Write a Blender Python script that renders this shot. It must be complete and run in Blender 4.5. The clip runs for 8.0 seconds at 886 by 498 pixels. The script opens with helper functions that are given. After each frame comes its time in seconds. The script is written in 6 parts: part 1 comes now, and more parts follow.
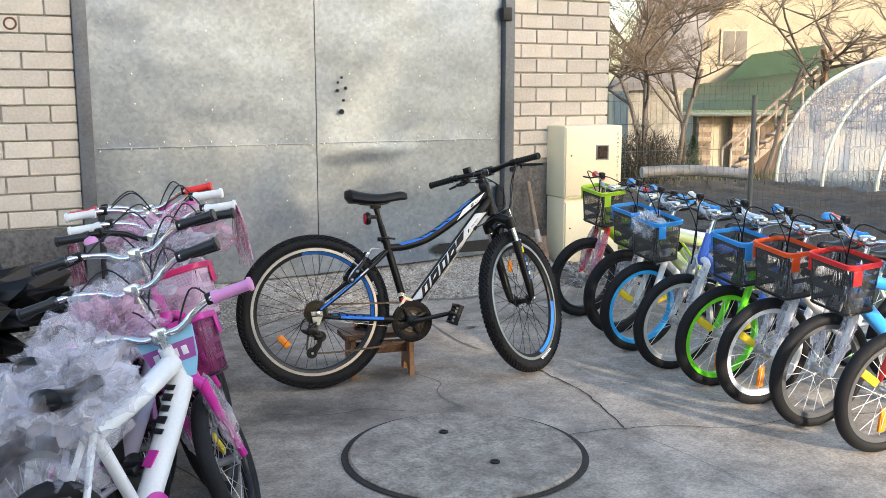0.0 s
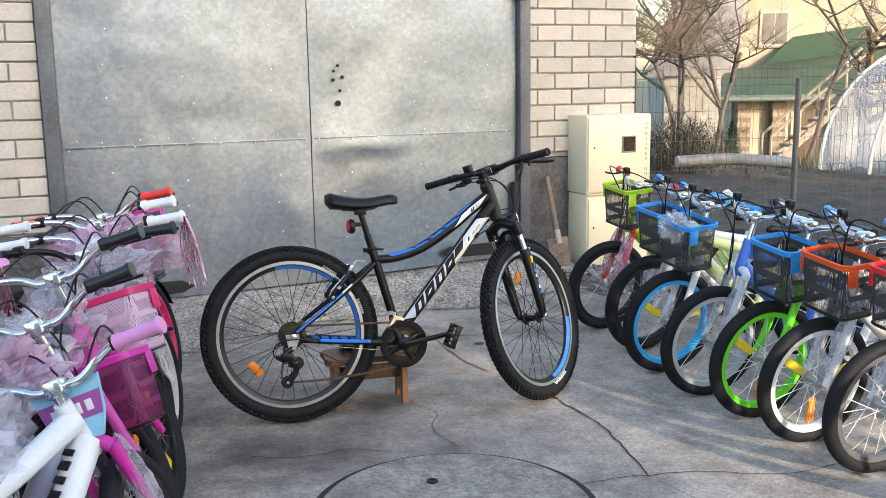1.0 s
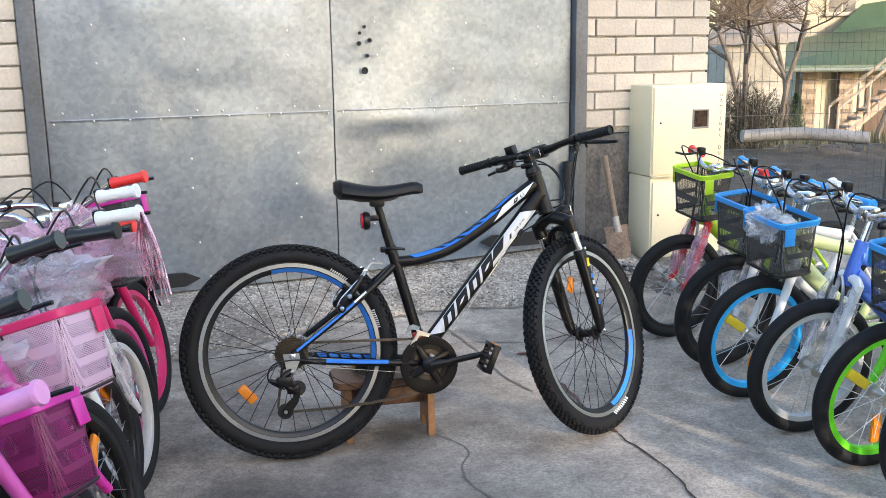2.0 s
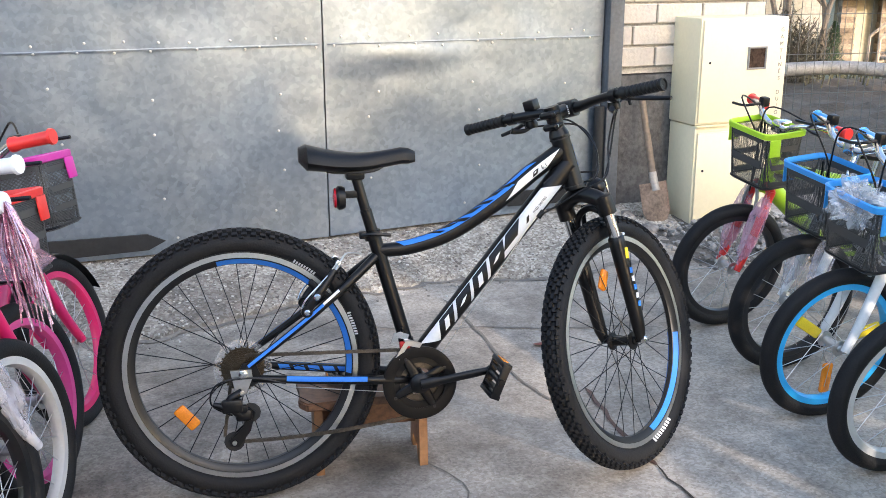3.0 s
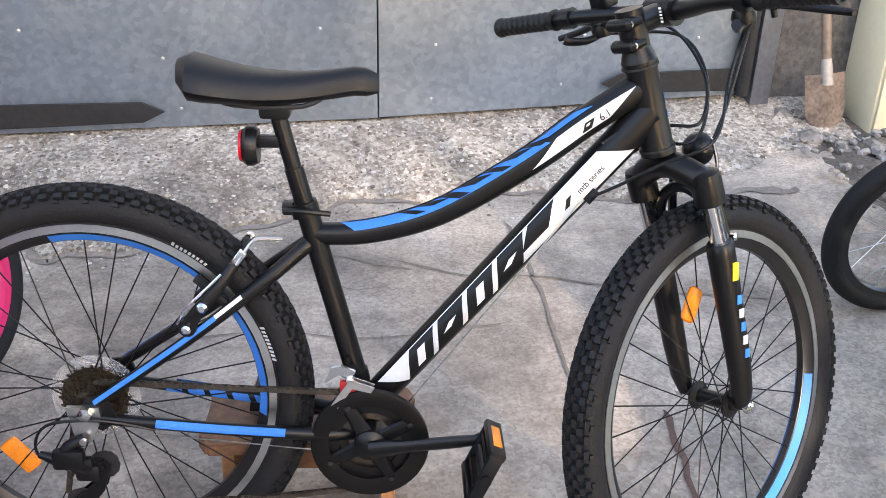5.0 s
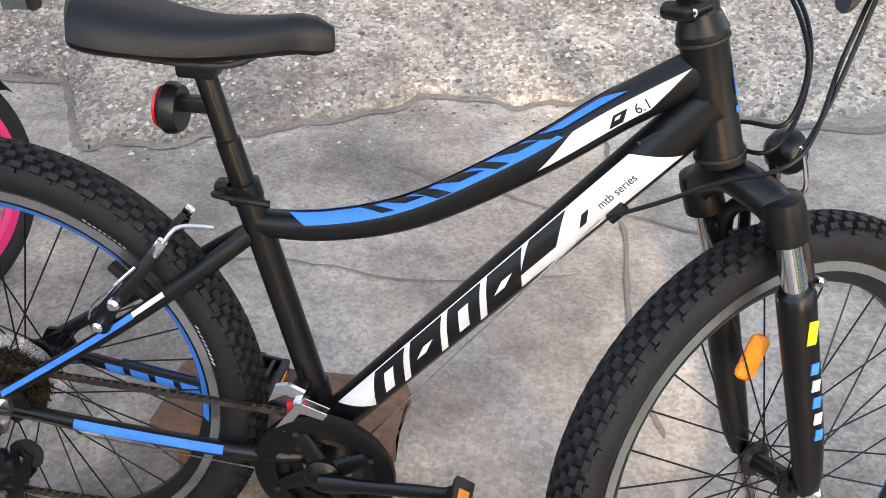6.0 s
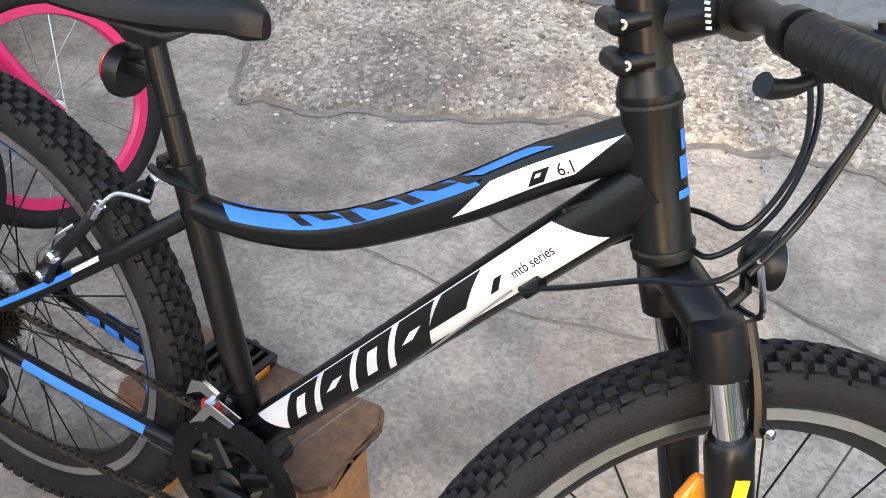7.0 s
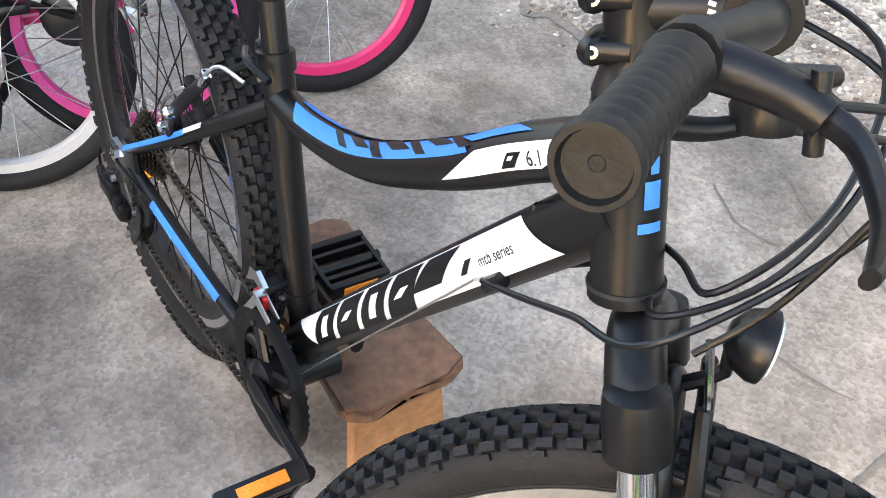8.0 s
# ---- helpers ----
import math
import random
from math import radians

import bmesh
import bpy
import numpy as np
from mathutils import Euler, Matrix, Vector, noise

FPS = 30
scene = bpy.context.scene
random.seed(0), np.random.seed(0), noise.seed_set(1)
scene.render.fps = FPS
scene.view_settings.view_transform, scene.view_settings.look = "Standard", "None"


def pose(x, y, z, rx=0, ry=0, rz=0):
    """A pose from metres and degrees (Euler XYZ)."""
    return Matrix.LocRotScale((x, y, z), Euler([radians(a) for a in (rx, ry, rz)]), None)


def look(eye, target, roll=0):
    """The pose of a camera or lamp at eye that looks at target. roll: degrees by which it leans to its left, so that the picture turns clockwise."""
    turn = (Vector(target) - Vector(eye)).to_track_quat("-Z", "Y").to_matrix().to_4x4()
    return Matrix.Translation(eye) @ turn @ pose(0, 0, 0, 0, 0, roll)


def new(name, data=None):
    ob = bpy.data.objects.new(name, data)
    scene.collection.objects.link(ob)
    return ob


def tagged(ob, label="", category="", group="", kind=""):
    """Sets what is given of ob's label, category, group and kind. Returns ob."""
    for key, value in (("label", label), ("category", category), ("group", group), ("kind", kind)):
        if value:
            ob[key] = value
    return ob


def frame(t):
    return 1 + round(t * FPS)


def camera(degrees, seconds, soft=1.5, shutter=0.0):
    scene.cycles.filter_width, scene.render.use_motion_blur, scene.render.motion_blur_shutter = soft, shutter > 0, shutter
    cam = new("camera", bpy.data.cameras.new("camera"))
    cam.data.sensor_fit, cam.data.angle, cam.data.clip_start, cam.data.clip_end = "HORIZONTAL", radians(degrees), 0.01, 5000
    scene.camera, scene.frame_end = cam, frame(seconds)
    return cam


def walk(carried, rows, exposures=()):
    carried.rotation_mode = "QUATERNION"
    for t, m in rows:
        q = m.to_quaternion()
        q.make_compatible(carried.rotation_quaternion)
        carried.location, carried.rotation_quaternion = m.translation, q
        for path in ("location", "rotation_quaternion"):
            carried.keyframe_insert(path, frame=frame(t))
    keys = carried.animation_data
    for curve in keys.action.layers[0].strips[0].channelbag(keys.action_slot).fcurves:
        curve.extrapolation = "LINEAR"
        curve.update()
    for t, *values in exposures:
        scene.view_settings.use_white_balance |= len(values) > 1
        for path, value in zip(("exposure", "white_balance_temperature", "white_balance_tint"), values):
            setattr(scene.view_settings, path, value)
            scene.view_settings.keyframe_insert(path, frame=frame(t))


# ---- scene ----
cam = camera(49.1, 8.0, 0.8)
PATH = [
    (0, (0.522, -0.15, 1.321), (1.124, 1.728, 0.992), -0.0),
    (0.5, (0.666, 0.085, 1.297), (1.277, 1.956, 0.94), -0.1),
    (1, (0.856, 0.358, 1.31), (1.384, 2.255, 0.96), -0.9),
    (1.5, (0.981, 0.678, 1.266), (1.413, 2.594, 0.885), -1.3),
    (2.8, (1.277, 1.611, 1.292), (1.693, 3.501, 0.787), -0.1),
    (3, (1.313, 1.738, 1.279), (1.686, 3.622, 0.723), -0.2),
    (3.5, (1.384, 2.106, 1.293), (1.683, 3.967, 0.623), -0.0),
    (4, (1.464, 2.294, 1.297), (1.77, 4.116, 0.53), 0.7),
    (4.5, (1.646, 2.513, 1.291), (1.879, 4.327, 0.479), 0.5),
    (5, (1.765, 2.719, 1.26), (1.815, 4.498, 0.349), 1.4),
    (5.1, (1.794, 2.773, 1.249), (1.808, 4.542, 0.317), 1.4),
    (5.2, (1.801, 2.824, 1.249), (1.795, 4.582, 0.295), 2.2),
    (6.3, (2.11, 3.258, 1.279), (1.651, 4.757, 0.037), -0.4),
    (6.5, (2.2, 3.312, 1.262), (1.587, 4.784, 0.054), 0.5),
    (7, (2.272, 3.41, 1.232), (1.508, 4.797, 0.012), 1.9),
    (7.5, (2.354, 3.6, 1.21), (1.294, 4.693, -0.098), 1.3),
    (8, (2.44, 3.706, 1.205), (1.221, 4.52, -0.156), 1.3),
]
walk(cam, [(t, look(eye, target, roll)) for t, eye, target, roll in PATH],
     [(0, 2.18, 6600, 10), (1.5, 2.32, 6450, 11), (3.5, 2.72, 6450, 14), (4, 2.86, 6600, 16), (5, 2.94, 6900, 17), (6.5, 2.95, 7250, 13), (7.5, 3.1, 7150, 13), (8, 3.34, 7150, 13)])

# ---- world, sun, exposure ----
world = bpy.data.worlds.new("world")
scene.world = world
world.use_nodes = True
wn = world.node_tree.nodes
sky = wn.new("ShaderNodeTexSky")
sky.sky_type, sky.sun_disc = "NISHITA", False
sky.sun_elevation, sky.sun_rotation = radians(14), radians(160)
sky.air_density, sky.dust_density, sky.ozone_density = 1.0, 2.0, 1.0
wn["Background"].inputs[1].default_value = 0.15
world.node_tree.links.new(sky.outputs[0], wn["Background"].inputs[0])
sun = new("sun", bpy.data.lights.new("sun", "SUN"))
sun.data.energy, sun.data.angle, sun.data.color = 1.8, radians(3), (1.0, 0.88, 0.74)
sun.matrix_world = look((0, 0, 0), (-0.35, 0.94, -0.26))


# ---- materials ----
def mat(name, base, rough=0.5, metal=0.0, var=0.15, scale=6.0, fine=90.0, bump=0.06, spec=0.5, coat=0.0, dirt=None):
    m = bpy.data.materials.new(name)
    m.use_nodes = True
    nt = m.node_tree
    n, l = nt.nodes, nt.links
    b = n["Principled BSDF"]
    b.inputs["Roughness"].default_value, b.inputs["Metallic"].default_value = rough, metal
    b.inputs["Specular IOR Level"].default_value, b.inputs["Coat Weight"].default_value = spec, coat
    tc = n.new("ShaderNodeTexCoord")
    big, small = n.new("ShaderNodeTexNoise"), n.new("ShaderNodeTexNoise")
    big.inputs["Scale"].default_value, small.inputs["Scale"].default_value = scale, fine
    big.inputs["Detail"].default_value, small.inputs["Detail"].default_value = 6, 3
    for t in (big, small):
        l.new(tc.outputs["Object"], t.inputs["Vector"])
    mix = n.new("ShaderNodeMix")
    mix.data_type = "RGBA"
    lo = dirt if dirt else [c * (1 - var) for c in base]
    mix.inputs["A"].default_value, mix.inputs["B"].default_value = (*lo, 1), (*[min(1, c * (1 + var)) for c in base], 1)
    add = n.new("ShaderNodeMath")
    add.operation = "MULTIPLY_ADD"
    add.inputs[1].default_value, add.inputs[2].default_value = 0.45, 0.0
    l.new(small.outputs["Fac"], add.inputs[0])
    add2 = n.new("ShaderNodeMath")
    add2.operation = "MULTIPLY_ADD"
    add2.inputs[1].default_value = 0.55
    l.new(big.outputs["Fac"], add2.inputs[0])
    l.new(add.outputs[0], add2.inputs[2])
    ramp = n.new("ShaderNodeMapRange")
    ramp.inputs["From Min"].default_value, ramp.inputs["From Max"].default_value = 0.36, 0.64
    l.new(add2.outputs[0], ramp.inputs["Value"])
    l.new(ramp.outputs[0], mix.inputs["Factor"])
    l.new(mix.outputs["Result"], b.inputs["Base Color"])
    rr = n.new("ShaderNodeMapRange")
    rr.inputs["To Min"].default_value, rr.inputs["To Max"].default_value = max(0.02, rough * 0.8), min(1, rough * 1.2)
    l.new(big.outputs["Fac"], rr.inputs["Value"])
    l.new(rr.outputs[0], b.inputs["Roughness"])
    if bump:
        bp = n.new("ShaderNodeBump")
        bp.inputs["Strength"].default_value, bp.inputs["Distance"].default_value = bump, 0.01
        l.new(small.outputs["Fac"], bp.inputs["Height"])
        l.new(bp.outputs[0], b.inputs["Normal"])
    return m


def speckled(name, base, dark, light, stone, rough=0.85, amount=0.5, bump=0.35, stain=(0.16, 0.13, 0.11), stain_scale=0.9):
    """Concrete: broad stains, cloudy mid tones and an aggregate of small pale and dark grains."""
    m = mat(name, base, rough, 0, 0.2, 2.3, 45, 0)
    nt = m.node_tree
    n, l = nt.nodes, nt.links
    b = n["Principled BSDF"]
    base_link = b.inputs["Base Color"].links[0].from_socket
    tc = n.new("ShaderNodeTexCoord")
    cell = n.new("ShaderNodeTexVoronoi")
    cell.inputs["Scale"].default_value = stone
    l.new(tc.outputs["Object"], cell.inputs["Vector"])
    cr = n.new("ShaderNodeValToRGB")
    cr.color_ramp.elements[0].color, cr.color_ramp.elements[1].color = (*dark, 1), (*light, 1)
    cr.color_ramp.elements[0].position, cr.color_ramp.elements[1].position = 0.1, 0.95
    e = cr.color_ramp.elements.new(0.5)
    e.color = (*base, 1)
    sep = n.new("ShaderNodeSeparateColor")
    l.new(cell.outputs["Color"], sep.inputs[0])
    l.new(sep.outputs[0], cr.inputs[0])
    mx = n.new("ShaderNodeMix")
    mx.data_type = "RGBA"
    mx.inputs["Factor"].default_value = amount
    l.new(base_link, mx.inputs["A"])
    l.new(cr.outputs[0], mx.inputs["B"])
    st = n.new("ShaderNodeTexNoise")
    st.inputs["Scale"].default_value, st.inputs["Detail"].default_value, st.inputs["Roughness"].default_value = stain_scale, 9, 0.62
    l.new(tc.outputs["Object"], st.inputs["Vector"])
    sr = n.new("ShaderNodeMapRange")
    sr.inputs["From Min"].default_value, sr.inputs["From Max"].default_value = 0.47, 0.68
    sr.inputs["To Max"].default_value = 0.75
    l.new(st.outputs["Fac"], sr.inputs["Value"])
    mx2 = n.new("ShaderNodeMix")
    mx2.data_type = "RGBA"
    mx2.inputs["B"].default_value = (*stain, 1)
    l.new(sr.outputs[0], mx2.inputs["Factor"])
    l.new(mx.outputs["Result"], mx2.inputs["A"])
    st2 = n.new("ShaderNodeTexNoise")
    st2.inputs["Scale"].default_value, st2.inputs["Detail"].default_value, st2.inputs["Roughness"].default_value = stain_scale * 5.3, 7, 0.7
    l.new(tc.outputs["Object"], st2.inputs["Vector"])
    sr2 = n.new("ShaderNodeMapRange")
    sr2.inputs["From Min"].default_value, sr2.inputs["From Max"].default_value = 0.3, 0.7
    sr2.inputs["To Min"].default_value, sr2.inputs["To Max"].default_value = 0.52, 1.32
    l.new(st2.outputs["Fac"], sr2.inputs["Value"])
    mx3 = n.new("ShaderNodeMix")
    mx3.data_type, mx3.blend_type = "RGBA", "MULTIPLY"
    mx3.inputs["Factor"].default_value = 1.0
    l.new(mx2.outputs["Result"], mx3.inputs["A"])
    l.new(sr2.outputs[0], mx3.inputs["B"])
    l.new(mx3.outputs["Result"], b.inputs["Base Color"])
    bp = n.new("ShaderNodeBump")
    bp.inputs["Strength"].default_value, bp.inputs["Distance"].default_value = bump, 0.006
    l.new(cell.outputs["Distance"], bp.inputs["Height"])
    l.new(bp.outputs[0], b.inputs["Normal"])
    return m


def galvanised():
    m = mat("galvanised_steel", (0.25, 0.297, 0.357), 0.42, 0.75, 0.12, 1.3, 30, 0)
    nt = m.node_tree
    n, l = nt.nodes, nt.links
    b = n["Principled BSDF"]
    old = b.inputs["Base Color"].links[0].from_socket
    tc = n.new("ShaderNodeTexCoord")
    cell = n.new("ShaderNodeTexVoronoi")
    cell.inputs["Scale"].default_value = 55
    l.new(tc.outputs["Object"], cell.inputs["Vector"])
    sep = n.new("ShaderNodeSeparateColor")
    l.new(cell.outputs["Color"], sep.inputs[0])
    mr = n.new("ShaderNodeMapRange")
    mr.inputs["To Min"].default_value, mr.inputs["To Max"].default_value = 0.88, 1.10
    l.new(sep.outputs[0], mr.inputs["Value"])
    mx = n.new("ShaderNodeMix")
    mx.data_type, mx.blend_type = "RGBA", "MULTIPLY"
    mx.inputs["Factor"].default_value = 1.0
    l.new(old, mx.inputs["A"])
    l.new(mr.outputs[0], mx.inputs["B"])
    l.new(mx.outputs["Result"], b.inputs["Base Color"])
    dent = n.new("ShaderNodeTexNoise")
    dent.inputs["Scale"].default_value, dent.inputs["Detail"].default_value = 2.2, 2
    l.new(tc.outputs["Object"], dent.inputs["Vector"])
    bp = n.new("ShaderNodeBump")
    bp.inputs["Strength"].default_value, bp.inputs["Distance"].default_value = 0.36, 0.08
    l.new(dent.outputs["Fac"], bp.inputs["Height"])
    l.new(bp.outputs[0], b.inputs["Normal"])
    return m


def seethrough(name, colour, share, rough=0.3, mesh=0.0, cloud=9.0):
    """Thin plastic film or, with mesh, a woven wire cloth with that many threads to the metre."""
    m = bpy.data.materials.new(name)
    m.use_nodes = True
    nt = m.node_tree
    n, l = nt.nodes, nt.links
    b = n["Principled BSDF"]
    b.inputs["Base Color"].default_value, b.inputs["Roughness"].default_value = (*colour, 1), rough
    tr, mx = n.new("ShaderNodeBsdfTransparent"), n.new("ShaderNodeMixShader")
    tc = n.new("ShaderNodeTexCoord")
    if mesh:
        f = None
        for axis in ("X", "Y", "Z"):
            w = n.new("ShaderNodeTexWave")
            w.wave_type, w.bands_direction = "BANDS", axis
            w.inputs["Scale"].default_value = mesh / 20 * 2 * math.pi / 2
            l.new(tc.outputs["Object"], w.inputs["Vector"])
            if f is None:
                f = w.outputs["Fac"]
            else:
                mm = n.new("ShaderNodeMath")
                mm.operation = "MAXIMUM"
                l.new(f, mm.inputs[0])
                l.new(w.outputs["Fac"], mm.inputs[1])
                f = mm.outputs[0]
        mr = n.new("ShaderNodeMapRange")
        mr.inputs["From Min"].default_value, mr.inputs["From Max"].default_value = share, share + 0.15
        l.new(f, mr.inputs["Value"])
        l.new(mr.outputs[0], mx.inputs[0])
    else:
        ns = n.new("ShaderNodeTexNoise")
        ns.inputs["Scale"].default_value, ns.inputs["Detail"].default_value = cloud, 6
        l.new(tc.outputs["Object"], ns.inputs["Vector"])
        mr = n.new("ShaderNodeMapRange")
        mr.inputs["From Min"].default_value, mr.inputs["From Max"].default_value = 0.3, 0.7
        mr.inputs["To Min"].default_value, mr.inputs["To Max"].default_value = max(0, share - 0.25), min(1, share + 0.25)
        l.new(ns.outputs["Fac"], mr.inputs["Value"])
        l.new(mr.outputs[0], mx.inputs[0])
    l.new(tr.outputs[0], mx.inputs[1])
    l.new(b.outputs[0], mx.inputs[2])
    l.new(mx.outputs[0], n["Material Output"].inputs["Surface"])
    return m


BLACK = mat("satin_black_paint", (0.0045, 0.0045, 0.005), 0.36, 0, 0.2, 5, 160, 0.01, 0.3)
RUBBER = mat("tyre_rubber", (0.0085, 0.0085, 0.0095), 0.7, 0, 0.35, 14, 220, 0.15, 0.3)
GRIPRUB = mat("worn_grip_rubber", (0.0075, 0.0073, 0.007), 0.52, 0, 0.3, 14, 220, 0.08, 0.3)
GREYRUB = mat("dusty_tyre_rubber", (0.035, 0.033, 0.032), 0.8, 0, 0.35, 9, 200, 0.12)
PLASTIC = mat("black_plastic", (0.005, 0.005, 0.006), 0.36, 0, 0.2, 9, 180, 0.03, 0.3)
VINYL = mat("black_vinyl", (0.005, 0.005, 0.0055), 0.45, 0, 0.2, 12, 400, 0.08, 0.28)
CHROME = mat("chrome", (0.72, 0.72, 0.72), 0.15, 1, 0.06, 9, 120, 0)
ALLOY = mat("brushed_alloy", (0.55, 0.55, 0.55), 0.33, 1, 0.1, 9, 160, 0.03)
STEEL = mat("spoke_steel", (0.6, 0.6, 0.6), 0.3, 1, 0.1, 9, 160, 0)
CHAIN = mat("oiled_chain_steel", (0.10, 0.085, 0.07), 0.45, 0.9, 0.3, 30, 160, 0.05)
BRONZE = mat("sprocket_steel", (0.085, 0.068, 0.048), 0.4, 0.9, 0.3, 30, 160, 0.05)
BLUE = mat("blue_sticker", (0.035, 0.19, 0.62), 0.5, 0, 0.1, 14, 200, 0, 0.2)
WHITE = mat("white_paint", (0.78, 0.78, 0.78), 0.3, 0, 0.05, 5, 120, 0)
SILVERST = mat("silver_white_sticker", (0.66, 0.67, 0.68), 0.35, 0.1, 0.05, 5, 120, 0)
AMBER = mat("amber_reflector", (0.85, 0.26, 0.02), 0.15, 0, 0.12, 30, 300, 0.2)
YELLOW = mat("yellow_reflector", (0.85, 0.62, 0.03), 0.2, 0, 0.12, 30, 300, 0.2)
REDLENS = mat("red_lens", (0.45, 0.01, 0.02), 0.15, 0, 0.1, 30, 300, 0.1)
LENS = mat("clear_lens", (0.7, 0.75, 0.76), 0.08, 0.3, 0.1, 60, 300, 0.3)
WOOD = mat("worn_brown_wood", (0.17, 0.085, 0.045), 0.55, 0, 0.35, 9, 60, 0.15, dirt=(0.075, 0.04, 0.025))
WOODSIDE = mat("bare_brown_wood", (0.34, 0.17, 0.075), 0.6, 0, 0.3, 9, 60, 0.15)
def darken_spots(m, spots):
    """Darker areas of the concrete, some of them damp, with ragged soft edges: x, y, radius, strength."""
    n, l = m.node_tree.nodes, m.node_tree.links
    b = n["Principled BSDF"]
    tc, ns = n.new("ShaderNodeTexCoord"), n.new("ShaderNodeTexNoise")
    ns.inputs["Scale"].default_value, ns.inputs["Detail"].default_value, ns.inputs["Roughness"].default_value = 3.2, 8, 0.65
    l.new(tc.outputs["Object"], ns.inputs["Vector"])
    for x, y, r, k in spots:
        d, ad, mr, mx = n.new("ShaderNodeVectorMath"), n.new("ShaderNodeMath"), n.new("ShaderNodeMapRange"), n.new("ShaderNodeMix")
        d.operation = "DISTANCE"
        d.inputs[1].default_value = (x, y, 0)
        l.new(tc.outputs["Object"], d.inputs[0])
        ad.operation = "MULTIPLY_ADD"
        ad.inputs[1].default_value = r * 2.6
        l.new(ns.outputs["Fac"], ad.inputs[0])
        l.new(d.outputs["Value"], ad.inputs[2])
        mr.inputs["From Min"].default_value, mr.inputs["From Max"].default_value = r * 1.5, r * 2.5
        mr.inputs["To Min"].default_value, mr.inputs["To Max"].default_value = k, 1.0
        l.new(ad.outputs[0], mr.inputs["Value"])
        mx.data_type, mx.blend_type = "RGBA", "MULTIPLY"
        mx.inputs["Factor"].default_value = 1.0
        l.new(b.inputs["Base Color"].links[0].from_socket, mx.inputs["A"])
        l.new(mr.outputs[0], mx.inputs["B"])
        l.new(mx.outputs["Result"], b.inputs["Base Color"])


CONCRETE = speckled("yard_concrete", (0.435, 0.375, 0.312), (0.17, 0.14, 0.11), (0.66, 0.60, 0.52), 140, amount=0.33, bump=0.12, stain=(0.19, 0.155, 0.125))
darken_spots(CONCRETE, ((0.95, 5.0, 0.34, 0.62), (1.60, 4.05, 0.14, 0.36), (0.75, 2.7, 0.55, 0.62), (1.75, 2.45, 0.4, 0.75), (1.2, 3.75, 0.4, 0.72), (2.2, 3.6, 0.2, 0.75), (1.85, 4.75, 0.25, 0.75), (0.35, 4.6, 0.5, 0.62), (1.45, 5.15, 0.3, 0.65), (0.85, 4.3, 0.42, 0.62), (1.1, 3.85, 0.36, 0.66), (0.75, 3.5, 0.45, 0.62), (1.3, 4.35, 0.25, 0.7)))
SLAB = speckled("washed_aggregate_concrete", (0.38, 0.335, 0.28), (0.17, 0.14, 0.11), (0.66, 0.62, 0.54), 95, amount=0.62, bump=0.7, stain_scale=1.6)
darken_spots(SLAB, ((1.0, 5.35, 0.3, 0.62), (0.3, 5.55, 0.4, 0.62), (1.9, 5.5, 0.2, 0.75)))
LIDMAT = speckled("manhole_concrete", (0.36, 0.315, 0.26), (0.17, 0.15, 0.125), (0.50, 0.46, 0.40), 110, amount=0.4, stain_scale=2.2)
STAIN = mat("dark_stain", (0.18, 0.155, 0.13), 0.85, 0, 0.2, 9, 90, 0.2)
CRACK = mat("crack_dirt_and_shadow", (0.035, 0.03, 0.025), 0.95, 0, 0.4, 9, 90, 0.3)
GALV = galvanised()
FRAMEST = mat("grey_painted_steel", (0.115, 0.125, 0.14), 0.5, 0.2, 0.25, 4, 60, 0.08)
BITUMEN = mat("tarred_plinth", (0.10, 0.095, 0.092), 0.75, 0, 0.5, 4, 50, 0.5, dirt=(0.035, 0.033, 0.032))
MORTAR = mat("mortar", (0.44, 0.41, 0.365), 0.95, 0, 0.25, 6, 90, 0.4)
CREAM = mat("cream_powder_coat", (0.80, 0.71, 0.50), 0.42, 0, 0.04, 3, 60, 0.02)
SOIL = mat("garden_soil", (0.056, 0.040, 0.025), 0.95, 0, 0.5, 2.2, 30, 0.9)
GRASS = mat("winter_grass", (0.06, 0.065, 0.028), 0.9, 0, 0.4, 1.2, 30, 0.6)
TARBAR = mat("blackened_iron", (0.02, 0.02, 0.021), 0.6, 0.3, 0.3, 9, 60, 0.2)


def brick_mat():
    m = mat("pale_silicate_brick", (0.55, 0.50, 0.435), 0.88, 0, 0.1, 5, 70, 0.35)
    n, l = m.node_tree.nodes, m.node_tree.links
    b = n["Principled BSDF"]
    old = b.inputs["Base Color"].links[0].from_socket
    oi, mr, mx = n.new("ShaderNodeObjectInfo"), n.new("ShaderNodeMapRange"), n.new("ShaderNodeMix")
    mr.inputs["To Min"].default_value, mr.inputs["To Max"].default_value = 0.84, 1.06
    l.new(oi.outputs["Random"], mr.inputs["Value"])
    mx.data_type, mx.blend_type = "RGBA", "MULTIPLY"
    mx.inputs["Factor"].default_value = 1.0
    l.new(old, mx.inputs["A"])
    l.new(mr.outputs[0], mx.inputs["B"])
    l.new(mx.outputs["Result"], b.inputs["Base Color"])
    return m


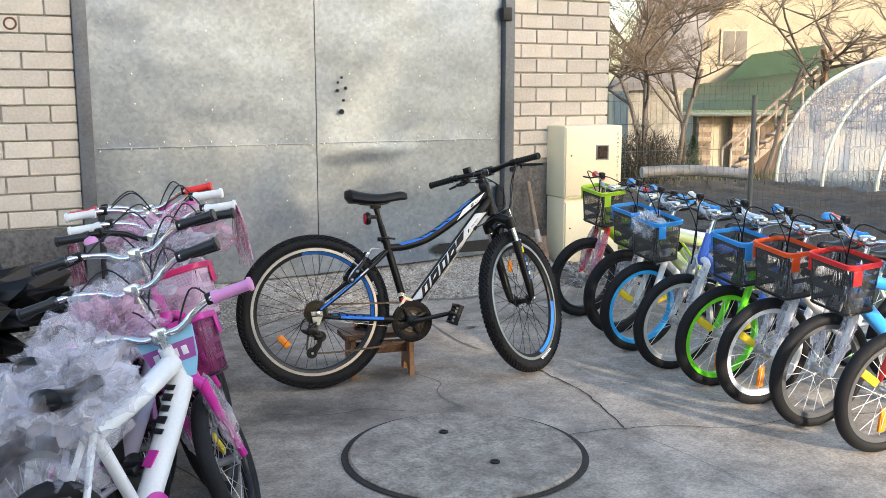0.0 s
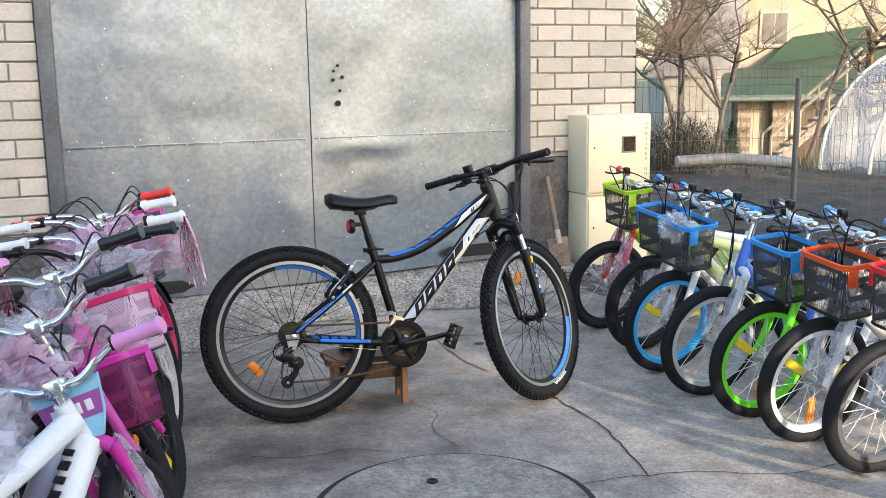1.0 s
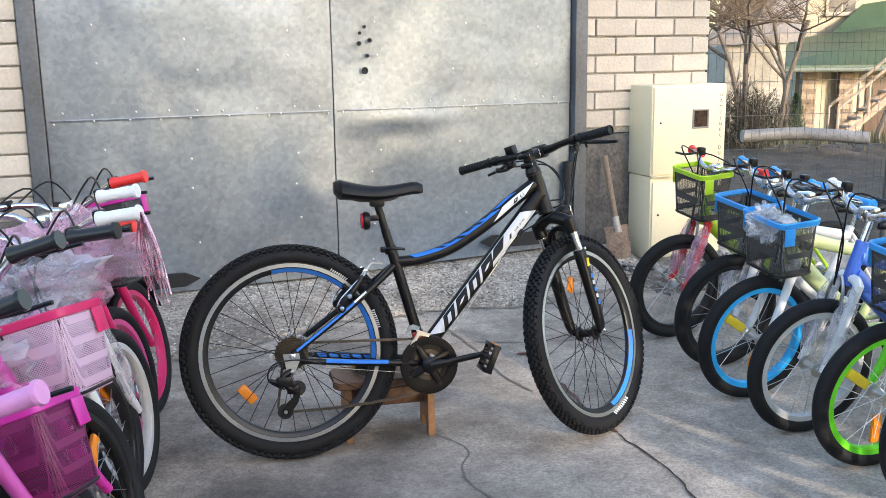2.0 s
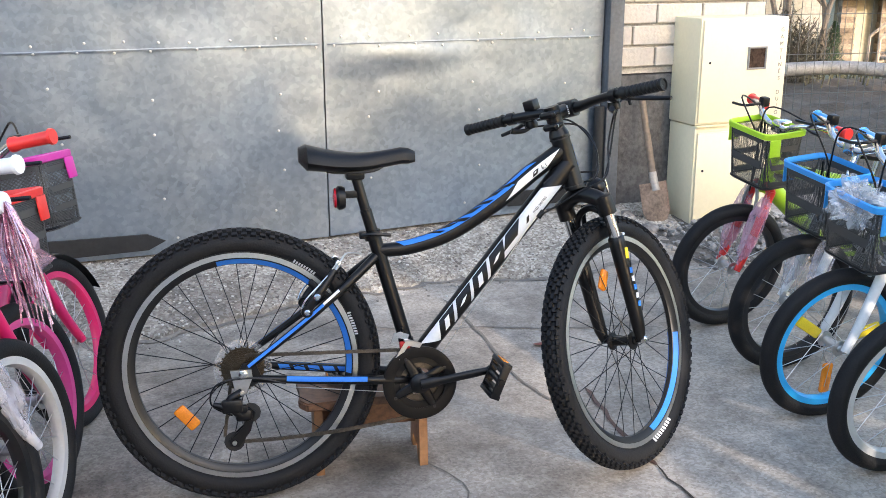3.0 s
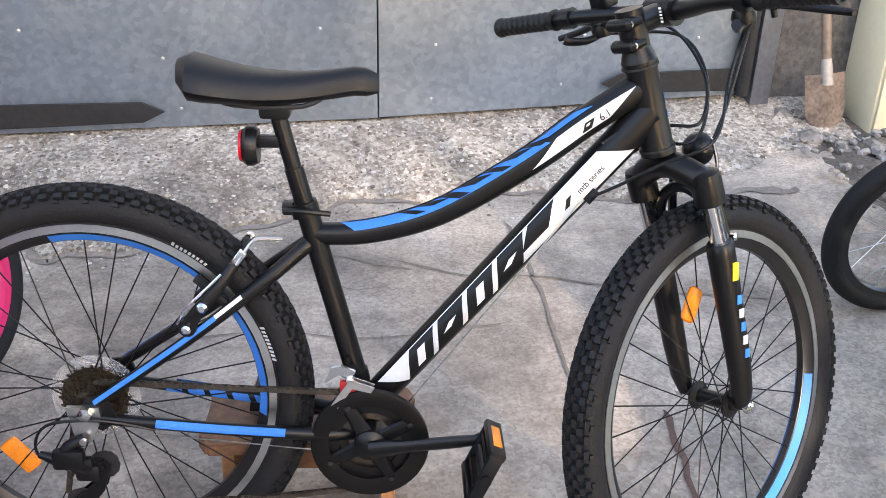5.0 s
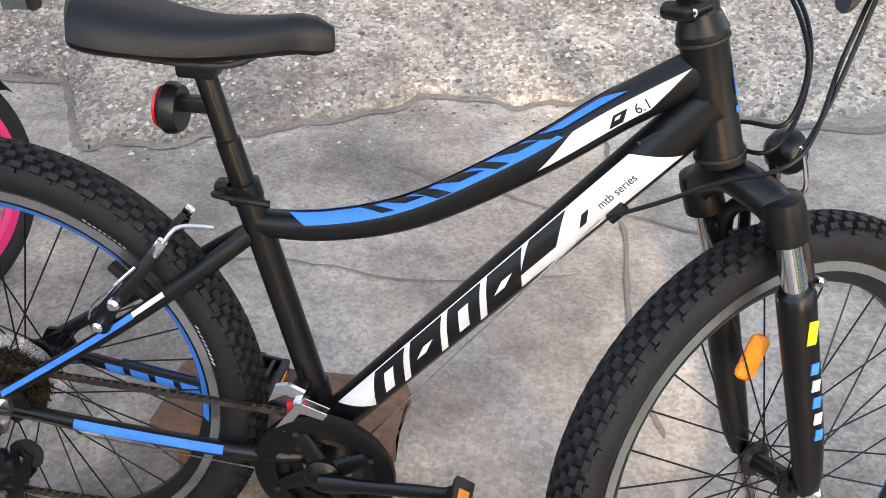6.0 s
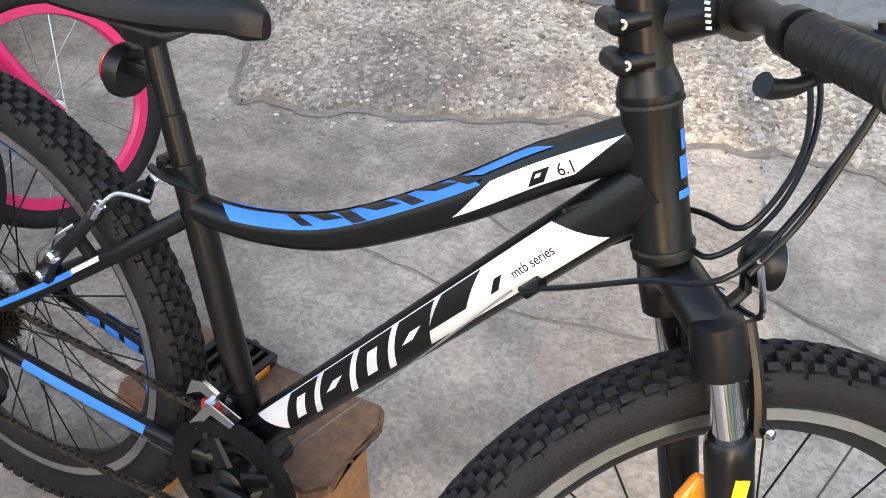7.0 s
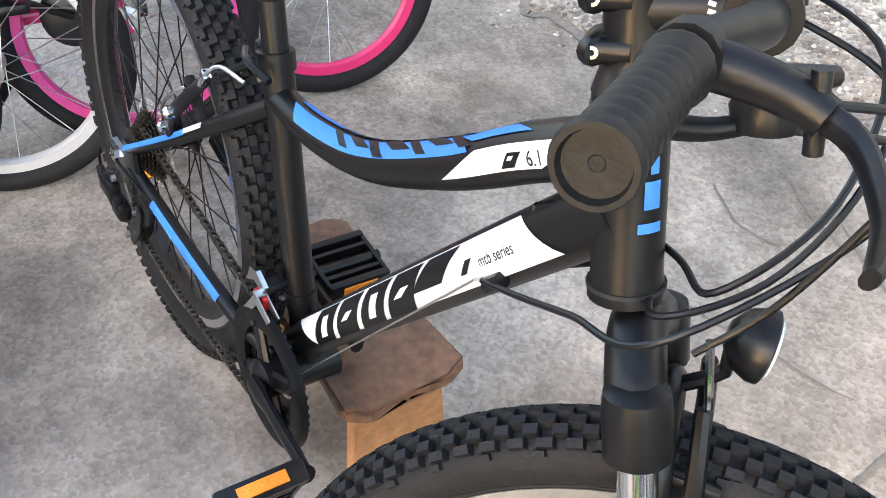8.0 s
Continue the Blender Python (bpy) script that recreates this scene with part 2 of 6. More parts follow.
BRICK = brick_mat()
FILM = seethrough("clear_plastic_film", (0.66, 0.63, 0.69), 0.30, 0.12)
CLEAR = seethrough("glossy_clear_bag", (0.70, 0.71, 0.73), 0.34, 0.10)
WRAP = seethrough("pink_tinted_film", (0.66, 0.42, 0.54), 0.42, 0.16)
NET = seethrough("black_wire_cloth", (0.05, 0.05, 0.05), 0.68, 0.5, 520)
WHITENET = seethrough("pale_pink_cloth", (0.62, 0.42, 0.55), 0.60, 0.4, 520)
PINKNET = seethrough("magenta_wire_cloth", (0.20, 0.02, 0.10), 0.68, 0.4, 520)
_paint = {}


def paint(r, g, b, rough=0.3):
    key = (r, g, b, rough)
    if key not in _paint:
        _paint[key] = mat("gloss_paint", (r, g, b), rough, 0, 0.06, 5, 120, 0)
    return _paint[key]


LIME, RED, SKYBLUE, GREEN = (0.45, 0.72, 0.03), (0.72, 0.035, 0.03), (0.04, 0.32, 0.78), (0.16, 0.75, 0.02)
MAGENTA, PINK, CRIMSON, ORANGE = (0.58, 0.03, 0.32), (0.68, 0.27, 0.55), (0.62, 0.02, 0.13), (0.82, 0.10, 0.02)
WHT, NAVY, BLK, SILVER = (0.78, 0.78, 0.78), (0.03, 0.09, 0.42), (0.014, 0.014, 0.015), (0.5, 0.5, 0.5)


# ---- mesh tools ----
I4 = Matrix.Identity(4)


def part(name, bm, material, parent=None, label="", m=None, flat=False):
    me = bpy.data.meshes.new(name)
    bmesh.ops.recalc_face_normals(bm, faces=bm.faces)
    bm.to_mesh(me)
    bm.free()
    return put(name, me, material, parent, label, m, flat)


def put(name, me, material=None, parent=None, label="", m=None, flat=False):
    if material:
        me.materials.append(material)
    if not flat:
        me.polygons.foreach_set("use_smooth", [True] * len(me.polygons))
        me.set_sharp_from_angle(angle=radians(38))
    ob = new(name, me)
    if parent:
        ob.parent = parent
    if m is not None:
        ob.matrix_local = m
    if label:
        tagged(ob, label)
    return ob


def empty(name, m, label, category, group=""):
    ob = new(name)
    ob.matrix_basis = m
    ob.empty_display_size = 0.1
    return tagged(ob, label, category, group)


def box(bm, c, s, m=I4, bevel=0.0):
    r = bmesh.ops.create_cube(bm, size=1, matrix=m @ Matrix.Translation(c) @ Matrix.Diagonal((*s, 1)))
    if bevel:
        es = list({e for v in r["verts"] for e in v.link_edges})
        bmesh.ops.bevel(bm, geom=es, offset=bevel, segments=2, profile=0.5, affect="EDGES")
    return bm


def smooth_path(pts, n=6):
    """Points of a smooth line through pts."""
    p = [Vector(q) for q in pts]
    out = []
    for i in range(len(p) - 1):
        a, b, c, d = p[max(i - 1, 0)], p[i], p[i + 1], p[min(i + 2, len(p) - 1)]
        for k in range(n):
            t = k / n
            out.append(0.5 * (2 * b + (c - a) * t + (2 * a - 5 * b + 4 * c - d) * t * t + (3 * b - a - 3 * c + d) * t ** 3))
    return out + [p[-1]]


def tube(bm, pts, r, seg=10, m=I4, caps=True, flat=1.0, closed=False):
    """A swept tube. r: one radius or one for each point; flat: the width across as a share of the height."""
    p = [Vector(q) for q in pts]
    n = len(p)
    rs = r if isinstance(r, (list, tuple)) else [r] * n
    if len(rs) != n:
        rs = [rs[0] + (rs[-1] - rs[0]) * i / (n - 1) for i in range(n)]
    side = None
    rings = []
    for i in range(n):
        a, b = (p[i - 1], p[(i + 1) % n]) if closed else (p[max(i - 1, 0)], p[min(i + 1, n - 1)])
        d = (b - a).normalized()
        if side is None:
            side = d.orthogonal() if abs(d.y) > 0.9 else Vector((0, 1, 0)) - d * d.y
        side = (side - d * side.dot(d)).normalized()
        up = d.cross(side)
        rings.append([bm.verts.new(m @ (p[i] + rs[i] * (math.cos(t) * side * flat + math.sin(t) * up))) for t in (2 * math.pi * k / seg for k in range(seg))])
    for i in range(n if closed else n - 1):
        a, b = rings[i], rings[(i + 1) % n]
        for k in range(seg):
            bm.faces.new((a[k], a[(k + 1) % seg], b[(k + 1) % seg], b[k]))
    if caps and not closed:
        bm.faces.new(rings[0])
        bm.faces.new(rings[-1])
    return bm


def lathe(bm, prof, seg=32, m=I4, closed=False):
    """Turns (radius, height) pairs about the y axis."""
    rings = [[bm.verts.new(m @ Vector((r * math.cos(t), h, r * math.sin(t)))) for t in (2 * math.pi * k / seg for k in range(seg))] for r, h in prof]
    n = len(rings)
    for i in range(n if closed else n - 1):
        a, b = rings[i], rings[(i + 1) % n]
        for k in range(seg):
            bm.faces.new((a[k], a[(k + 1) % seg], b[(k + 1) % seg], b[k]))
    if not closed:
        for ring, (r, h) in ((rings[0], prof[0]), (rings[-1], prof[-1])):
            if r > 1e-4:
                bm.faces.new(ring)
    return bm


def prism(bm, outline, d, m=I4):
    """A plate: an outline in x and z, d thick along y."""
    a = [bm.verts.new(m @ Vector((x, -d / 2, z))) for x, z in outline]
    b = [bm.verts.new(m @ Vector((x, d / 2, z))) for x, z in outline]
    bm.faces.new(a)
    bm.faces.new(b[::-1])
    for k in range(len(a)):
        j = (k + 1) % len(a)
        bm.faces.new((a[j], a[k], b[k], b[j]))
    return bm


def B():
    return bmesh.new()


def along(a, b):
    """A frame at a whose z axis runs to b, one unit long for its length."""
    a, b = Vector(a), Vector(b)
    d = b - a
    q = d.to_track_quat("Z", "Y").to_matrix().to_4x4()
    return Matrix.Translation(a) @ q @ Matrix.Diagonal((1, 1, d.length, 1))


def rod_mesh(name, r, material, seg=5):
    bm = B()
    tube(bm, [(0, 0, 0), (0, 0, 1)], r, seg)
    me = bpy.data.meshes.new(name)
    bm.to_mesh(me)
    bm.free()
    me.materials.append(material)
    return me


SPOKE_STEEL, SPOKE_BLACK, SPOKE_WHITE = rod_mesh("spoke", 0.0011, STEEL), rod_mesh("spoke", 0.0012, BLACK), rod_mesh("spoke", 0.0014, paint(0.7, 0.7, 0.7))


def wheel(parent, m, R, tr, rim_mat, spoke, count=20, knobs=False, track=None, reflector=None, tyre_mat=RUBBER, stickers=None, rim_h=0.022, marks=None):
    rr = R - 2 * tr
    hw = tr * 0.62
    bm = lathe(B(), [(rr + 0.006, -hw), (rr + 0.006, -hw + 0.003), (rr, -hw + 0.004), (rr - 0.004, 0), (rr, hw - 0.004), (rr + 0.006, hw - 0.003), (rr + 0.006, hw), (rr - 0.012, hw), (rr - rim_h, hw * 0.35), (rr - rim_h, -hw * 0.35), (rr - 0.012, -hw)], 64, closed=True)
    w = part("wheel", bm, rim_mat, parent, m=m)
    if track:
        for s in (-1, 1):
            bm = lathe(B(), [(rr + 0.003, s * (hw + 0.0006)), (rr + 0.003, s * (hw + 0.0016)), (rr - 0.009, s * (hw + 0.0016)), (rr - 0.009, s * (hw + 0.0006))], 64, closed=True)
            part("brake_track", bm, track, w, "bare silver brake track")
    bm = B()
    prof = []
    for k in range(14):
        t = 2 * math.pi * k / 14
        prof.append((R - tr + tr * math.cos(t), tr * 1.02 * math.sin(t)))
    lathe(bm, prof, 72, closed=True)
    tyre = part("tyre", bm, tyre_mat, w, "knobbly black mountain bike tyre" if knobs else "")
    if knobs:
        bm = B()
        n = 92
        step = 2 * math.pi * R / n
        for k in range(n):
            for lat, da, sx, sy, h in ((-0.30, 0.0, 0.62, 0.30, 0.0075), (0.30, 0.5, 0.62, 0.30, 0.0075), (-0.78, 0.5, 0.55, 0.30, 0.008), (0.78, 0.0, 0.55, 0.30, 0.008), (-1.30, 0.0, 0.60, 0.26, 0.008), (1.30, 0.5, 0.60, 0.26, 0.008), (-1.72, 0.25, 0.42, 0.18, 0.0042), (1.72, 0.75, 0.42, 0.18, 0.0042)):
                if abs(lat) > 1.5 and k % 2:
                    continue
                a = 2 * math.pi * (k + da) / n
                mm = Matrix.Rotation(-a, 4, "Y") @ Matrix.Translation((R - tr, 0, 0)) @ Matrix.Rotation(lat * 0.62, 4, "Z") @ Matrix.Translation((tr, 0, 0))
                w2, l2 = tr * sy * 0.52, step * sx * 0.46
                vs = [bm.verts.new(mm @ Vector(v)) for v in ((-0.003, -w2 * 1.2, -l2 * 1.2), (-0.003, w2 * 1.2, -l2 * 1.2), (-0.003, w2 * 1.2, l2 * 1.2), (-0.003, -w2 * 1.2, l2 * 1.2), (h, -w2, -l2), (h, w2, -l2), (h, w2, l2), (h, -w2, l2))]
                for f in ((4, 5, 6, 7), (0, 1, 5, 4), (1, 2, 6, 5), (2, 3, 7, 6), (3, 0, 4, 7)):
                    bm.faces.new([vs[i] for i in f])
        tagged(part("tread", bm, tyre_mat, tyre, flat=True), "rows of square tread knobs", kind="stuff")
    part("hub", lathe(B(), [(0.006, -0.055), (0.006, -0.045), (0.012, -0.043), (0.012, -0.036), (0.024, -0.034), (0.024, -0.03), (0.013, -0.026), (0.013, 0.026), (0.024, 0.03), (0.024, 0.034), (0.012, 0.036), (0.012, 0.043), (0.006, 0.045), (0.006, 0.055)], 16), ALLOY if spoke is not SPOKE_BLACK else BLACK, w)
    for k in range(count):
        s = 1 if k % 2 else -1
        a = 2 * math.pi * k / count
        b = a + (0.9 if (k // 2) % 2 else -0.9)
        p0 = Vector((0.023 * math.cos(b), 0.032 * s, 0.023 * math.sin(b)))
        p1 = Vector(((rr - rim_h) * math.cos(a), 0, (rr - rim_h) * math.sin(a)))
        o = new("spoke", spoke)
        o.parent = w
        o.matrix_local = along(p0, p1)
    if reflector:
        for a, rm in reflector:
            bm = box(B(), (0, 0, 0), (0.095, 0.014, 0.032), bevel=0.006)
            rad = rr * 0.60
            part("spoke_reflector", bm, rm, w, m=Matrix.Rotation(-a, 4, "Y") @ Matrix.Translation((rad, 0, 0)))
    for a0, a1 in marks or ():
        bm = B()
        n = 9
        for k in range(n):
            p0 = a0 + (a1 - a0) * k / n
            p1 = p0 + (a1 - a0) / n * 0.62
            ph = [0.62 if k else 0.55, 1.02 if k else 1.1]
            bm.faces.new([bm.verts.new(((R - tr - (tr + 0.0012) * math.cos(q)) * math.cos(p), -(tr * 1.02 + 0.0012) * math.sin(q), (R - tr - (tr + 0.0012) * math.cos(q)) * math.sin(p))) for p, q in ((p0, ph[0]), (p1, ph[0]), (p1, ph[1]), (p0, ph[1]))])
        part("tyre_mark", bm, WHITE, tyre, "white printed mark on the tyre wall")
    for a0, a1 in stickers or ():
        bm = B()
        n = 20
        for s in (-1, 1):
            row = []
            for k in range(n + 1):
                a = a0 + (a1 - a0) * k / n
                row.append([bm.verts.new(Vector((r * math.cos(a), s * y, r * math.sin(a)))) for r, y in ((rr - 0.0125, hw * 0.97 + 0.0012), (rr - rim_h + 0.001, hw * 0.36 + 0.0016))])
            for k in range(n):
                bm.faces.new((row[k][0], row[k + 1][0], row[k + 1][1], row[k][1]))
        part("rim_sticker", bm, BLUE, w, "bright blue rim sticker")
    return w


def bar_mesh(bm, half, rise, sweep, r, m):
    pts = [(-sweep, half, rise), (-sweep * 0.5, half * 0.62, rise), (0, half * 0.36, rise * 0.55), (0, half * 0.18, 0), (0, 0, 0)]
    pts = pts + [(x, -y, z) for x, y, z in pts[-2::-1]]
    return tube(bm, smooth_path(pts, 5), r, 10, m)


# ---- ground and yard ----
WY = 5.81
# the garage front stands nine degrees askew to the parked bicycle
WALL = Matrix.Translation((1.64, 5.85, 0)) @ Matrix.Rotation(radians(9), 4, "Z") @ Matrix.Translation((-1.64, -WY, 0))


def hill(x, y):
    """Height of the yard: level, with a rise to the garage and a rubble bank beside it."""
    z = 0.012 * (noise.noise(Vector((x * 0.5, y * 0.5, 0)))) * min(1.0, max(0.0, (abs(x - 1.8) + abs(y - 3.4) - 2.5)))
    z -= 0.014 * math.exp(-((x - 2.26) ** 2 + (y - 3.93) ** 2) / 0.06)
    k = min(1.0, max(0.0, (y - 4.7) / 1.0))
    return z + 0.10 * k * k * (3 - 2 * k) * min(1.0, max(0.0, (x - 2.4) / 0.6))


def sheet(x0, x1, y0, y1, step, height):
    bm = B()
    nx, ny = max(1, round((x1 - x0) / step)), max(1, round((y1 - y0) / step))
    g = [[bm.verts.new((x0 + (x1 - x0) * i / nx, y0 + (y1 - y0) * j / ny, height(x0 + (x1 - x0) * i / nx, y0 + (y1 - y0) * j / ny))) for j in range(ny + 1)] for i in range(nx + 1)]
    for i in range(nx):
        for j in range(ny):
            bm.faces.new((g[i][j], g[i + 1][j], g[i + 1][j + 1], g[i][j + 1]))
    return bm


def terrain(x, y):
    """The land falls away gently behind the garage."""
    d = 0.308 * (x - 0.45) + 0.951 * (y + 0.33)
    return -0.06 - 0.34 * min(1, max(0, (d - 8) / 9)) - 1.65 * min(1, max(0, (d - 17) / 21))


def far(lat, dep, z):
    """A place in the back gardens: metres to the right and ahead as one looks from the gate."""
    return Vector((0.45 + 0.308 * dep + 0.951 * lat, -0.33 + 0.951 * dep - 0.308 * lat, z))


def ground_sheet():
    ax = [-400, -200, -100, -50, -25, -10] + list(range(-6, 50)) + [55, 65, 80, 110, 200, 400]
    bm = B()
    g = [[bm.verts.new((x, y, terrain(x, y) + (0.05 * noise.noise(Vector((x, y, 3))) if y > 12 else 0))) for y in ax] for x in ax]
    for i in range(len(ax) - 1):
        for k in range(len(ax) - 1):
            bm.faces.new((g[i][k], g[i + 1][k], g[i + 1][k + 1], g[i][k + 1]))
    return bm


tagged(part("ground", ground_sheet(), GRASS), "dull winter grass sloping away behind the garage", "ground", kind="structure")
tagged(part("pavement", sheet(-6, 4.6, -9, 6.4, 0.12, hill), CONCRETE), "worn grey concrete yard with cracks and stains", "pavement", kind="structure")
tagged(part("garden_soil", sheet(3.62, 17, 5.3, 15, 0.14, lambda x, y: terrain(x, y) + 0.10 + 0.07 * noise.noise(Vector((x * 3, y * 3, 1))) + 0.05 * noise.noise(Vector((x * 8, y * 8, 4)))), SOIL), "freshly dug dark garden soil in clods", "soil", kind="structure")


def apron_edge(x):
    """Where the broken front edge of the apron runs."""
    f = 5.25 + 0.20 * min(1, max(0, (x - 0.95) / 0.5)) - 0.20 * min(1, max(0, (x - 2.2) / 0.6)) + 0.10 * noise.noise(Vector((x * 2.2, 3, 0))) + 0.045 * noise.noise(Vector((x * 9, 7, 0))) + 0.022 * noise.noise(Vector((x * 27, 5, 0)))
    return f + (0.30 * min(1, (0.62 - x) / 0.16) if x < 0.62 else 0)


def apron_height(x, y):
    k = min(1, max(0, (y - apron_edge(x)) / (5.86 - apron_edge(x))))
    return 0.016 + (0.127 + max(0, (x - 1.6)) * 0.03) * k ** 0.85


def ramp_slab():
    """The rough apron cast against the garage door, with a broken front edge."""
    bm = B()
    nx, ny = 190, 26
    g = []
    for i in range(nx + 1):
        x = -0.9 + 4.15 * i / nx
        f = apron_edge(x)
        col = []
        for j in range(ny + 1):
            y = f + (5.86 - f) * j / ny
            col.append(bm.verts.new((x, y, apron_height(x, y) + 0.006 * noise.noise(Vector((x * 14, y * 14, 2))) + 0.003 * noise.noise(Vector((x * 45, y * 45, 6))))))
        g.append([bm.verts.new((x, f - 0.010 - 0.008 * noise.noise(Vector((x * 40, 1, 0))), -0.02))] + col)
    for i in range(nx):
        for j in range(ny + 1):
            bm.faces.new((g[i][j], g[i + 1][j], g[i + 1][j + 1], g[i][j + 1]))
    return bm


def washed_stones(material):
    """Pebbles laid bare in the apron, half sunk, and chips broken off along its edge."""
    rnd = random.Random(31)
    t = (1 + 5 ** 0.5) / 2
    ico = [Vector(v).normalized() for v in ((-1, t, 0), (1, t, 0), (-1, -t, 0), (1, -t, 0), (0, -1, t), (0, 1, t), (0, -1, -t), (0, 1, -t), (t, 0, -1), (t, 0, 1), (-t, 0, -1), (-t, 0, 1))]
    tris = ((0, 11, 5), (0, 5, 1), (0, 1, 7), (0, 7, 10), (0, 10, 11), (1, 5, 9), (5, 11, 4), (11, 10, 2), (10, 7, 6), (7, 1, 8), (3, 9, 4), (3, 4, 2), (3, 2, 6), (3, 6, 8), (3, 8, 9), (4, 9, 5), (2, 4, 11), (6, 2, 10), (8, 6, 7), (9, 8, 1))
    vs, fs = [], []
    for k in range(7000):
        x = rnd.uniform(-0.6, 3.15)
        loose = k > 6300
        y = apron_edge(x) + (rnd.gauss(-0.05, 0.06) if loose else rnd.uniform(0.0, 1.0) * (5.84 - apron_edge(x)))
        r = (rnd.uniform(0.003, 0.008) if rnd.random() < 0.8 else rnd.uniform(0.008, 0.013)) * (0.7 if loose else 1)
        z = (apron_height(x, y) if y > apron_edge(x) else 0.002) - r * 0.15
        q = Matrix.Rotation(rnd.uniform(0, 6.3), 3, "Z") @ Matrix.Diagonal((1, rnd.uniform(0.55, 1), rnd.uniform(0.35, 0.6)))
        n = len(vs)
        vs += [WALL @ (Vector((x, y, z)) + q @ (v * r * rnd.uniform(0.8, 1.15))) for v in ico]
        fs += [(a + n, b + n, c + n) for a, b, c in tris]
    me = bpy.data.meshes.new("washed_stones")
    me.from_pydata([tuple(v) for v in vs], [], fs)
    return tagged(put("washed_stones", me, material, flat=True), "small pale and dark pebbles laid bare in the apron", "pebbles", kind="stuff")


def pebble_mat():
    m = mat("washed_pebbles", (0.36, 0.32, 0.27), 0.75, 0, 0.15, 60, 400, 0.1)
    n, l = m.node_tree.nodes, m.node_tree.links
    geo, cr = n.new("ShaderNodeNewGeometry"), n.new("ShaderNodeValToRGB")
    r = cr.color_ramp
    r.elements[0].color, r.elements[1].color = (0.10, 0.085, 0.075, 1), (0.62, 0.59, 0.54, 1)
    for p, c in ((0.25, (0.20, 0.16, 0.13, 1)), (0.5, (0.34, 0.30, 0.25, 1)), (0.75, (0.43, 0.38, 0.31, 1))):
        r.elements.new(p).color = c
    l.new(geo.outputs["Random Per Island"], cr.inputs[0])
    l.new(cr.outputs[0], n["Principled BSDF"].inputs["Base Color"])
    return m


washed_stones(pebble_mat())
tagged(part("door_apron", ramp_slab(), SLAB, m=WALL), "rough washed-aggregate concrete apron with a broken edge", "concrete slab", kind="structure")


def crack(pts, w, material=CRACK, lift=0.004):
    bm = B()
    p = smooth_path([(x, y, 0) for x, y in pts], 7)
    row = []
    for i, q in enumerate(p):
        d = (p[min(i + 1, len(p) - 1)] - p[max(i - 1, 0)]).normalized()
        s = Vector((-d.y, d.x, 0))
        j = 0.012 * noise.noise(Vector((q.x * 17, q.y * 17, 5)))
        ww = w * (0.55 + 0.8 * abs(noise.noise(Vector((q.x * 11, q.y * 11, 9))))) * (0.35 if i in (0, len(p) - 1) else 1)
        c = q + s * j
        row.append([bm.verts.new(Vector((v.x, v.y, hill(v.x, v.y) + lift))) for v in (c - s * ww, c + s * ww)])
    for a, b in zip(row, row[1:]):
        bm.faces.new((a[0], a[1], b[1], b[0]))
    return tagged(part("crack", bm, material), "dark dirt-filled crack in the concrete", "crack", kind="structure")


crack([(2.33, 3.93), (2.36, 3.6), (2.34, 3.35), (2.31, 3.09)], 0.0045)
crack([(2.31, 3.09), (2.40, 2.75), (2.46, 2.45), (2.58, 2.1)], 0.002, STAIN)
crack([(1.98, 3.06), (2.15, 3.10), (2.31, 3.09), (2.5, 3.06), (2.73, 2.97), (3.1, 2.98), (3.6, 2.9)], 0.0028)
crack([(2.03, 5.35), (2.08, 5.0), (2.10, 4.75), (2.115, 4.53), (2.17, 4.35)], 0.007, STAIN)
crack([(1.70, 5.10), (1.95, 5.0), (2.08, 5.02), (2.35, 4.95), (2.7, 4.9)], 0.005, STAIN)
crack([(2.30, 4.42), (2.305, 4.12), (2.33, 3.93)], 0.010, mat("rusty_damp", (0.12, 0.07, 0.055), 0.7, 0, 0.3, 9, 80, 0.1))
crack([(1.55, 3.55), (1.40, 3.62), (1.25, 3.60), (1.05, 3.66)], 0.003)
crack([(1.79, 3.52), (1.74, 3.72), (1.80, 3.9), (1.72, 4.05)], 0.004, STAIN)
crack([(0.55, 3.4), (0.75, 2.9), (0.9, 2.3), (0.85, 1.7)], 0.0025)
crack([(1.52, 5.13), (1.57, 5.12), (1.64, 5.08), (1.75, 5.05)], 0.004, STAIN)
crack([(1.49, 4.99), (1.57, 4.94), (1.64, 4.94), (1.69, 4.97)], 0.003, STAIN)
crack([(1.0, 4.62), (1.35, 4.72), (1.65, 4.70), (2.0, 4.78)], 0.003, STAIN)


crack([(WALL @ Vector((x, y, 0))).to_2d()[:] for x, y in [(q / 22, apron_edge(q / 22) - 0.015) for q in range(6, 64)]], 0.022, mat("edge_dirt", (0.23, 0.20, 0.17), 0.95, 0, 0.3, 9, 90, 0.4))


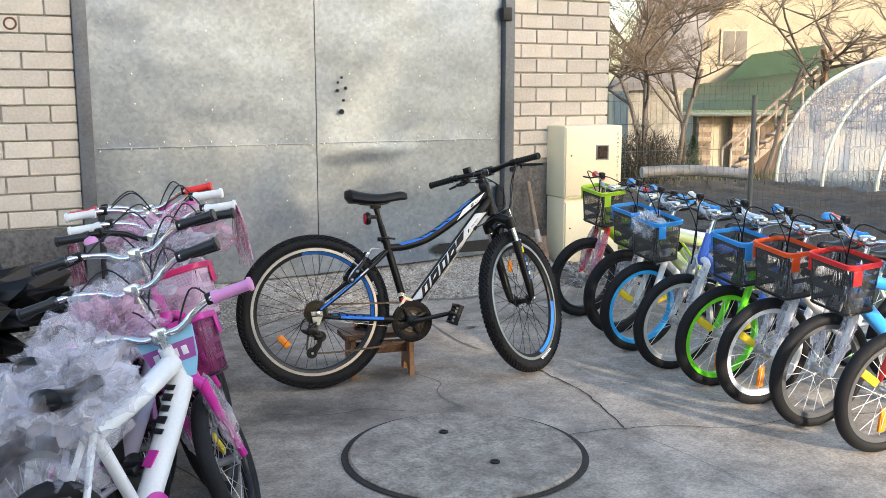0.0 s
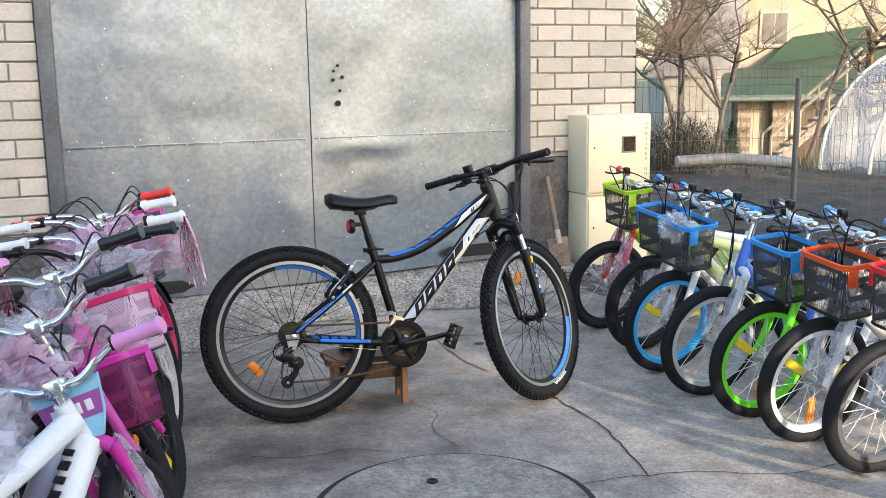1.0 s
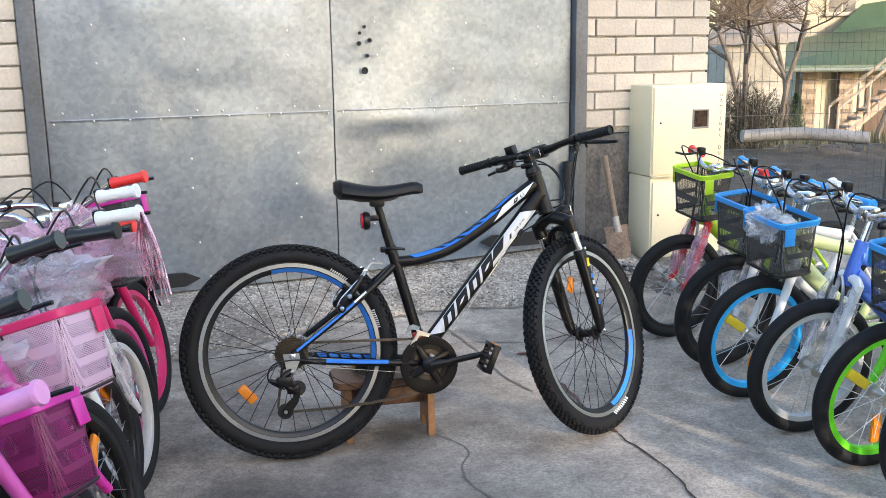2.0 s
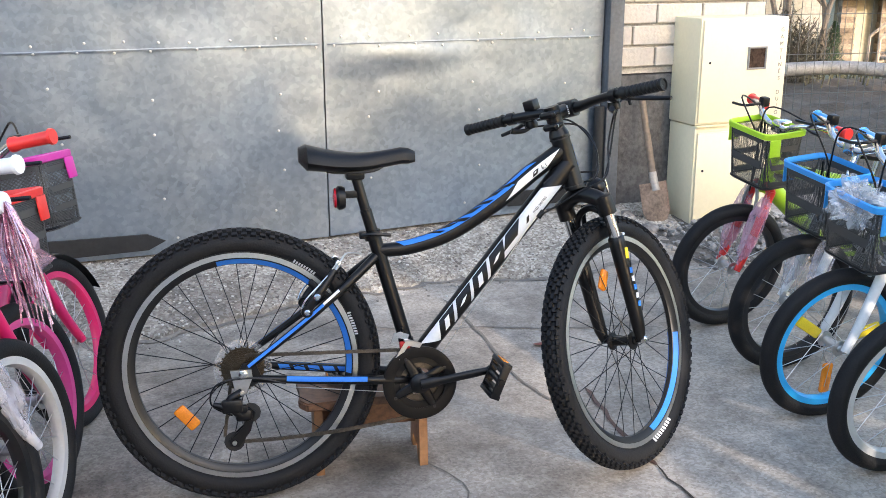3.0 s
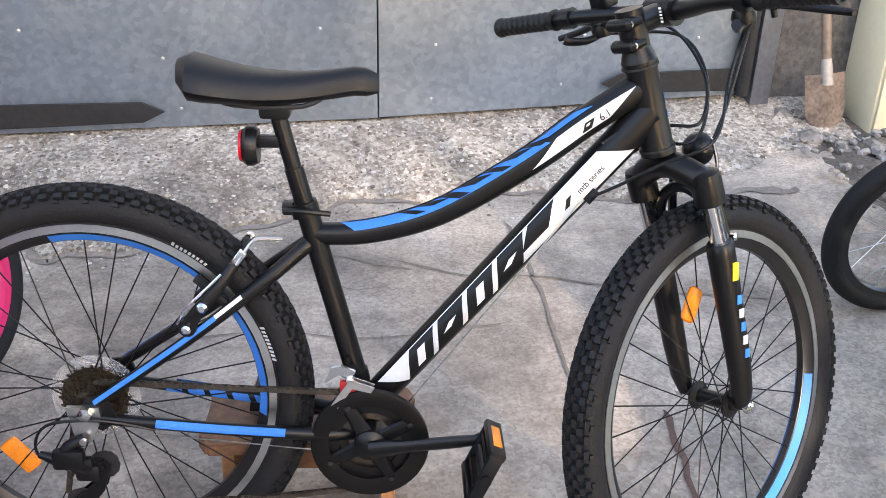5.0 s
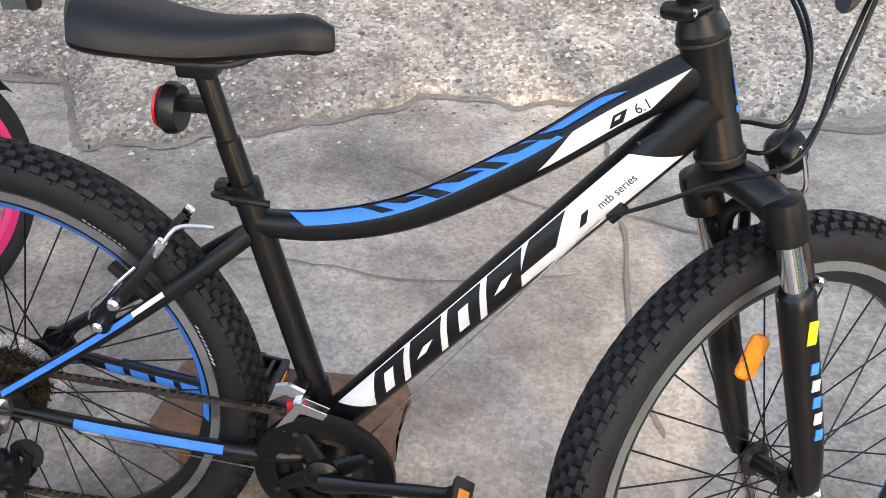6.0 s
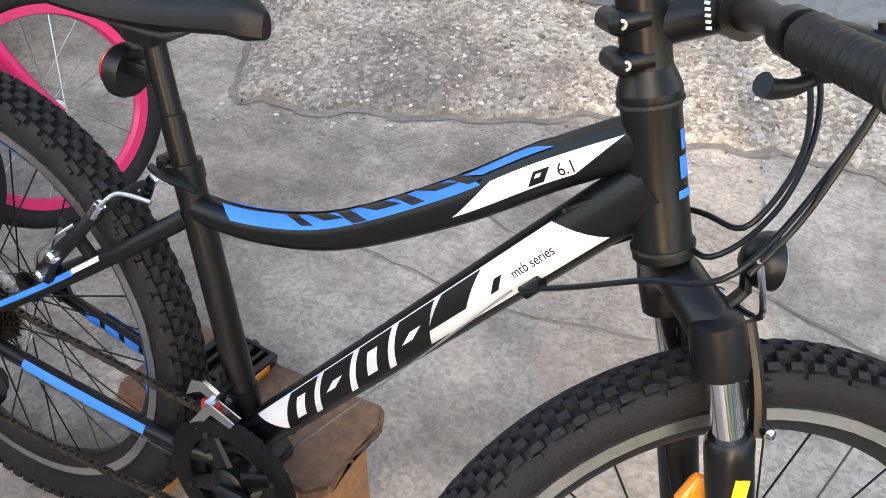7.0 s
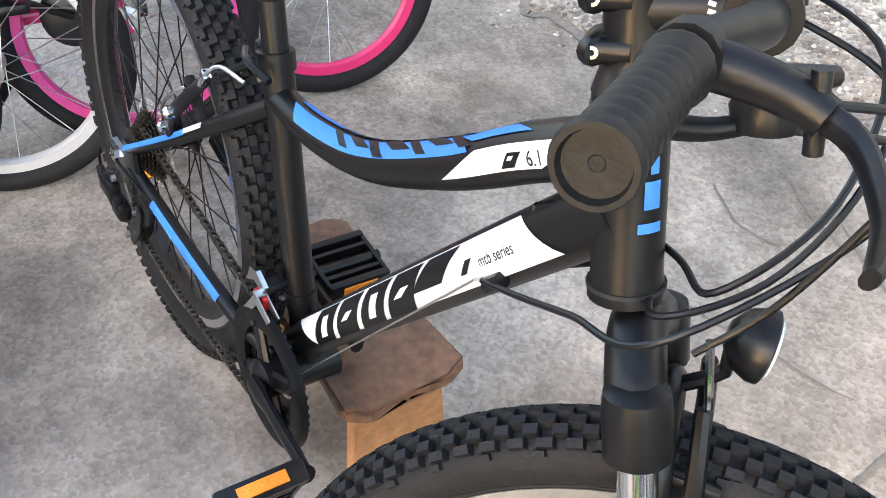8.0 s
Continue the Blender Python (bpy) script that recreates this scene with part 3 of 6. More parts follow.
def manhole():
    th = empty("manhole_cover", pose(1.625, 3.03, 0.004), "round concrete manhole cover sunk in the yard", "manhole cover")
    up = Matrix.Rotation(radians(90), 4, "X")
    # dirt in the gap; its shadow is also in the ring's width and dark colour
    part("rim_gap", lathe(B(), [(0.449, 0.0), (0.447, 0.003), (0.418, 0.003), (0.418, 0.0)], 64, up, closed=True), CRACK, th, "dirty gap round the cover with its shadow painted in")
    part("lid", lathe(B(), [(0.42, -0.03), (0.424, 0.006), (0.416, 0.014), (0.2, 0.016), (0.0005, 0.016)], 64, up), LIDMAT, th)
    for x, y in ((-0.02, 0.19), (0.06, -0.15)):
        part("lifting_eye", lathe(B(), [(0.018, 0.0), (0.018, 0.022), (0.010, 0.022), (0.010, 0.019), (0.0005, 0.019)], 12, Matrix.Translation((x, y, 0)) @ up), TARBAR, th, "small rusty lifting eye")


manhole()

# ---- garage front ----
GX0, GX1, SEAM = 0.305, 2.945, 1.625
garage = empty("garage", WALL, "pale silicate brick garage with galvanised double doors", "garage")
tagged(garage, kind="structure")
bm = B()
box(bm, (-1.415, WY + 0.14, 1.56), (3.28, 0.26, 2.06))
box(bm, (3.418, WY + 0.14, 1.69), (0.79, 0.26, 1.78))
part("masonry_core", bm, MORTAR, garage, flat=True)
bm = B()
box(bm, (-1.415, WY + 0.15, 0.265), (3.28, 0.30, 0.56), bevel=0.01)
part("plinth", bm, BITUMEN, garage, "tarred dark plinth")
bm = B()
box(bm, (3.418, WY + 0.15, 0.39), (0.80, 0.30, 0.81), bevel=0.01)
part("plinth", bm, BITUMEN, garage, "tarred dark plinth")
bm = B()
box(bm, (0.4, WY + 0.2, 2.75), (7.0, 0.5, 0.35))
part("lintel", bm, MORTAR, garage)
bm = B()
box(bm, (0.3, WY + 2.6, 3.0), (7.2, 5.6, 0.16))
part("roof", bm, BITUMEN, garage)
bm = B()
box(bm, (3.68, WY + 2.8, 1.4), (0.25, 5.0, 3.0))
box(bm, (-2.9, WY + 2.8, 1.4), (0.25, 5.0, 3.0))
box(bm, (0.3, WY + 5.2, 1.4), (6.6, 0.2, 3.0))
part("side_wall", bm, BRICK, garage)


def door_leaf(x0, x1, zb0, zb1, label):
    th = empty("garage_door", WALL, label, "garage door", "garage double doors")
    tagged(th, kind="structure")
    for k, (za, zb) in enumerate(((None, 0.985), (0.97, 2.6))):
        bm = B()
        nx, nz = 26, 26
        dy = -0.004 * k
        g = []
        for i in range(nx + 1):
            x = x0 + (x1 - x0) * i / nx
            lo = (zb0 + (zb1 - zb0) * i / nx) if za is None else za
            col = []
            for j in range(nz + 1):
                z = lo + (zb - lo) * j / nz
                edge = min(i, nx - i, j, nz - j) / 5
                d = 0.010 * noise.noise(Vector((x * 1.6, z * 1.6, 11 + k))) * min(1, edge)
                if x0 > 1.5:
                    q = (x - 1.78) ** 2 + (z - 1.22) ** 2
                    d += 0.022 * math.exp(-q / 0.03) * min(1, edge)
                    d -= 0.014 * math.exp(-((x - 2.0) ** 2 / 0.09 + (z - 0.93) ** 2 / 0.003))
                col.append(bm.verts.new((x, WY + 0.012 + dy + d, z)))
            g.append(col)
        for i in range(nx):
            for j in range(nz):
                bm.faces.new((g[i][j], g[i + 1][j], g[i + 1][j + 1], g[i][j + 1]))
        back = bmesh.ops.extrude_face_region(bm, geom=list(bm.faces))
        bmesh.ops.translate(bm, verts=[v for v in back["geom"] if isinstance(v, bmesh.types.BMVert)], vec=(0, 0.025, 0))
        part("sheet_panel", bm, GALV, th, "dented galvanised sheet")
    part("seam_fold", box(B(), ((x0 + x1) / 2, WY + 0.004, 0.978), (x1 - x0 - 0.03, 0.010, 0.007), I4, 0.002), GALV, th, "folded sheet seam")
    nail = bpy.data.meshes.new("nail_head")
    bm = lathe(B(), [(0.006, 0), (0.005, -0.003), (0.0005, -0.0045)], 8)
    bm.to_mesh(nail)
    bm.free()
    nail.materials.append(ALLOY)
    rnd = random.Random(int(x0 * 100))
    for z in (0.24, 0.42, 0.62, 0.80, 0.968, 1.005, 1.2, 1.38, 1.62, 1.85, 2.1):
        n = 9 if 0.9 < z < 1.1 else 3
        for k in range(n):
            x = x0 + (x1 - x0) * (k + 0.5) / n + rnd.uniform(-0.05, 0.05)
            zz = z + rnd.uniform(-0.008, 0.008) + (0 if n == 9 else rnd.uniform(-0.05, 0.05))
            o = new("nail_head", nail)
            o.parent = th
            o.matrix_local = Matrix.Translation((x, WY + 0.0, zz))
    return th


leaf_l = door_leaf(GX0 + 0.004, SEAM - 0.003, 0.143, 0.150, "dented galvanised steel garage door leaf")
leaf_r = door_leaf(SEAM + 0.003, GX1 - 0.004, 0.152, 0.190, "galvanised steel garage door leaf with lock holes")
for k, (x, z, r) in enumerate(((1.787, 1.23, 0.017), (1.76, 1.36, 0.011), (1.815, 1.375, 0.011), (1.79, 1.44, 0.009), (1.80, 1.30, 0.009), (1.765, 1.41, 0.008))):
    part("lock_hole" if k else "lock", lathe(B(), [(r, 0), (r, -0.006), (r * 0.7, -0.008), (r * 0.6, -0.002), (0.0005, -0.002)], 14, Matrix.Translation((x, WY - 0.004, z - 0.06))), TARBAR, leaf_r)
# strap hinges near the foot of each leaf
for x0, x1, z, th in ((0.33, 0.93, 0.208, leaf_l), (2.92, 2.396, 0.252, leaf_r)):
    s = 1 if x1 > x0 else -1
    bm = prism(B(), [(x0, z - 0.04), (x1 - s * 0.07, z - 0.033), (x1, z), (x1 - s * 0.07, z + 0.033), (x0, z + 0.04)], 0.012, Matrix.Translation((0, WY - 0.014, 0)))
    part("strap_hinge", bm, TARBAR, th, "black pointed iron strap hinge")
# steel frame
bm = B()
box(bm, (0.267, WY + 0.02, 1.35), (0.075, 0.12, 2.6), bevel=0.004)
part("door_frame", bm, FRAMEST, garage, "grey steel door frame")
bm = B()
box(bm, (2.984, WY + 0.02, 1.40), (0.072, 0.12, 2.5), bevel=0.004)
part("door_frame", bm, FRAMEST, garage, "grey steel door frame")
bm = B()
tube(bm, [(0.32, WY - 0.02, 0.1), (0.32, WY - 0.02, 0.62)], 0.022, 10)
part("hinge_pin", bm, TARBAR, garage, "black hinge pin")
bm = B()
tube(bm, [(2.915, WY - 0.03, 0.20), (2.915, WY - 0.03, 0.66)], 0.024, 10)
part("hinge_pin", bm, TARBAR, garage, "black hinge pin")
bm = B()
box(bm, (2.955, WY - 0.03, 1.80), (0.07, 0.05, 0.09), bevel=0.008)
part("hinge", bm, TARBAR, garage)
for x, z in ((-0.08, 1.655), (3.285, 1.752)):
    part("pipe_stub", lathe(B(), [(0.035, 0.02), (0.035, -0.012), (0.024, -0.012), (0.024, 0.03), (0.0005, 0.03)], 16, Matrix.Translation((x, WY, z))), mat("rust", (0.12, 0.05, 0.03), 0.9, 0, 0.4, 9, 90, 0.3), garage, "rusty pipe stub in the brickwork")


# ---- gas meter cabinet ----
def lettering(text, size, material, parent, m, depth=0.0006, align="CENTER", name="lettering"):
    cu = bpy.data.curves.new("text", "FONT")
    cu.body, cu.size, cu.align_x, cu.extrude = text, size, align, depth
    tmp = bpy.data.objects.new("text", cu)
    scene.collection.objects.link(tmp)
    me = bpy.data.meshes.new_from_object(tmp.evaluated_get(bpy.context.evaluated_depsgraph_get()))
    bpy.data.objects.remove(tmp)
    me.materials.clear()
    return put(name, me, material, parent, m=m, flat=True)


def gas_cabinet():
    th = empty("gas_meter_cabinet", WALL @ pose(3.312, 5.59, 0.10), "cream metal gas meter cabinet in two stacked boxes", "meter cabinet")
    W, D = 0.48, 0.22
    bm = box(B(), (W / 2, D / 2, 0.235), (W - 0.012, D - 0.006, 0.47), bevel=0.006)
    part("lower_box", bm, CREAM, th)
    bm = box(B(), (W / 2, D / 2, 0.717), (W, D, 0.485), bevel=0.006)
    part("upper_box", bm, CREAM, th)
    bm = box(B(), (W / 2, -0.006, 0.717), (W - 0.016, 0.012, 0.465), bevel=0.004)
    d = part("door", bm, CREAM, th)
    bm = B()
    x, z, s = 0.305, 0.775, 0.048
    tube(bm, [(x - s, -0.014, z - s), (x + s, -0.014, z - s), (x + s, -0.014, z + s), (x - s, -0.014, z + s)], 0.007, 6, closed=True)
    part("window_frame", bm, mat("grey_gasket", (0.3, 0.28, 0.26), 0.6), d, "grey rubber window gasket")
    part("window_pane", box(B(), (x, -0.0125, z), (2 * s, 0.003, 2 * s)), mat("dark_glass", (0.05, 0.03, 0.022), 0.1, 0, 0.6, 30, 80, 0), d, "dark meter window")
    bm = box(B(), (W / 2, -0.004, 0.23), (W - 0.03, 0.012, 0.42), bevel=0.004)
    d2 = part("door", bm, CREAM, th)
    for zz, dd in ((0.76, d), (0.26, d2)):
        part("lock", lathe(B(), [(0.006, 0), (0.006, -0.003), (0.0005, -0.003)], 10, Matrix.Translation((0.05, -0.011, zz))), TARBAR, dd)
    part("shelf_lip", box(B(), (W / 2, -0.01, 0.472), (W, 0.02, 0.006)), CREAM, th)
    ink = mat("grey_lettering", (0.16, 0.15, 0.14), 0.7)
    for k, ch in enumerate("GAMTIN\u0116S DUJOS"):
        if ch != " ":
            lettering(ch, 0.026, ink, d, Matrix.Translation((0.438, -0.0124, 0.892 - 0.032 * k)) @ Matrix.Rotation(radians(90), 4, "X"))


gas_cabinet()


# ---- bicycles for children ----
def basket(th, m, rim, net, w=0.255, d=0.18, h=0.20):
    """A tapered wire cloth box with a flat, broad plastic rim; m puts the middle of its top, x forward."""
    def ring(f, z, grow=0.0, n=6):
        hw, hd, r = w / 2 * f + grow, d / 2 * f + grow, 0.032 * f
        out = []
        for cx, cy, a0 in ((1, 1, 0), (-1, 1, 90), (-1, -1, 180), (1, -1, 270)):
            for k in range(n + 1):
                a = radians(a0 + 90 * k / n)
                out.append(Vector((cx * (hd - r) + r * math.cos(a), cy * (hw - r) + r * math.sin(a), z)))
        return out

    def skin(bm, rows, close=False):
        vs = [[bm.verts.new(p) for p in r] for r in rows]
        for p, q in zip(vs, vs[1:] + ([vs[0]] if close else [])):
            for k in range(len(p)):
                j = (k + 1) % len(p)
                bm.faces.new((p[k], p[j], q[j], q[k]))
        return vs
    bm = B()
    vs = skin(bm, [ring(1, -0.004), ring(0.95, -h * 0.5), ring(0.90, -h * 0.96), ring(0.86, -h)])
    bm.faces.new(vs[-1])
    bk = part("basket", bm, net, th, "wire cloth basket", m=m)
    bm = B()
    skin(bm, [ring(1, 0.006, 0.002), ring(1, 0.003, 0.007), ring(1, -0.014, 0.006), ring(1, -0.017, 0.001), ring(1, -0.006, -0.002)], True)
    for y in (-1, 1):
        box(bm, (d * 0.30, y * (w / 2 + 0.004), -0.045), (d * 0.26, 0.005, 0.06), I4, 0.002)
    part("basket_rim", bm, paint(*rim), bk, "glossy plastic basket rim")
    part("basket_foot", tube(B(), ring(0.90, -h * 0.96), 0.004, 6, closed=True), PLASTIC, bk)
    for y in (-1, 1):
        for x in (-1, 1):
            part("basket_wire", tube(B(), [(x * (d / 2 - 0.012), y * (w / 2 - 0.012), -0.02), (x * (d / 2 * 0.9 - 0.012), y * (w / 2 * 0.9 - 0.012), -h * 0.96)], 0.003, 6), PLASTIC, bk)


def film(name, th, m, size, seed, material=FILM, label="crumpled clear plastic wrapping", crease=1.0):
    bm = B()
    bmesh.ops.create_icosphere(bm, subdivisions=4, radius=1)
    for v in bm.verts:
        q = v.co * 1.5 + Vector((seed * 3.1, seed, 0))
        f = 1 + crease * (0.55 * noise.noise(q) + 0.55 * (1 - abs(noise.noise(q * 2.3)) * 2) ** 2 + 0.22 * (1 - abs(noise.noise(q * 5.1)) * 2) + 0.10 * noise.noise(q * 11) - 0.38)
        v.co = Vector((v.co.x * size[0] * f, v.co.y * size[1] * f, v.co.z * size[2] * f))
    return part(name, bm, material, th, label, m=m, flat=True)


def kid_bike(x, y, heading, lean, label, group, frame_c, fork_c, rim_c, grip_c, R=0.235, steer=0.0, bask=None, net=None, net_m=None, stem_h=0.745, spoke=SPOKE_STEEL, refl=None, bell=None, tyre_mat=RUBBER, tassel=None, fork_wrap=None, bar_c=None, guard=None, fender=None, half=0.25, bags=(), bask_dz=0.005, rise=0.035, plate=False, fat=1.0, bask_w=0.255, bask_x=0.0, marks=False, rim_h=0.016, rake=15, sweep=0.07):
    """x, y: where the front tyre stands; heading: degrees from +x; lean: degrees to its left."""
    th = empty("bicycle", Matrix.Translation((x, y, hill(x, y))) @ Matrix.Rotation(radians(heading), 4, "Z") @ Matrix.Rotation(radians(-lean), 4, "X"), label, "bicycle", group)
    k = R / 0.235
    tr = 0.024
    wb = 0.80 * k
    head = radians(rake)
    ax = Vector((0, 0, R))
    up = Vector((-math.sin(head), 0, math.cos(head)))
    top = Vector((-0.02, 0, R)) + up * ((stem_h - R) / math.cos(head))
    S = Matrix.Translation(top) @ Matrix.Rotation(radians(steer), 4, up) @ Matrix.Translation(-top)
    fp, gp = paint(*frame_c), paint(*grip_c)
    fk = paint(*fork_c)
    def on(s):
        return Vector((-0.02, 0, R)) + up * s
    crown = R + tr + 0.03
    hb, ht = on(crown + 0.005), on(crown + 0.135)
    bb = Vector((-wb + 0.34 * k, 0, R + 0.005))
    st = bb + Vector((-0.11 * k, 0, 0.30))
    rear = Vector((-wb, 0, R))
    wheel(th, S @ Matrix.Translation(ax), R, tr, paint(*rim_c), spoke, 20, reflector=refl, tyre_mat=tyre_mat, rim_h=rim_h)
    wheel(th, Matrix.Translation(rear), R, tr, paint(*rim_c), spoke, 20, tyre_mat=tyre_mat, rim_h=rim_h)
    bm = B()
    tube(bm, [hb - up * 0.01, ht + up * 0.01], 0.021, 12)
    tube(bm, smooth_path([ht - up * 0.04, ht.lerp(st, 0.5) + Vector((0, 0, -0.05)), st + Vector((0.01, 0, -0.04))], 6), [0.026 * fat, 0.022 * fat], 10)
    tube(bm, smooth_path([hb + up * 0.03, hb.lerp(bb, 0.45) + Vector((0, 0, 0.015)), bb], 6), [0.032 * fat, 0.027 * fat], 10)
    tube(bm, [bb, st], 0.017, 10)
    for s in (-1, 1):
        tube(bm, [bb + Vector((0, 0.03 * s, 0)), rear + Vector((0, 0.055 * s, 0))], 0.010, 8)
        tube(bm, [st + Vector((0, 0.012 * s, -0.03)), rear + Vector((0, 0.055 * s, 0))], 0.009, 8)
    fr = part("frame", bm, fp, th)
    if marks:
        line = smooth_path([hb + up * 0.03, hb.lerp(bb, 0.45) + Vector((0, 0, 0.015)), bb], 12)
        for a, c, ln in ((4, BLK, 0.016), (6, BLK, 0.022), (8, BLK, 0.018), (10, BLK, 0.022), (12, BLK, 0.016), (16, MAGENTA, 0.05)):
            d = (line[a + 1] - line[a]).normalized()
            nn = Vector((-d.z, 0, d.x))
            nn = nn if nn.z > 0 else -nn
            mm = Matrix((d, Vector((0, 1, 0)), nn)).transposed().to_4x4()
            mm.translation = line[a] + nn * 0.0315 * fat
            part("frame_mark", box(B(), (0, 0, 0), (ln, 0.034, 0.004), mm @ Matrix.Rotation(radians(12), 4, "Z"), 0.001), paint(*c), fr)
    bm = B()
    tube(bm, smooth_path([on(crown + 0.02) + Vector((0, -0.05, -0.02)), on(crown + 0.02) + Vector((0, -0.03, 0.0)), on(crown + 0.02), on(crown + 0.02) + Vector((0, 0.03, 0)), on(crown + 0.02) + Vector((0, 0.05, -0.02))], 4), 0.017, 10, S)
    for s in (-1, 1):
        tube(bm, smooth_path([on(crown + 0.01) + Vector((0, 0.05 * s, 0)), on(0.10) + Vector((0.005, 0.052 * s, 0)), ax + Vector((0, 0.055 * s, 0))], 5), [0.017, 0.012], 10, S)
    part("fork", bm, fk, th)
    bm = B()
    tube(bm, [on(crown + 0.14), top + up * 0.005], 0.0125, 10, S)
    box(bm, top + Vector((0.02, 0, 0)), (0.06, 0.045, 0.045), S, 0.01)
    part("stem", bm, CHROME, th)
    mb = S @ Matrix.Translation(top + Vector((0.035, 0, 0)))
    part("handlebar", bar_mesh(B(), half, rise, sweep, 0.0105, mb), bar_c or CHROME, th)
    for s in (-1, 1):
        bm = B()
        a, b = Vector((0.008 - sweep, s * half * 0.66, rise)), Vector((-0.002 - sweep, s * (half + 0.012), rise))
        tube(bm, [a, a.lerp(b, 0.1), a.lerp(b, 0.2), b.lerp(a, 0.08), b.lerp(a, 0.06), b], [0.019, 0.019, 0.0155, 0.0165, 0.021, 0.019], 12, mb)
        part("grip", bm, gp, th)
        bm = B()
        box(bm, (-0.045, s * half * 0.60, 0.05), (0.03, 0.03, 0.035), mb, 0.006)
        tube(bm, smooth_path([(-0.03, s * half * 0.60, 0.045), (0.02, s * half * 0.68, 0.035), (0.025, s * half * 0.95, 0.03)], 4), 0.005, 6, mb)
        part("brake_lever", bm, PLASTIC, th)
        bm = tube(B(), smooth_path([mb @ Vector((0, s * half * 0.56, 0.05)), mb @ Vector((0.11, s * half * 0.3, 0.09)), mb @ Vector((0.07, 0, -0.06)), S @ (on(crown) + Vector((0.05, 0.0, 0)))], 6), 0.003, 6)
        part("brake_cable", bm, PLASTIC, th)
        if tassel:
            bm = B()
            rnd = random.Random(s + 5)
            e = mb @ Vector((-0.002 - sweep, s * (half + 0.012), rise))
            for q in range(26):
                o = Vector((rnd.uniform(-0.022, 0.022), rnd.uniform(-0.022, 0.022), 0))
                ln = rnd.uniform(0.17, 0.25)
                p = [e, e + o * 0.5 + Vector((0, 0, -0.02)), e + o + Vector((rnd.uniform(-0.01, 0.01), rnd.uniform(-0.01, 0.01), -ln * 0.5)), e + o * 1.3 + Vector((rnd.uniform(-0.012, 0.012), 0, -ln))]
                tube(bm, smooth_path(p, 3), 0.0030, 4, flat=0.4)
            part("tassel", bm, tassel, th, "glittering foil handlebar streamers")
    if plate:
        pl = part("front_plate", prism(B(), [(-0.085, 0.055), (0.085, 0.055), (0.07, -0.03), (0.045, -0.085), (-0.045, -0.085), (-0.07, -0.03)], 0.012, S @ Matrix.Translation(top + Vector((0.055, 0, -0.055))) @ Matrix.Rotation(radians(90), 4, "Z")), paint(0.30, 0.62, 0.80), th, "light blue plastic front plate")
        part("plate_band", prism(B(), [(-0.078, 0.02), (0.078, 0.02), (0.066, -0.035), (-0.066, -0.035)], 0.016, S @ Matrix.Translation(top + Vector((0.055, 0, -0.055))) @ Matrix.Rotation(radians(90), 4, "Z")), paint(0.36, 0.09, 0.32), pl, "purple band")
        for q in range(4):
            part("plate_mark", box(B(), (0, -0.042 + 0.028 * q, -0.008), (0.020, 0.017, 0.026), S @ Matrix.Translation(top + Vector((0.055, 0, -0.055))), 0.001), WHITE, pl)
    if bell:
        part("bell", lathe(B(), [(0.024, 0), (0.024, -0.01), (0.018, -0.02), (0.0005, -0.026)], 14, mb @ Matrix.Translation((-0.01, half * 0.45, 0.08)) @ Matrix.Rotation(radians(-90), 4, "X")), paint(*bell), th)
    # front brake and saddle
    bm = B()
    for s in (-1, 1):
        tube(bm, smooth_path([on(crown - 0.06) + Vector((0.03, 0.036 * s, 0)), on(crown - 0.01) + Vector((0.035, 0.03 * s, 0)), on(crown + 0.03) + Vector((0.04, 0.008 * s, 0))], 4), 0.006, 6, S)
    part("front_brake", bm, ALLOY, th)
    part("saddle", saddle_mesh(st + Vector((-0.02, 0, 0.10)), 0.22, 0.06), PLASTIC, th)
    part("seatpost", tube(B(), [st - Vector((0, 0, 0.05)), st + Vector((-0.03, 0, 0.085))], 0.0125, 10), CHROME, th)
    bm = lathe(B(), [(0.062, -0.045), (0.062, -0.05), (0.05, -0.055), (0.0005, -0.056)], 24, Matrix.Translation(bb))
    part("chain_guard", bm, paint(*(guard or BLK)), th)
    for s in (-1, 1):
        bm = tube(B(), [bb + Vector((0, 0.06 * s, 0)), bb + Vector((0.10 * s, 0.07 * s, -0.05 * s))], 0.008, 8)
        box(bm, bb + Vector((0.10 * s, 0.115 * s, -0.05 * s)), (0.07, 0.075, 0.02), bevel=0.005)
        part("crank", bm, PLASTIC, th)
    if bask is not None:
        basket(th, S @ Matrix.Translation(on(0) + Vector((0.02 + bask_x, 0, stem_h - R + bask_dz))) @ Matrix.Rotation(radians(4), 4, "Y"), bask, net or NET, bask_w, 0.18 * bask_w / 0.255)
    if fork_wrap:
        for s in (-1, 1):
            c = (on(crown) + ax) / 2 + Vector((0, 0.053 * s, 0.02))
            film("fork_wrapping", th, S @ Matrix.Translation(c) @ Matrix.Rotation(radians(-18), 4, "Y"), (0.030, 0.030, 0.125), s + x, fork_wrap, crease=0.35)
    if fender:
        bm = B()
        row = []
        for q in range(13):
            a = radians(20 + 120 * q / 12)
            row.append([bm.verts.new(S @ (ax + Vector(((R + 0.012) * math.cos(a), w, (R + 0.012) * math.sin(a) - (0.008 if abs(w) > 0.02 else 0))))) for w in (-0.03, -0.012, 0.012, 0.03)])
        for a, b in zip(row, row[1:]):
            for q in range(3):
                bm.faces.new((a[q], a[q + 1], b[q + 1], b[q]))
        bmesh.ops.solidify(bm, geom=list(bm.faces), thickness=0.002)
        part("mudguard", bm, fender, th)
    for c, size, seed, mm in bags:
        film("plastic_bag", th, Matrix.Translation(c), size, seed, mm)
    return th


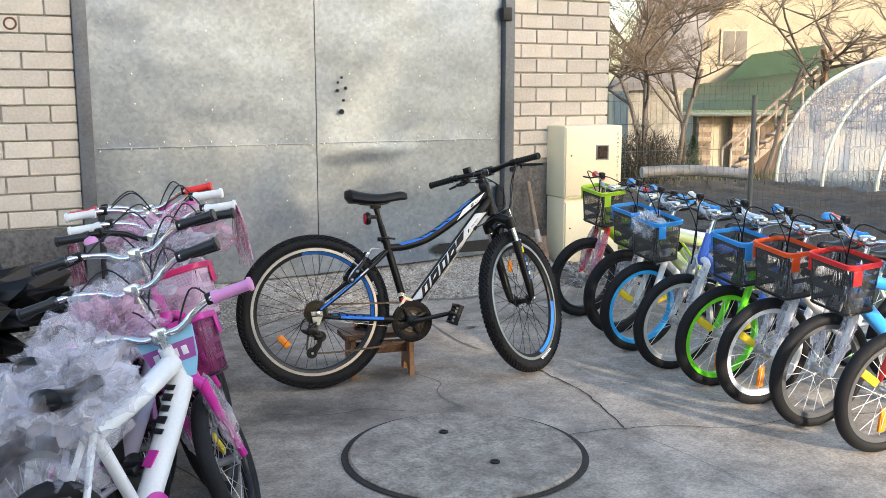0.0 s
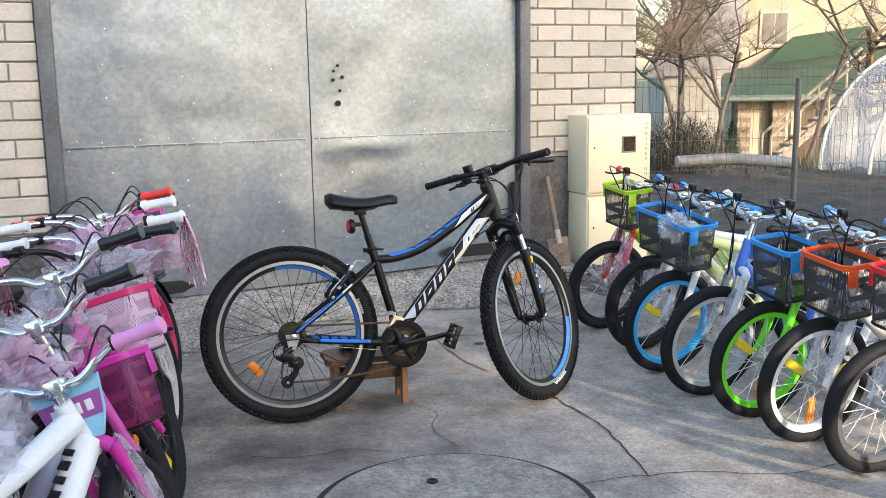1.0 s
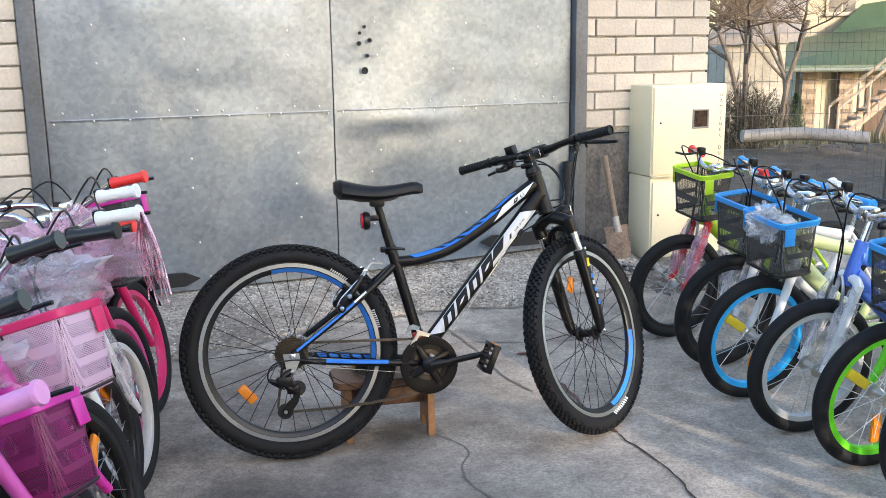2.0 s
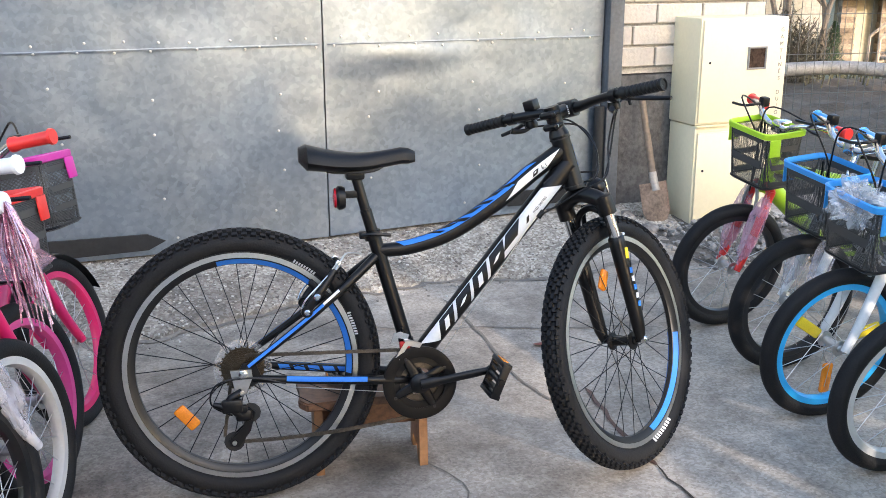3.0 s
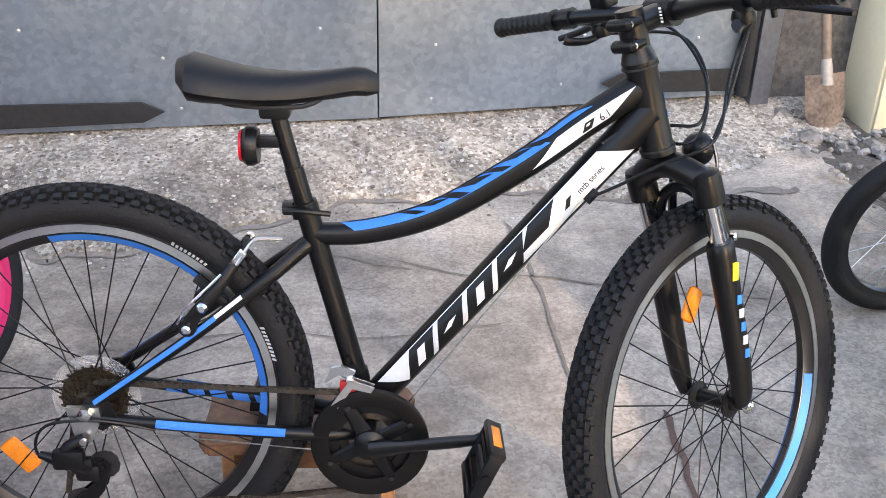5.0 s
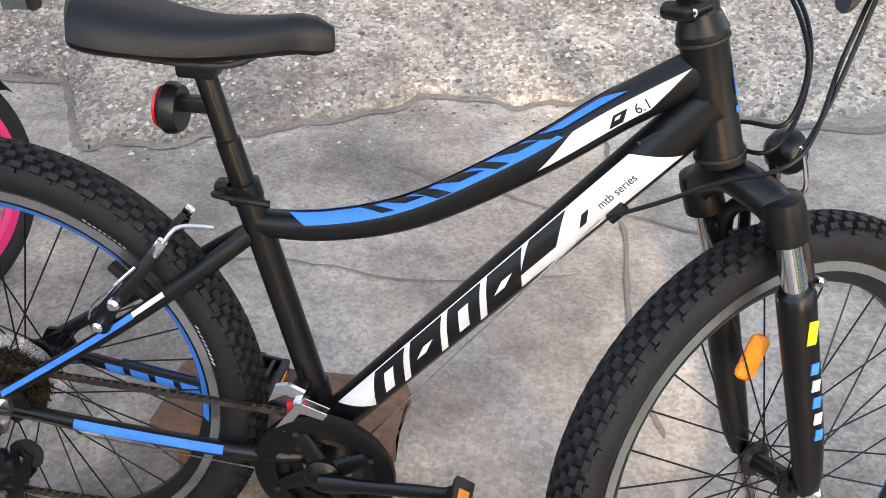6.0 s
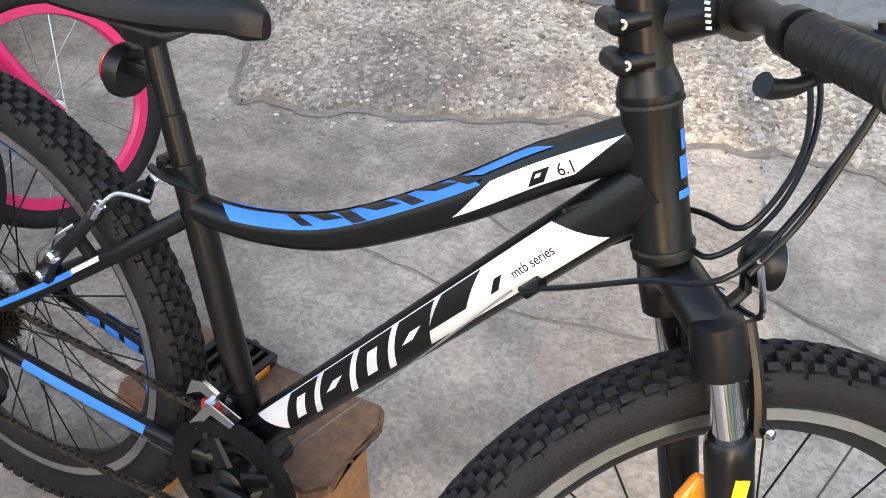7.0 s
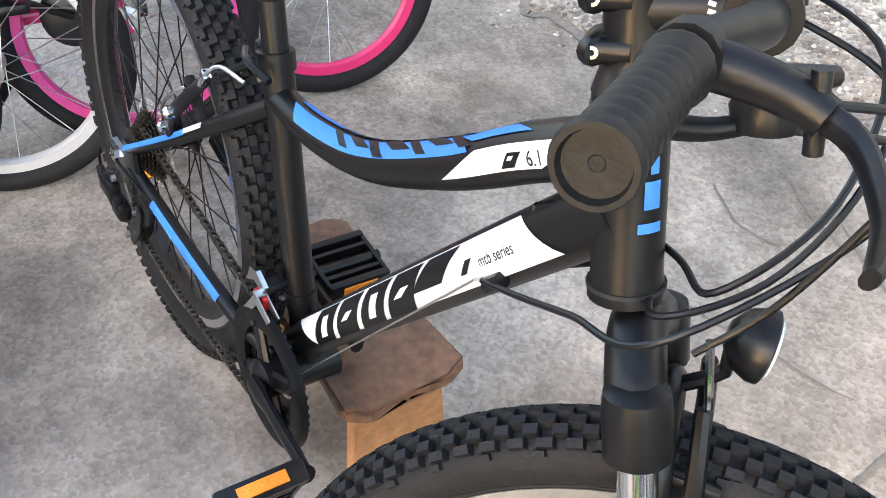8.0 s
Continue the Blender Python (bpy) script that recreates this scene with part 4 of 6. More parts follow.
def saddle_mesh(c, length, hw):
    """A saddle with its middle top at c: wide tail behind, narrow nose ahead."""
    bm = B()
    rings = []
    n = 16
    for i in range(n + 1):
        s = i / n
        x = c.x - length * 0.5 + length * s
        w = hw * (1 - 0.72 * (3 * s * s - 2 * s ** 3) ** 0.8) if s > 0.12 else hw * (0.55 + 0.45 * math.sin(s / 0.12 * math.pi / 2))
        if s > 0.93:
            w *= math.sqrt(max(0.02, 1 - ((s - 0.93) / 0.075) ** 2))
        if s < 0.04:
            w *= 0.75
        zt = c.z + 0.020 * (1 - s) ** 2.5 - 0.015 * math.sin(s * math.pi) ** 1.2 + 0.004 * s - 0.016 * max(0, (s - 0.86) / 0.14) ** 2 - 0.012 * max(0, 1 - s / 0.07) ** 2
        th = (0.068 - 0.062 * s + 0.036 * s * s) * (hw / 0.075) ** 0.5 * (1 - 0.45 * max(0, 1 - s / 0.06)) * (1 - 0.35 * max(0, (s - 0.93) / 0.07))
        ring = []
        for k in range(14):
            t = 2 * math.pi * k / 14
            cs, sn = math.cos(t), math.sin(t)
            ring.append(bm.verts.new((x, c.y + w * math.copysign(abs(cs) ** 0.75, cs), zt - th / 2 + th / 2 * math.copysign(abs(sn) ** 0.7, sn) - (0.010 * abs(cs) ** 3 if sn > 0 else 0))))
        rings.append(ring)
    for a, b in zip(rings, rings[1:]):
        for k in range(14):
            bm.faces.new((a[k], a[(k + 1) % 14], b[(k + 1) % 14], b[k]))
    bm.faces.new(rings[0])
    bm.faces.new(rings[-1])
    return bm


RG, LG = "bicycles in the boys' row", "bicycles in the girls' row"
YR = ((0.6, YELLOW), (2.9, YELLOW), (4.7, AMBER))
BASKET = dict(bask_w=0.225, bask_x=-0.045, bask_dz=-0.055)
kid_bike(2.975, 4.86, 188, 6, "lime and red children's bicycle with a lime-rimmed basket", RG, LIME, RED, BLK, RED, bask=LIME, fork_wrap=WRAP, bask_w=0.225, bask_x=-0.075, bask_dz=0.005)
kid_bike(2.995, 4.46, 188, 6, "white-forked children's bicycle with a blue-rimmed black basket", RG, WHT, WHT, BLK, SKYBLUE, bask=SKYBLUE, fork_wrap=FILM, **BASKET)
kid_bike(2.92, 4.11, 186, 6, "children's bicycle with bright blue rims and blue-rimmed basket", RG, (0.55, 0.62, 0.30), WHT, (0.03, 0.42, 0.85), SKYBLUE, bask=SKYBLUE, bags=(((0.0, 0.0, 0.66), (0.07, 0.09, 0.06), 32, CLEAR),), refl=YR, **BASKET)
kid_bike(2.925, 3.77, 184, 6, "blue and white children's bicycle with silver rims", RG, (0.06, 0.16, 0.62), WHT, SILVER, WHT, fork_wrap=FILM)
kid_bike(2.97, 3.48, 184, 6, "children's bicycle with bright green rims, fork and blue-rimmed basket", RG, WHT, GREEN, GREEN, BLK, bask=SKYBLUE, refl=YR, spoke=SPOKE_WHITE, **BASKET)
kid_bike(2.99, 3.20, 184, 6, "white-rimmed children's bicycle with an orange-rimmed basket", RG, WHT, WHT, WHT, SKYBLUE, bask=ORANGE, refl=YR, spoke=SPOKE_WHITE, bell=SKYBLUE, fork_wrap=FILM, **BASKET)
kid_bike(3.03, 2.90, 184, 6, "black-rimmed children's bicycle with white fork and red-rimmed basket", RG, SKYBLUE, WHT, (0.10, 0.10, 0.10), ORANGE, bask=RED, spoke=SPOKE_WHITE, fork_wrap=FILM, **BASKET)
kid_bike(3.08, 2.60, 184, 6, "light blue and red children's bicycle with yellow spoke reflectors", RG, SKYBLUE, RED, (0.10, 0.10, 0.10), RED, refl=YR, spoke=SPOKE_WHITE)

PINKFOIL = mat("pink_foil", (0.70, 0.42, 0.52), 0.18, 0.9, 0.4, 60, 300, 0.2)
GIRLS = dict(half=0.30, rise=0.05, rake=20, sweep=0.11)
kid_bike(0.80, 4.50, 75, 12, "crimson-rimmed girl's bicycle with a magenta-rimmed basket", LG, CRIMSON, CRIMSON, CRIMSON, RED, R=0.25, bask=MAGENTA, bask_w=0.27, bask_x=0.03, bask_dz=-0.02, stem_h=0.80, fender=PLASTIC, **GIRLS)
kid_bike(0.77, 4.10, 75, 9, "pink-rimmed girl's bicycle with white grips in plastic wrapping", LG, MAGENTA, CRIMSON, (0.6, 0.06, 0.25), WHT, R=0.25, bask=RED, bask_w=0.24, bask_x=0.04, bask_dz=-0.06, stem_h=0.82, bags=(((-0.20, 0.05, 0.74), (0.09, 0.13, 0.07), 1, WRAP),), **GIRLS)
kid_bike(0.79, 3.84, 75, 9, "white girl's bicycle with white grips and foil streamers", LG, (0.6, 0.58, 0.62), (0.62, 0.6, 0.64), SILVER, WHT, R=0.25, tassel=PINKFOIL, stem_h=0.80, fork_wrap=FILM, bags=(((-0.14, 0.0, 0.74), (0.13, 0.17, 0.11), 2, WRAP), ((-0.45, 0.05, 0.55), (0.2, 0.12, 0.15), 3, FILM)), refl=((2.2, AMBER),), **GIRLS)
kid_bike(0.76, 3.60, 75, 9, "black-barred girl's bicycle wrapped in clear plastic", LG, PINK, WHT, BLK, BLK, R=0.25, bar_c=PLASTIC, stem_h=0.80, bags=(((-0.16, 0.0, 0.72), (0.12, 0.15, 0.09), 8, FILM), ((-0.42, 0.06, 0.60), (0.18, 0.12, 0.12), 9, FILM)), **GIRLS)
kid_bike(0.78, 3.29, 60, 13, "magenta-forked girl's bicycle with a crimson-rimmed pale basket", LG, MAGENTA, MAGENTA, BLK, BLK, R=0.25, bask=CRIMSON, net=WHITENET, bask_w=0.30, bask_x=0.0, bask_dz=-0.10, stem_h=0.79, bell=PINK, refl=((-0.9, YELLOW), (0.7, AMBER)), bags=(((-0.45, 0.05, 0.6), (0.18, 0.13, 0.12), 4, FILM),), steer=14, **GIRLS)
kid_bike(0.76, 2.95, 56, 14, "pink-forked girl's bicycle with a magenta basket and black grips", LG, (0.5, 0.46, 0.55), (0.60, 0.10, 0.40), BLK, BLK, R=0.24, bask=MAGENTA, net=PINKNET, bask_w=0.27, bask_x=0.03, bask_dz=-0.15, stem_h=0.73, refl=((-0.9, YELLOW), (0.7, AMBER)), bags=(((-0.5, 0.05, 0.55), (0.2, 0.14, 0.14), 5, FILM), ((-0.30, 0.05, 0.62), (0.12, 0.12, 0.09), 15, WRAP)), steer=20, **GIRLS)
kid_bike(0.80, 2.66, 54, 14, "white girl's bicycle with pink grips, part wrapped in plastic", LG, WHT, MAGENTA, BLK, PINK, R=0.22, stem_h=0.65, fork_wrap=FILM, bags=(((-0.62, 0.12, 0.48), (0.24, 0.15, 0.17), 6, FILM), ((-0.34, 0.22, 0.54), (0.17, 0.12, 0.13), 7, FILM), ((-0.52, 0.02, 0.60), (0.15, 0.12, 0.10), 18, FILM)), plate=True, fat=1.2, guard=MAGENTA, marks=True, steer=22, **GIRLS)

heap = film("plastic_sheet", None, Matrix.Translation((-0.35, 4.75, 0.26)), (0.42, 0.30, 0.24), 11, PLASTIC, "crumpled black plastic sheet heaped by the wall")
tagged(heap, category="plastic sheet")


# ---- the mountain bicycle ----
def mountain_bike():
    th = empty("mountain_bicycle", Matrix.Translation((1.259, 3.967, 0.007)) @ Matrix.Rotation(radians(0.7), 4, "Z") @ Matrix.Rotation(radians(-7.2), 4, "X"), "black mountain bicycle with blue and white frame stickers", "bicycle")
    R, tr = 0.337, 0.027
    head = Vector((-0.30, 0, 1.0)).normalized()
    P = Vector((0.804, 0, 0.932))
    S = Matrix.Translation(P) @ Matrix.Rotation(radians(38), 4, head) @ Matrix.Translation(-P)
    fwd = Vector((head.z, 0, -head.x))

    def on(z, f=0.0, lat=0.0):
        return P + head * ((z - P.z) / head.z) + fwd * f + Vector((0, lat, 0))

    def fk(z, f=0.0, lat=0.0):
        """On the fork, which leans forward of the head's line."""
        return on(z, f + 0.048 * (0.932 - z), lat)
    bb = Vector((0.435, 0, 0.264))
    rim = mat("black_rim", (0.012, 0.012, 0.013), 0.35, 0.2, 0.2, 20, 200, 0)
    wheel(th, Matrix.Translation((0, 0, R)), R - 0.003, tr, rim, SPOKE_BLACK, 32, True, ALLOY, None, RUBBER, ((-0.15, 0.62), (0.85, 1.75)), 0.026, ((1.08, 0.86), (0.42, 0.20)))
    wheel(th, S @ Matrix.Translation(fk(0.313, -0.020)), R - 0.006, tr - 0.001, rim, SPOKE_BLACK, 32, True, ALLOY, None, RUBBER, ((-1.3, -0.05),), 0.026, ((-1.35, -0.98),))
    part("spoke_reflector", box(B(), (0, 0, 0), (0.032, 0.014, 0.066), Matrix.Translation((-0.141, 0.0, 0.215)) @ Matrix.Rotation(radians(-40), 4, "Y"), 0.006), AMBER, th, "amber spoke reflector")
    part("spoke_reflector", box(B(), (0, 0, 0), (0.03, 0.014, 0.058), S @ Matrix.Translation(fk(0.485, -0.018)) @ Matrix.Rotation(radians(28), 4, "Y"), 0.008), AMBER, th, "amber spoke reflector")
    # frame
    tt = smooth_path([(0.345, 0, 0.602), (0.43, 0, 0.606), (0.538, 0, 0.638), (0.663, 0, 0.713), (0.752, 0, 0.780), (0.830, 0, 0.832)], 6)
    TR = [0.017 + 0.006 * min(1, i / (len(tt) * 0.7)) for i in range(len(tt))]
    bm = B()
    tube(bm, tt, TR, 16)
    dt0, dt1 = Vector((0.413, 0, 0.292)), Vector((0.846, 0, 0.798))
    tube(bm, [dt0, dt0.lerp(dt1, 0.15), dt0.lerp(dt1, 0.8), dt1], [0.0245, 0.025, 0.027, 0.027], 18)
    tube(bm, [bb, (0.335, 0, 0.650)], 0.0175, 16)
    tube(bm, [on(0.733), on(0.739), on(0.751), on(0.854), on(0.864), on(0.870)], [0.0265, 0.0265, 0.0245, 0.0245, 0.0265, 0.0265], 20)
    tube(bm, [(0.435, -0.037, 0.264), (0.435, 0.037, 0.264)], 0.022, 18)
    prism(bm, [(0.79, 0.742), (0.862, 0.752), (0.85, 0.81)], 0.008)
    for s in (-1, 1):
        tube(bm, smooth_path([(0.415, 0.022 * s, 0.270), (0.34, 0.048 * s, 0.282), (0.17, 0.058 * s, 0.300), (0.0, 0.066 * s, 0.322)], 5), [0.0125, 0.009], 10)
        tube(bm, smooth_path([(0.340, 0.006 * s, 0.588), (0.27, 0.034 * s, 0.533), (0.16, 0.052 * s, 0.45), (0.01, 0.066 * s, 0.345)], 5), [0.012, 0.008], 10)
        prism(bm, [(-0.02, 0.325), (0.02, 0.30), (0.045, 0.318), (0.03, 0.36), (0.0, 0.358)], 0.006, Matrix.Translation((0, 0.067 * s, 0)))
    part("frame", bm, BLACK, th, "satin black aluminium frame")
    bm = B()
    tube(bm, smooth_path([(0.775, -0.012, 0.748), (0.800, -0.016, 0.768), (0.826, -0.017, 0.782)], 9), [0.0042 + 0.0012 * (k % 2) for k in range(19)], 8)
    part("weld_bead", bm, BLACK, th)
    for z, r in ((0.742, 0.0262), (0.862, 0.0262)):
        part("headset_ring", tube(B(), [on(z - 0.0015), on(z + 0.0015)], r + 0.0012, 24), TARBAR, th)

    def decal(name, material, line, rad, s0, s1, t0, t1, shear=0.0, lift=0.0010, label="", side=-1):
        """A sticker on a tube: from s0 to s1 along its line, from t0 to t1 degrees up its side."""
        pts = [Vector(q) for q in line]
        ln = [0.0]
        for a, b in zip(pts, pts[1:]):
            ln.append(ln[-1] + (b - a).length)

        def at(s):
            s = max(0.0, min(1.0, s)) * ln[-1]
            for i in range(len(pts) - 1):
                if s <= ln[i + 1] + 1e-9:
                    k = (s - ln[i]) / (ln[i + 1] - ln[i])
                    rr = (rad[i] + (rad[i + 1] - rad[i]) * k) if isinstance(rad, list) else rad
                    return pts[i].lerp(pts[i + 1], k), (pts[i + 1] - pts[i]).normalized(), rr
            return pts[-1], (pts[-1] - pts[-2]).normalized(), rad[-1] if isinstance(rad, list) else rad
        bm = B()
        n, q = max(2, int(abs(s1 - s0) * 40)), 6
        g = []
        for i in range(n + 1):
            row = []
            for j in range(q + 1):
                f = j / q
                th_ = radians(t0 + (t1 - t0) * f)
                c, d, rr = at(s0 + (s1 - s0) * i / n + shear * (f - 0.5))
                lat = Vector((0, side, 0))
                u = d.cross(Vector((0, 1, 0)))
                u = u if u.z > 0 else -u
                row.append(bm.verts.new(c + (rr + lift) * (math.cos(th_) * lat + math.sin(th_) * u)))
            g.append(row)
        for i in range(n):
            for j in range(q):
                bm.faces.new((g[i][j], g[i + 1][j], g[i + 1][j + 1], g[i][j + 1]))
        return part(name, bm, material, th, label)
    DT, DR = [dt0, dt0.lerp(dt1, 0.15), dt0.lerp(dt1, 0.8), dt1], [0.0245, 0.025, 0.027, 0.027]
    for sd in (-1, 1):
        decal("down_tube_sticker", SILVERST, DT, DR, 0.135, 0.885, -36, 50, -0.06, label="white down tube sticker with dark block shapes", side=sd)
        for k in range(5):
            a = 0.190 + 0.103 * k
            decal("sticker_block", BLACK, DT, DR, a, a + 0.086, -36 if k != 4 else -6, 46, 0.055, 0.0014, side=sd)
            if k != 4:
                decal("sticker_notch", SILVERST, DT, DR, a + 0.030, a + 0.056, -20 + 18 * (k % 2), 26 - 12 * (k % 2), 0.03, 0.0018, side=sd)
        decal("top_tube_sticker", BLUE, tt, TR, 0.10, 0.70, 28, 80, -0.04, label="bright blue top tube sticker", side=sd)
        decal("top_tube_sticker", BLUE, tt, TR, 0.70, 0.84, 50, 74, -0.05, side=sd)
        decal("top_tube_badge", SILVERST, tt, TR, 0.69, 0.935, -20, 28, 0.10, label="white top tube badge", side=sd)
        for a, w_, t0 in ((0.27, 0.03, 40), (0.325, 0.05, 52), (0.40, 0.035, 30), (0.455, 0.06, 50), (0.54, 0.03, 36), (0.59, 0.055, 54), (0.665, 0.03, 40)):
            decal("sticker_block", BLACK, tt, TR, a, a + w_, t0, 84, -0.06, 0.0014, side=sd)
        cs = smooth_path([(0.34, 0.048 * sd, 0.282), (0.17, 0.058 * sd, 0.300), (0.0, 0.066 * sd, 0.322)], 5)
        decal("chainstay_sticker", BLUE, cs, 0.0118, 0.12, 0.70, -5, 55, label="blue chainstay sticker", side=sd)
        ss = smooth_path([(0.27, 0.034 * sd, 0.533), (0.16, 0.052 * sd, 0.45), (0.01, 0.066 * sd, 0.345)], 5)
        decal("seatstay_sticker", BLUE, ss, 0.0114, 0.26, 0.98, 4, 40, label="blue seatstay sticker", side=sd)
        decal("seatstay_sticker", SILVERST, ss, 0.0122, 0.10, 0.26, 10, 40, side=sd)
    far_stay = smooth_path([(0.34, 0.048, 0.282), (0.17, 0.058, 0.300), (0.0, 0.066, 0.322)], 5)
    for k in range(5):
        decal("chainstay_mark", BLUE, far_stay, 0.0112, 0.22 + 0.11 * k, 0.30 + 0.11 * k, -20, 40, 0.02, side=-1)

    def print_on(text, size, line, rad, at_s, up, material):
        """Lettering laid round the near side of a tube, centred at a share of its line."""
        pts = [Vector(q) for q in line]
        ln = [0.0]
        for a, b in zip(pts, pts[1:]):
            ln.append(ln[-1] + (b - a).length)
        ob = lettering(text, size, material, th, I4, 0.0)
        for v in ob.data.vertices:
            s = at_s * ln[-1] + v.co.x
            i = max(q for q in range(len(pts) - 1) if ln[q] <= s)
            d = (pts[i + 1] - pts[i]).normalized()
            c = pts[i] + d * (s - ln[i])
            u = Vector((-d.z, 0, d.x))
            a = (v.co.y - size * 0.35) / rad + radians(up)
            v.co = c + (rad + 0.0022) * (math.cos(a) * Vector((0, -1, 0)) + math.sin(a) * u)
    print_on("mtb series", 0.0125, DT, 0.0268, 0.802, 4, BLACK)
    decal("sticker_mark", BLACK, DT, DR, 0.722, 0.738, -8, 14, 0.02, 0.0016)
    print_on("6.1", 0.0150, tt, 0.0228, 0.878, 0, BLACK)
    decal("badge_letter", BLACK, tt, TR, 0.812, 0.842, -14, 12, 0.02, 0.0018)
    decal("badge_notch", SILVERST, tt, TR, 0.822, 0.833, -1, 6, 0.006, 0.0022)
    decal("head_badge", BLUE, [on(0.745), on(0.858)], 0.0245, 0.50, 0.66, 66, 92, 0, label="small blue head badge", side=-1)
    decal("head_badge", BLUE, [on(0.745), on(0.858)], 0.0245, 0.70, 0.84, 74, 88, 0, side=-1)
    decal("head_badge", BLUE, [on(0.745), on(0.858)], 0.0245, 0.36, 0.42, 58, 96, 0, side=-1)
    # saddle, post, lamp
    part("saddle", saddle_mesh(Vector((0.305, 0, 0.857)), 0.285, 0.075), VINYL, th, "black vinyl saddle")
    bm = B()
    tube(bm, [(0.337, 0, 0.64), (0.320, 0, 0.705), (0.3195, 0, 0.706), (0.300, 0, 0.785)], [0.0145, 0.0145, 0.0125, 0.0125], 16)
    box(bm, (0.297, 0, 0.795), (0.045, 0.045, 0.028), I4, 0.006)
    part("seatpost", bm, BLACK, th)
    for s in (-1, 1):
        part("saddle_rail", tube(B(), smooth_path([(0.205, 0.028 * s, 0.822), (0.24, 0.024 * s, 0.803), (0.34, 0.022 * s, 0.802), (0.385, 0.012 * s, 0.828)], 5), 0.0038, 8), TARBAR, th)
    bm = B()
    tube(bm, [(0.337, 0, 0.632), (0.332, 0, 0.652)], 0.0215, 16)
    box(bm, (0.310, 0.0, 0.643), (0.018, 0.022, 0.02), I4, 0.004)
    tube(bm, smooth_path([(0.306, -0.022, 0.645), (0.335, -0.034, 0.648), (0.375, -0.028, 0.642)], 4), 0.0045, 8)
    part("seat_clamp", bm, BLACK, th, "black quick-release seat clamp")
    lm = Matrix.Translation((0.262, 0, 0.738)) @ Matrix.Rotation(radians(90), 4, "Z")
    lamp = part("tail_lamp", lathe(B(), [(0.026, -0.008), (0.030, 0.0), (0.030, 0.008), (0.024, 0.014), (0.0005, 0.015)], 20, lm), PLASTIC, th, "round black tail lamp")
    part("lens", lathe(B(), [(0.025, 0.0145), (0.023, 0.019), (0.0005, 0.022)], 20, lm), REDLENS, lamp, "red reflector lens")
    bm = box(B(), (0.285, 0, 0.745), (0.04, 0.016, 0.018), I4, 0.003)
    part("lamp_bracket", bm, PLASTIC, th)
    # drivetrain
    c = Matrix.Translation((0.432, -0.05, 0.268))
    part("chain_guard_ring", lathe(B(), [(0.094, -0.006), (0.094, 0.003), (0.068, 0.003), (0.066, -0.004), (0.088, -0.008)], 48, c, closed=True), mat("guard_plastic", (0.004, 0.004, 0.0045), 0.5, 0, 0.2, 9, 160, 0.02, 0.18), th, "black plastic chain guard ring")
    bm = lathe(B(), [(0.085, 0.004), (0.085, 0.007), (0.05, 0.007), (0.05, 0.004)], 48, c, closed=True)
    for k in range(44):
        a = 2 * math.pi * k / 44
        box(bm, (0.087, 0.0055, 0), (0.007, 0.002, 0.005), c @ Matrix.Rotation(a, 4, "Y"))
    part("chainring", bm, BLACK, th)
    part("chainring", lathe(B(), [(0.066, 0.012), (0.066, 0.014), (0.035, 0.014), (0.035, 0.012)], 40, c, closed=True), CHAIN, th)
    bm = B()
    for k in range(4):
        a = 2 * math.pi * k / 4 + 0.5
        tube(bm, [Vector((0.0, -0.004, 0)), Vector((0.078 * math.cos(a), 0.0, 0.078 * math.sin(a)))], [0.016, 0.009], 8, c, flat=0.5)
    lathe(bm, [(0.026, 0.02), (0.026, -0.012), (0.016, -0.02), (0.0005, -0.022)], 20, c)
    part("spider", bm, BLACK, th)
    for k in range(4):
        a = 2 * math.pi * k / 4 + 0.5
        part("chainring_bolt", lathe(B(), [(0.0042, 0), (0.0042, -0.003), (0.0005, -0.0035)], 8, c @ Matrix.Translation((0.072 * math.cos(a), -0.006, 0.072 * math.sin(a)))), TARBAR, th)
    rc, rp = Vector((0.432, -0.076, 0.268)), Vector((0.604, -0.09, 0.296))
    for s, nm in ((-1, rp), (1, Vector((0.262, 0.09, 0.243)))):
        a = Vector((0.432, 0.072 * s, 0.268))
        b = Vector((nm.x, nm.y, nm.z))
        part("crank", tube(B(), smooth_path([a, a.lerp(b, 0.3), a.lerp(b, 0.8), b], 3), [0.014] * 3 + [0.0105] * 4 + [0.0095] * 2 + [0.013], 10, flat=0.7), BLACK, th)
        py = b.y + s * 0.062
        tilt = Matrix.Translation((b.x, py, b.z)) @ Matrix.Rotation(radians(-66 if s < 0 else 8), 4, "Y")
        bm = B()
        tube(bm, [(0, -0.055, 0), (0, 0.055, 0)], 0.009, 10, tilt)
        for q in (-1, 1):
            box(bm, (0.040 * q, 0, 0), (0.012, 0.098, 0.026), tilt, 0.003)
            box(bm, (0, 0.046 * q, 0), (0.082, 0.008, 0.022), tilt, 0.003)
        for q in (-0.022, 0.022):
            box(bm, (q, 0, 0), (0.006, 0.09, 0.018), tilt)
        pd = part("pedal", bm, PLASTIC, th, "black plastic platform pedal")
        for q in (-1, 1):
            part("pedal_reflector", box(B(), (0.0465 * q, 0, 0), (0.003, 0.055, 0.014), tilt, 0.001), AMBER, pd)
    bm = B()
